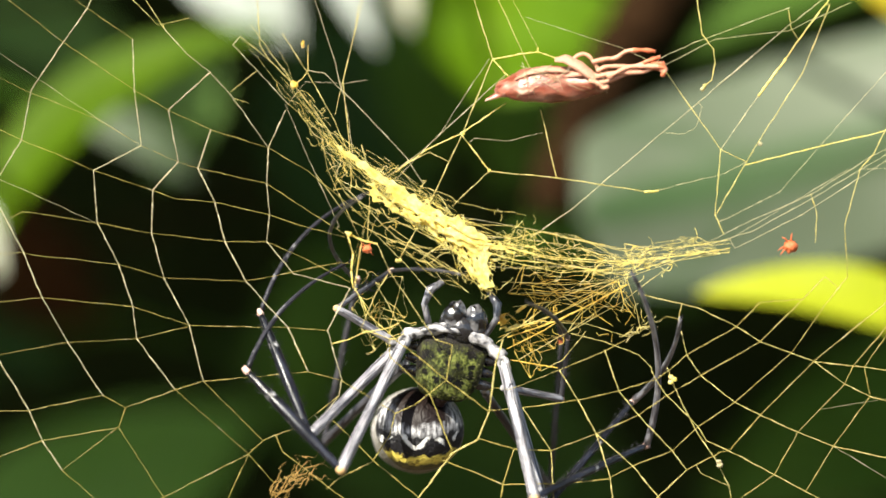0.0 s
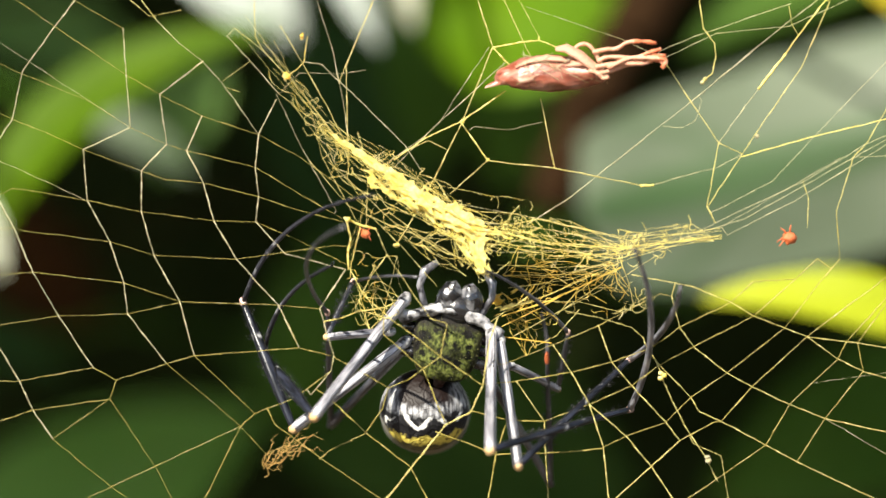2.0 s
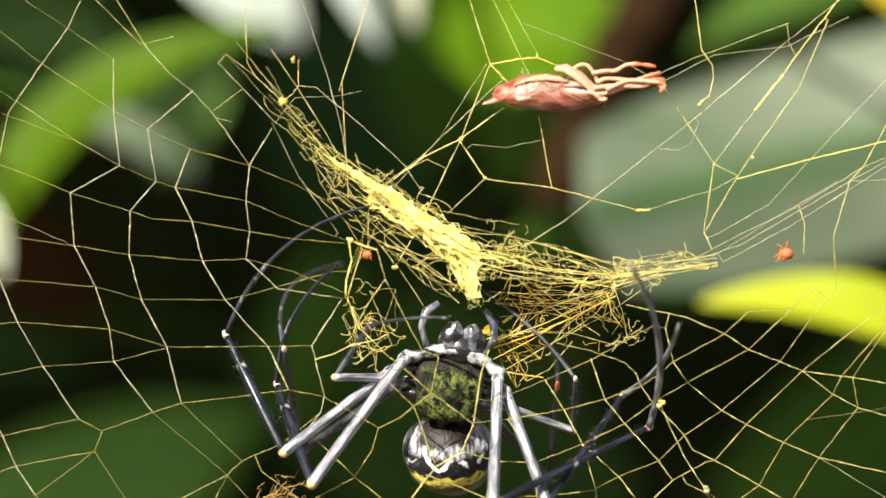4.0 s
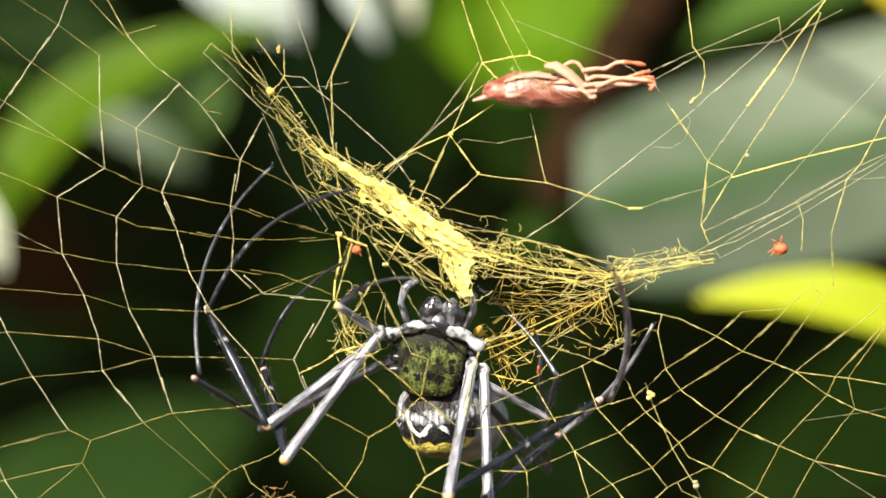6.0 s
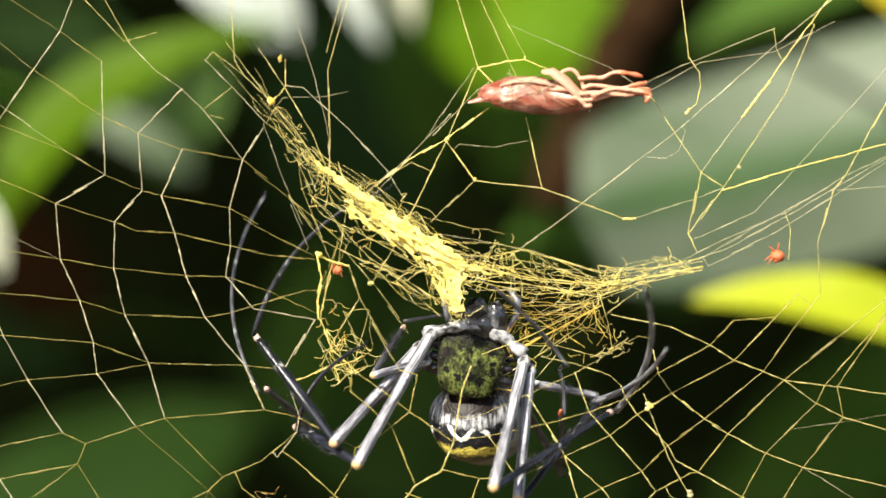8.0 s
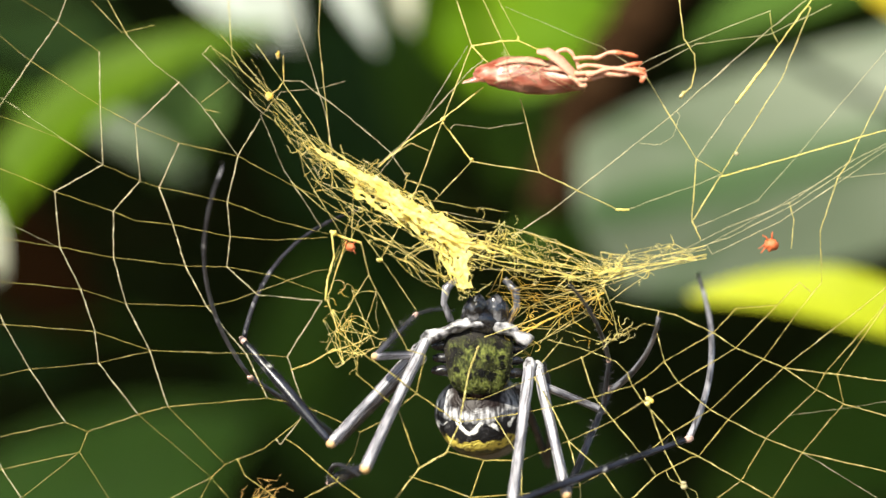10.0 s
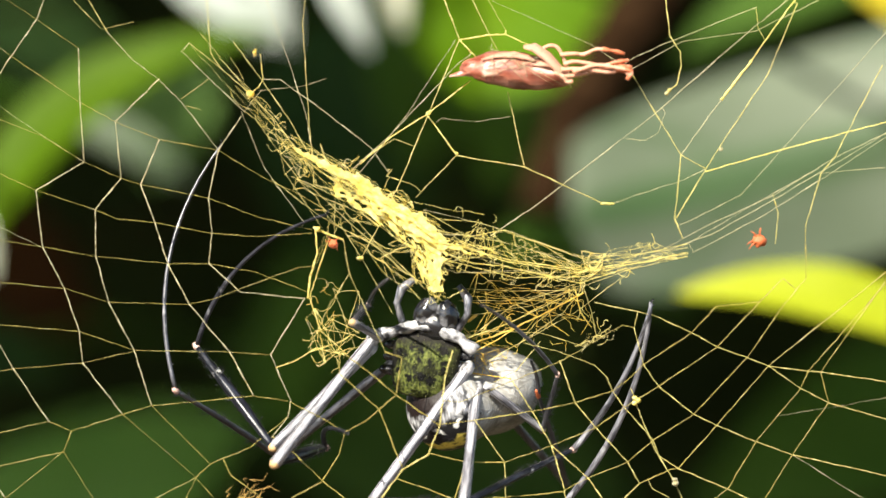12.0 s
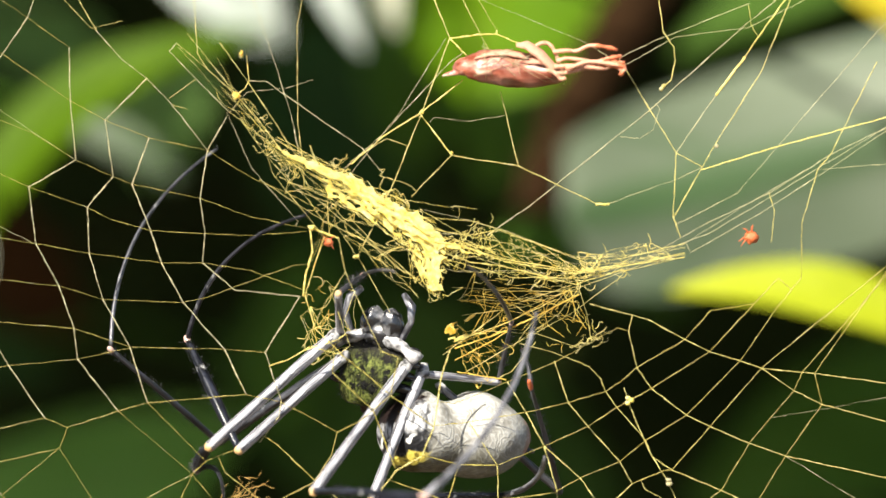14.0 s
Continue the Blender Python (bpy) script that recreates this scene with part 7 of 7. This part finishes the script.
def belly_material():
    """The blunt front end bears a dark hollow, a draped silver band, black with white zigzags and a yellow rim; the flanks are silvery with fine contour lines."""
    m, nt, b = material("patterned_abdomen", 0.55, 0.0, 0.35)
    co = nt.nodes.new("ShaderNodeTexCoord")
    sep = nt.nodes.new("ShaderNodeSeparateXYZ")
    nt.links.new(co.outputs["Object"], sep.inputs[0])
    x = calc(nt, "MULTIPLY", sep.outputs[0], 1 / 0.009)
    y = calc(nt, "MULTIPLY", sep.outputs[1], 1 / 0.0085)
    z = calc(nt, "MULTIPLY", sep.outputs[2], 1 / 0.029)
    ragged = calc(nt, "MULTIPLY_ADD", noise_of(nt, 620.0, 4.0), 0.34, -0.17)
    drape = calc(nt, "ADD", calc(nt, "MULTIPLY_ADD", calc(nt, "MULTIPLY", x, x), 0.35, y), ragged)
    stretch = nt.nodes.new("ShaderNodeMapping")
    stretch.inputs["Scale"].default_value = (1, 0.25, 1)
    nt.links.new(co.outputs["Object"], stretch.inputs["Vector"])
    strands = add(nt, "ShaderNodeTexNoise", Scale=1500.0, Detail=5.0)
    nt.links.new(stretch.outputs[0], strands.inputs["Vector"])
    silver = ramp(nt, strands.outputs["Fac"], (0.38, (0.05, 0.05, 0.055)), (0.66, (0.56, 0.56, 0.58)))
    hollow = mix(nt, step(nt, calc(nt, "ADD", calc(nt, "ABSOLUTE", x), calc(nt, "MULTIPLY", ragged, 0.8)), 0.46, 0.66), (0.008, 0.003, 0.002), silver)
    # black with a white zigzag line, broken here and there
    tri = calc(nt, "MULTIPLY", calc(nt, "PINGPONG", calc(nt, "MULTIPLY_ADD", x, 1.5, 5.2), 0.5), 2.0)
    off = calc(nt, "ABSOLUTE", calc(nt, "SUBTRACT", calc(nt, "SUBTRACT", drape, 0.46), calc(nt, "MULTIPLY", tri, -0.34)))
    zig = calc(nt, "MULTIPLY", step(nt, off, 0.07, 0.035), step(nt, noise_of(nt, 300.0, 2.0), 0.45, 0.53))
    black = mix(nt, ramp(nt, noise_of(nt, 520.0, 3.0), (0.55, (0, 0, 0)), (0.70, (0.35, 0.35, 0.35))), (0.010, 0.010, 0.012), silver)
    black = mix(nt, zig, black, (0.80, 0.80, 0.78))
    yellow = ramp(nt, noise_of(nt, 700.0, 3.0), (0.36, (0.22, 0.17, 0.03)), (0.46, (0.78, 0.64, 0.12)))
    olive = ramp(nt, noise_of(nt, 900.0, 4.0), (0.35, (0.045, 0.045, 0.015)), (0.65, (0.16, 0.15, 0.07)))
    face = mix(nt, step(nt, drape, -0.10, 0.06), hollow, silver)
    face = mix(nt, step(nt, drape, 0.12, 0.22), face, black)
    face = mix(nt, step(nt, drape, 0.56, 0.61), face, yellow)
    face = mix(nt, step(nt, drape, 0.72, 0.80), face, olive)
    # flanks
    swirl = calc(nt, "SINE", calc(nt, "MULTIPLY", noise_of(nt, 140.0, 3.0), 105.0))
    pale = ramp(nt, noise_of(nt, 260.0, 4.0), (0.35, (0.27, 0.26, 0.235)), (0.65, (0.55, 0.54, 0.51)))
    pale = mix(nt, ramp(nt, swirl, (0.80, (0, 0, 0)), (1.0, (0.30, 0.30, 0.30))), pale, (0.80, 0.78, 0.76))
    pale = mix(nt, ramp(nt, swirl, (0.0, (0.16, 0.16, 0.16)), (0.12, (0, 0, 0))), pale, (0.15, 0.12, 0.09))
    flank = mix(nt, step(nt, calc(nt, "ADD", y, ragged), 0.10, 0.55, 0.85), pale, mix(nt, 0.35, olive, pale))
    where = calc(nt, "ADD", z, calc(nt, "MULTIPLY", ragged, 0.35))
    col = mix(nt, step(nt, where, 0.20, 0.26), face, flank)
    col = mix(nt, step(nt, where, 0.90, 0.99), col, (0.50, 0.22, 0.12))
    nt.links.new(col, b.inputs["Base Color"])
    relief(nt, b, mix(nt, 0.2, strands.outputs["Fac"], swirl), 0.3, 0.0004)
    return m


CARAPACE, BELLY_SKIN = carapace_material(), belly_material()


def spider_body():
    bm = bmesh.new()
    blob(bm, (0, 0, 0), (6.9 * MM, 2.5 * MM, 6.6 * MM), seed=4, rough=0.05, u=36, v=24)
    for w in bm.verts:
        h, s = w.co.z / (6.6 * MM), w.co.x / (6.9 * MM)
        k = (s * s + h * h) ** 0.5
        if k > 1e-6:
            out = k / (abs(s) ** 3 + abs(h) ** 3) ** (1 / 3)
            w.co.x, w.co.z = w.co.x * (1 + (out - 1) * k), w.co.z * (1 + (out - 1) * k)
        w.co.x *= 0.88 + 0.12 * h
        w.co.y *= 1 + 0.12 * noise.noise(w.co * 500)
    part("carapace", bm, CARAPACE, spider, "olive yellow furred shield with black spots")
    # the dark front rim with its pale patches
    bm = bmesh.new()
    arc = [Vector((x * MM, (-2.6 + 0.02 * x * x) * MM, (6.0 - 0.035 * x * x) * MM)) for x in np.linspace(-9, 9, 25)]
    tube(bm, arc, [(1.1 + 0.18 * math.sin(i * 1.15)) * MM for i in range(25)], 10)
    for w in bm.verts:
        w.co += w.co.normalized() * 0.6 * MM * noise.noise(w.co * 600)
    part("front_rim", bm, RIM, spider, "black rim with silvery white patches")
    # short fur standing on the shield and its rim
    rng = random.Random(77)
    for name, mat, count in (("fur", FUR, 130), ("dark_fur", BRISTLE, 300)):
        bm = bmesh.new()
        for k in range(count):
            x, z = rng.uniform(-1, 1), rng.uniform(-1, 1.08)
            if abs(x) ** 3 + abs(z) ** 3 > 1.12:
                continue
            p = Vector((x * 6.3, -2.5 * max(0.0, 1 - x * x * 0.8 - z * z * 0.8) ** 0.5 - 0.1, z * 6.6)) * MM
            out = Vector((x * 0.9 + rng.gauss(0, 0.35), -0.9, z * 0.9 + rng.gauss(0, 0.35))).normalized()
            tube(bm, [p, p + out * 0.25 * MM, p + (out + Vector((0, 0, -0.35))) * rng.uniform(0.3, 0.6) * MM], [0.032 * MM, 0.028 * MM, 0.01 * MM], 3, cap=False)
        tagged(part(name, bm, mat, spider), kind="stuff")
    bm = bmesh.new()
    blob(bm, (0.8 * MM, -0.5 * MM, 7.0 * MM), (4.4 * MM, 3.6 * MM, 3.2 * MM), seed=7, rough=0.1)
    part("head", bm, BLACK, spider)
    for s in (-1, 1):
        bm = bmesh.new()
        blob(bm, ((1.0 + s * 2.0) * MM, -2.2 * MM, 8.2 * MM), (2.25 * MM, 2.4 * MM, 3.1 * MM), seed=s * 3.1, rough=0.16, u=30, v=20)
        for w in bm.verts:
            h = (w.co.z - 8.2 * MM) / (3.1 * MM)
            w.co.x += (-0.35 * s * max(0, h) - 0.25 * s * max(0, -h)) * MM
            w.co.y -= 0.8 * h * MM
        part("chelicera", bm, JAW, spider, "bulbous glossy black jaw")
        bm = bmesh.new()
        pts = [Vector(p) * MM for p in ((s * 5.2, -1.5, 6.5), (s * 6.6, -2.6, 9.5), (s * 6.2, -3.0, 12.2), (s * 4.2, -3.2, 14.2))]
        tube(bm, pts, [0.65 * MM, 0.6 * MM, 0.85 * MM, 0.55 * MM], 10)
        part("pedipalp", bm, LEG_MID, spider)
        for k in range(4):
            bm = bmesh.new()
            blob(bm, (s * (5.6 + 0.4 * (k % 2)) * MM, 1.6 * MM, (5.0 - 2.3 * k) * MM), (2.6 * MM, 1.3 * MM, 1.0 * MM), seed=k + s, rough=0.15, u=14, v=10)
            part("hip", bm, BLACK, spider)
    bm = bmesh.new()
    tube(bm, [Vector((0, 1 * MM, -5 * MM)), Vector((-0.3 * MM, 2.6 * MM, -6.8 * MM))], [1.5 * MM, 0.9 * MM], 12)
    part("waist", bm, WAIST, spider, "dark red-brown waist")


FUR = mottled("olive_fur", (0.08, 0.08, 0.025), (0.24, 0.23, 0.09), 900.0, 0.6, 0.2, 0.3)
RIM = patchy("silver_patched_rim", (0.015, 0.015, 0.018), (0.62, 0.61, 0.63), 520.0, 0.40, 0.36)
WAIST = mottled("red_brown_waist", (0.012, 0.005, 0.004), (0.035, 0.010, 0.007), 500.0, 0.4, 0.3)


def spider_abdomen():
    bm = bmesh.new()
    n, sides, length = 40, 40, 29 * MM
    rings = []
    for i in range(n + 1):
        f = 0.5 - 0.5 * math.cos(math.pi * i / n)
        r = (1 - abs(2 * f - 1) ** 2.5) ** 0.46 * (1 - 0.12 * f) * (1 + 0.05 * math.sin(f * 11.0))
        rings.append([bm.verts.new(Vector((9.0 * MM * r * math.cos(a), 8.5 * MM * r * math.sin(a), f * length)))
                      for a in (2 * math.pi * k / sides for k in range(sides))])
    for p, q in zip(rings, rings[1:]):
        for k in range(sides):
            bm.faces.new((p[k], p[(k + 1) % sides], q[(k + 1) % sides], q[k]))
    bmesh.ops.remove_doubles(bm, verts=bm.verts[:], dist=1e-5)
    for w in bm.verts:
        dip = math.exp(-((w.co.z / length - 0.42) / 0.11) ** 2)
        w.co.y *= 1 - (0.26 if w.co.y < 0 else 0.08) * dip
        w.co.x *= 1 - 0.10 * dip
        w.co += w.co.normalized() * 0.8 * MM * noise.noise(w.co * 170)
    bmesh.ops.recalc_face_normals(bm, faces=bm.faces[:])
    ab = part("abdomen", bm, BELLY_SKIN, spider, "black and silver abdomen with a yellow band, greyish brown behind")
    bm = bmesh.new()
    for k in range(3):
        tube(bm, [Vector(((k - 1) * 1.2 * MM, 2 * MM, 28 * MM)), Vector(((k - 1) * 1.0 * MM, 2.3 * MM, 30.4 * MM))], [0.8 * MM, 0.3 * MM], 8)
    part("spinnerets", bm, LEG_DARK, ab)
    return ab


LEGS = {}


def limb(name, length, radii, mat, bow=0.0, hairs=0, hair=0.8, seed=0, hair_from=0.2):
    """One joint of a leg along its own z, bowed towards its x."""
    bm = bmesh.new()
    n = 18
    pts = [Vector((bow * length * 4 * (i / n) * (1 - i / n), 0, length * i / n)) for i in range(n + 1)]
    rad = [float(np.interp(i / n, np.linspace(0, 1, len(radii)), radii)) * MM for i in range(n + 1)]
    tube(bm, pts, rad, 12)
    ob = part(name, bm, mat, spider)
    if hairs:
        rng = random.Random(seed)
        bm = bmesh.new()
        for k in range(hairs):
            f = rng.uniform(hair_from, 0.99)
            i = min(n - 1, int(f * n))
            p = pts[i].lerp(pts[i + 1], f * n - i)
            a = rng.uniform(0, 6.283)
            out = Vector((math.cos(a), math.sin(a), rng.uniform(0.2, 0.9)))
            p = p + Vector((math.cos(a), math.sin(a), 0)) * rad[i] * 0.9
            tube(bm, [p, p + out * hair * MM * rng.uniform(0.5, 1.2)], [0.05 * MM, 0.015 * MM], 3, cap=False)
        part("bristles", bm, BRISTLE, ob)
    return ob


def leg(key, stout, bow, dark=False, seed=0):
    rows = STANCE[key]
    far = [0.0, 0.0, 0.0]
    for row in rows.values():
        for k in range(3):
            far[k] = max(far[k], math.dist(row[k], row[k + 1]))
    long = [f * 1.03 * MM for f in far]
    # dark legs wear a darker cuticle copy that holds their shade
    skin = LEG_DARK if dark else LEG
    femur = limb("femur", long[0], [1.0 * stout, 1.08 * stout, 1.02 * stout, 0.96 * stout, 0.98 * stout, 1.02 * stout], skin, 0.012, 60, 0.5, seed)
    bm = bmesh.new()
    blob(bm, (0, 0, long[0]), (0.94 * stout * MM, 0.94 * stout * MM, 0.95 * stout * MM), seed=seed, rough=0.15, u=14, v=10)
    part("knee", bm, KNEE if not dark else LEG_DARK, femur, "pale yellow knee" if not dark else "")
    bm = bmesh.new()
    blob(bm, (0, 0, 0.2 * MM), (1.15 * stout * MM, 1.15 * stout * MM, 1.8 * stout * MM), seed=seed + 1, rough=0.2, u=14, v=10)
    part("trochanter", bm, RIM, femur)
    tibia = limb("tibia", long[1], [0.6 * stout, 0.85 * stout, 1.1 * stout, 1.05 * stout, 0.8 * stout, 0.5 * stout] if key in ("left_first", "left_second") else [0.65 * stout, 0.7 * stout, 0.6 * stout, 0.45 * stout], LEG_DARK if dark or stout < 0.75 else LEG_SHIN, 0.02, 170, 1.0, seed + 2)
    bm = bmesh.new()
    blob(bm, (0, 0, long[1]), (0.64 * stout * MM, 0.64 * stout * MM, (2.4 if key == "right_fourth" else 1.1) * stout * MM), seed=seed + 5, rough=0.2, u=12, v=8)
    part("joint", bm, SPECK if key == "right_fourth" else KNEE_PALE, tibia, "orange red joint" if key == "right_fourth" else "pale grey joint")
    # the left side takes the dimmer copy, its shade painted in
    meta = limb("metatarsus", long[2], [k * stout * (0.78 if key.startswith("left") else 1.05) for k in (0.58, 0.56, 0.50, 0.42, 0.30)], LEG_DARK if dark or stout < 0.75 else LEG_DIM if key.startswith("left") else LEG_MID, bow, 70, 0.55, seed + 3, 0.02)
    bm = bmesh.new()
    for s in (-1, 1):
        tube(bm, [Vector((0, s * 0.1 * MM, long[2])), Vector((0.1 * MM, s * 0.3 * MM, long[2] + 0.5 * MM)), Vector((0.45 * MM, s * 0.3 * MM, long[2] + 0.7 * MM))], [0.14 * MM, 0.1 * MM, 0.03 * MM], 5)
    part("claw", bm, BLACK, meta)
    LEGS[key] = ((femur, tibia, meta), long)


KNEE_PALE = mottled("pale_joint", (0.50, 0.22, 0.14), (0.78, 0.62, 0.56), 800.0, 0.4, 0.2)

spider_body()
abdomen = spider_abdomen()
leg("left_first", 1.0, 0.10, seed=1)
leg("left_second", 0.95, 0.13, seed=2)
leg("left_third", 0.72, 0.03, seed=3)
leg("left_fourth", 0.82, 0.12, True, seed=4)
leg("right_first", 1.0, 0.08, seed=5)
leg("right_second", 0.95, 0.06, seed=6)
leg("right_third", 0.66, 0.05, seed=7)
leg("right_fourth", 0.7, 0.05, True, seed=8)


# ---- what moves ----
def joint_places(key, t):
    """The four joints of a leg at t: their places across and up are known, their depth follows from the fixed lengths."""
    row = STANCE[key][t]
    depth = {"left_first": (6, 0, 9, 3), "left_second": (7, 3, 10, 3), "left_third": (6, 5, 6, 4), "left_fourth": (10, 18, 12, 5),
             "right_first": (6, 0, 9, 3), "right_second": (7, 3, 10, 3), "right_third": (6, 8, 6, 4), "right_fourth": (11, 18, 12, 8)}[key]
    if key == "right_first" and t >= 13.5:
        depth = (4, -5, -9, -3)
    flat = [on_web(*p) for p in row]
    out = [Vector((flat[0].x, depth[0] * MM, flat[0].z))]
    for k in range(3):
        L = LEGS[key][1][k]
        d = Vector((flat[k + 1].x - out[-1].x, 0, flat[k + 1].z - out[-1].z))
        if d.length > L * 0.999:
            d = d.normalized() * L * 0.999
        rise = math.sqrt(L * L - d.length_squared)
        y = min((out[-1].y + rise, out[-1].y - rise), key=lambda v: abs(v - depth[k + 1] * MM))
        out.append(Vector((out[-1].x + d.x, y, out[-1].z + d.z)))
    return out


def motions():
    for ob, a, b, own, keep in THREADS + FREIGHT:
        rows = []
        for t in TIMES:
            p, q = swayed(t, a, own), swayed(t, b, own)
            mid, want = (p + q) / 2, (q - p).normalized()
            m = between(a, b)
            start = mid - want * keep / 2 if keep else p
            now = between(start, start + want)
            if ob in ob_rest:
                now = now @ m.inverted() @ ob_rest[ob]
            rows.append((t, now))
        walk(ob, rows)
    nod = [(0, 0, 0), (1.5, 0.8, -1.4), (3, 0.1, -2.8), (6.5, -1.1, -2.6), (9.5, -2.4, -1.5), (11, -2.8, 0), (12.5, -3.5, 0.7), (14, -3.4, 1.5)]
    walk(yellow_leaf, [(t, Matrix.Translation(x * Vector((MM, 0, 0)) + z * Vector((0, 0, MM))) @ leaf_rest) for t, x, z in nod])
    home = {}
    rows = []
    for t in TIMES:
        c, lean, turn = BODY[t]
        p = on_web(*c, 7.0)
        home[t] = Matrix.Translation(p) @ pose(0, 0, 0, -16, lean, turn)
        rows.append((t, home[t]))
    walk(spider, rows)
    rows = []
    for t in TIMES:
        front, turn, rise = BELLY[t]
        p = on_web(*front, 5.5)
        a = radians(turn)
        way = Vector((math.sin(a), math.cos(a), math.tan(radians(rise - 5)))).normalized()
        rows.append((t, home[t].inverted() @ between(p, p + way, bow=(math.cos(a), -math.sin(a), 0))))
    walk(abdomen, rows)
    for key, (pieces, _) in LEGS.items():
        rows = ([], [], [])
        for t in TIMES:
            j = joint_places(key, t)
            back = home[t].inverted()
            for k in range(3):
                d = j[k + 1] - j[k]
                out = Vector((-d.z, 0, d.x)) if key.startswith("left") == (k == 2) else Vector((d.z, 0, -d.x))
                if out.length < 1e-6:
                    out = Vector((1, 0, 0))
                if k < 2:
                    out = Vector((0, -1, 0.3))
                rows[k].append((t, back @ between(j[k], j[k + 1], bow=out)))
        for ob, r in zip(pieces, rows):
            walk(ob, r)


leaf_rest = yellow_leaf.matrix_basis.copy()
ob_rest = {ob: ob.matrix_basis.copy() for ob, *_ in FREIGHT}
motions()
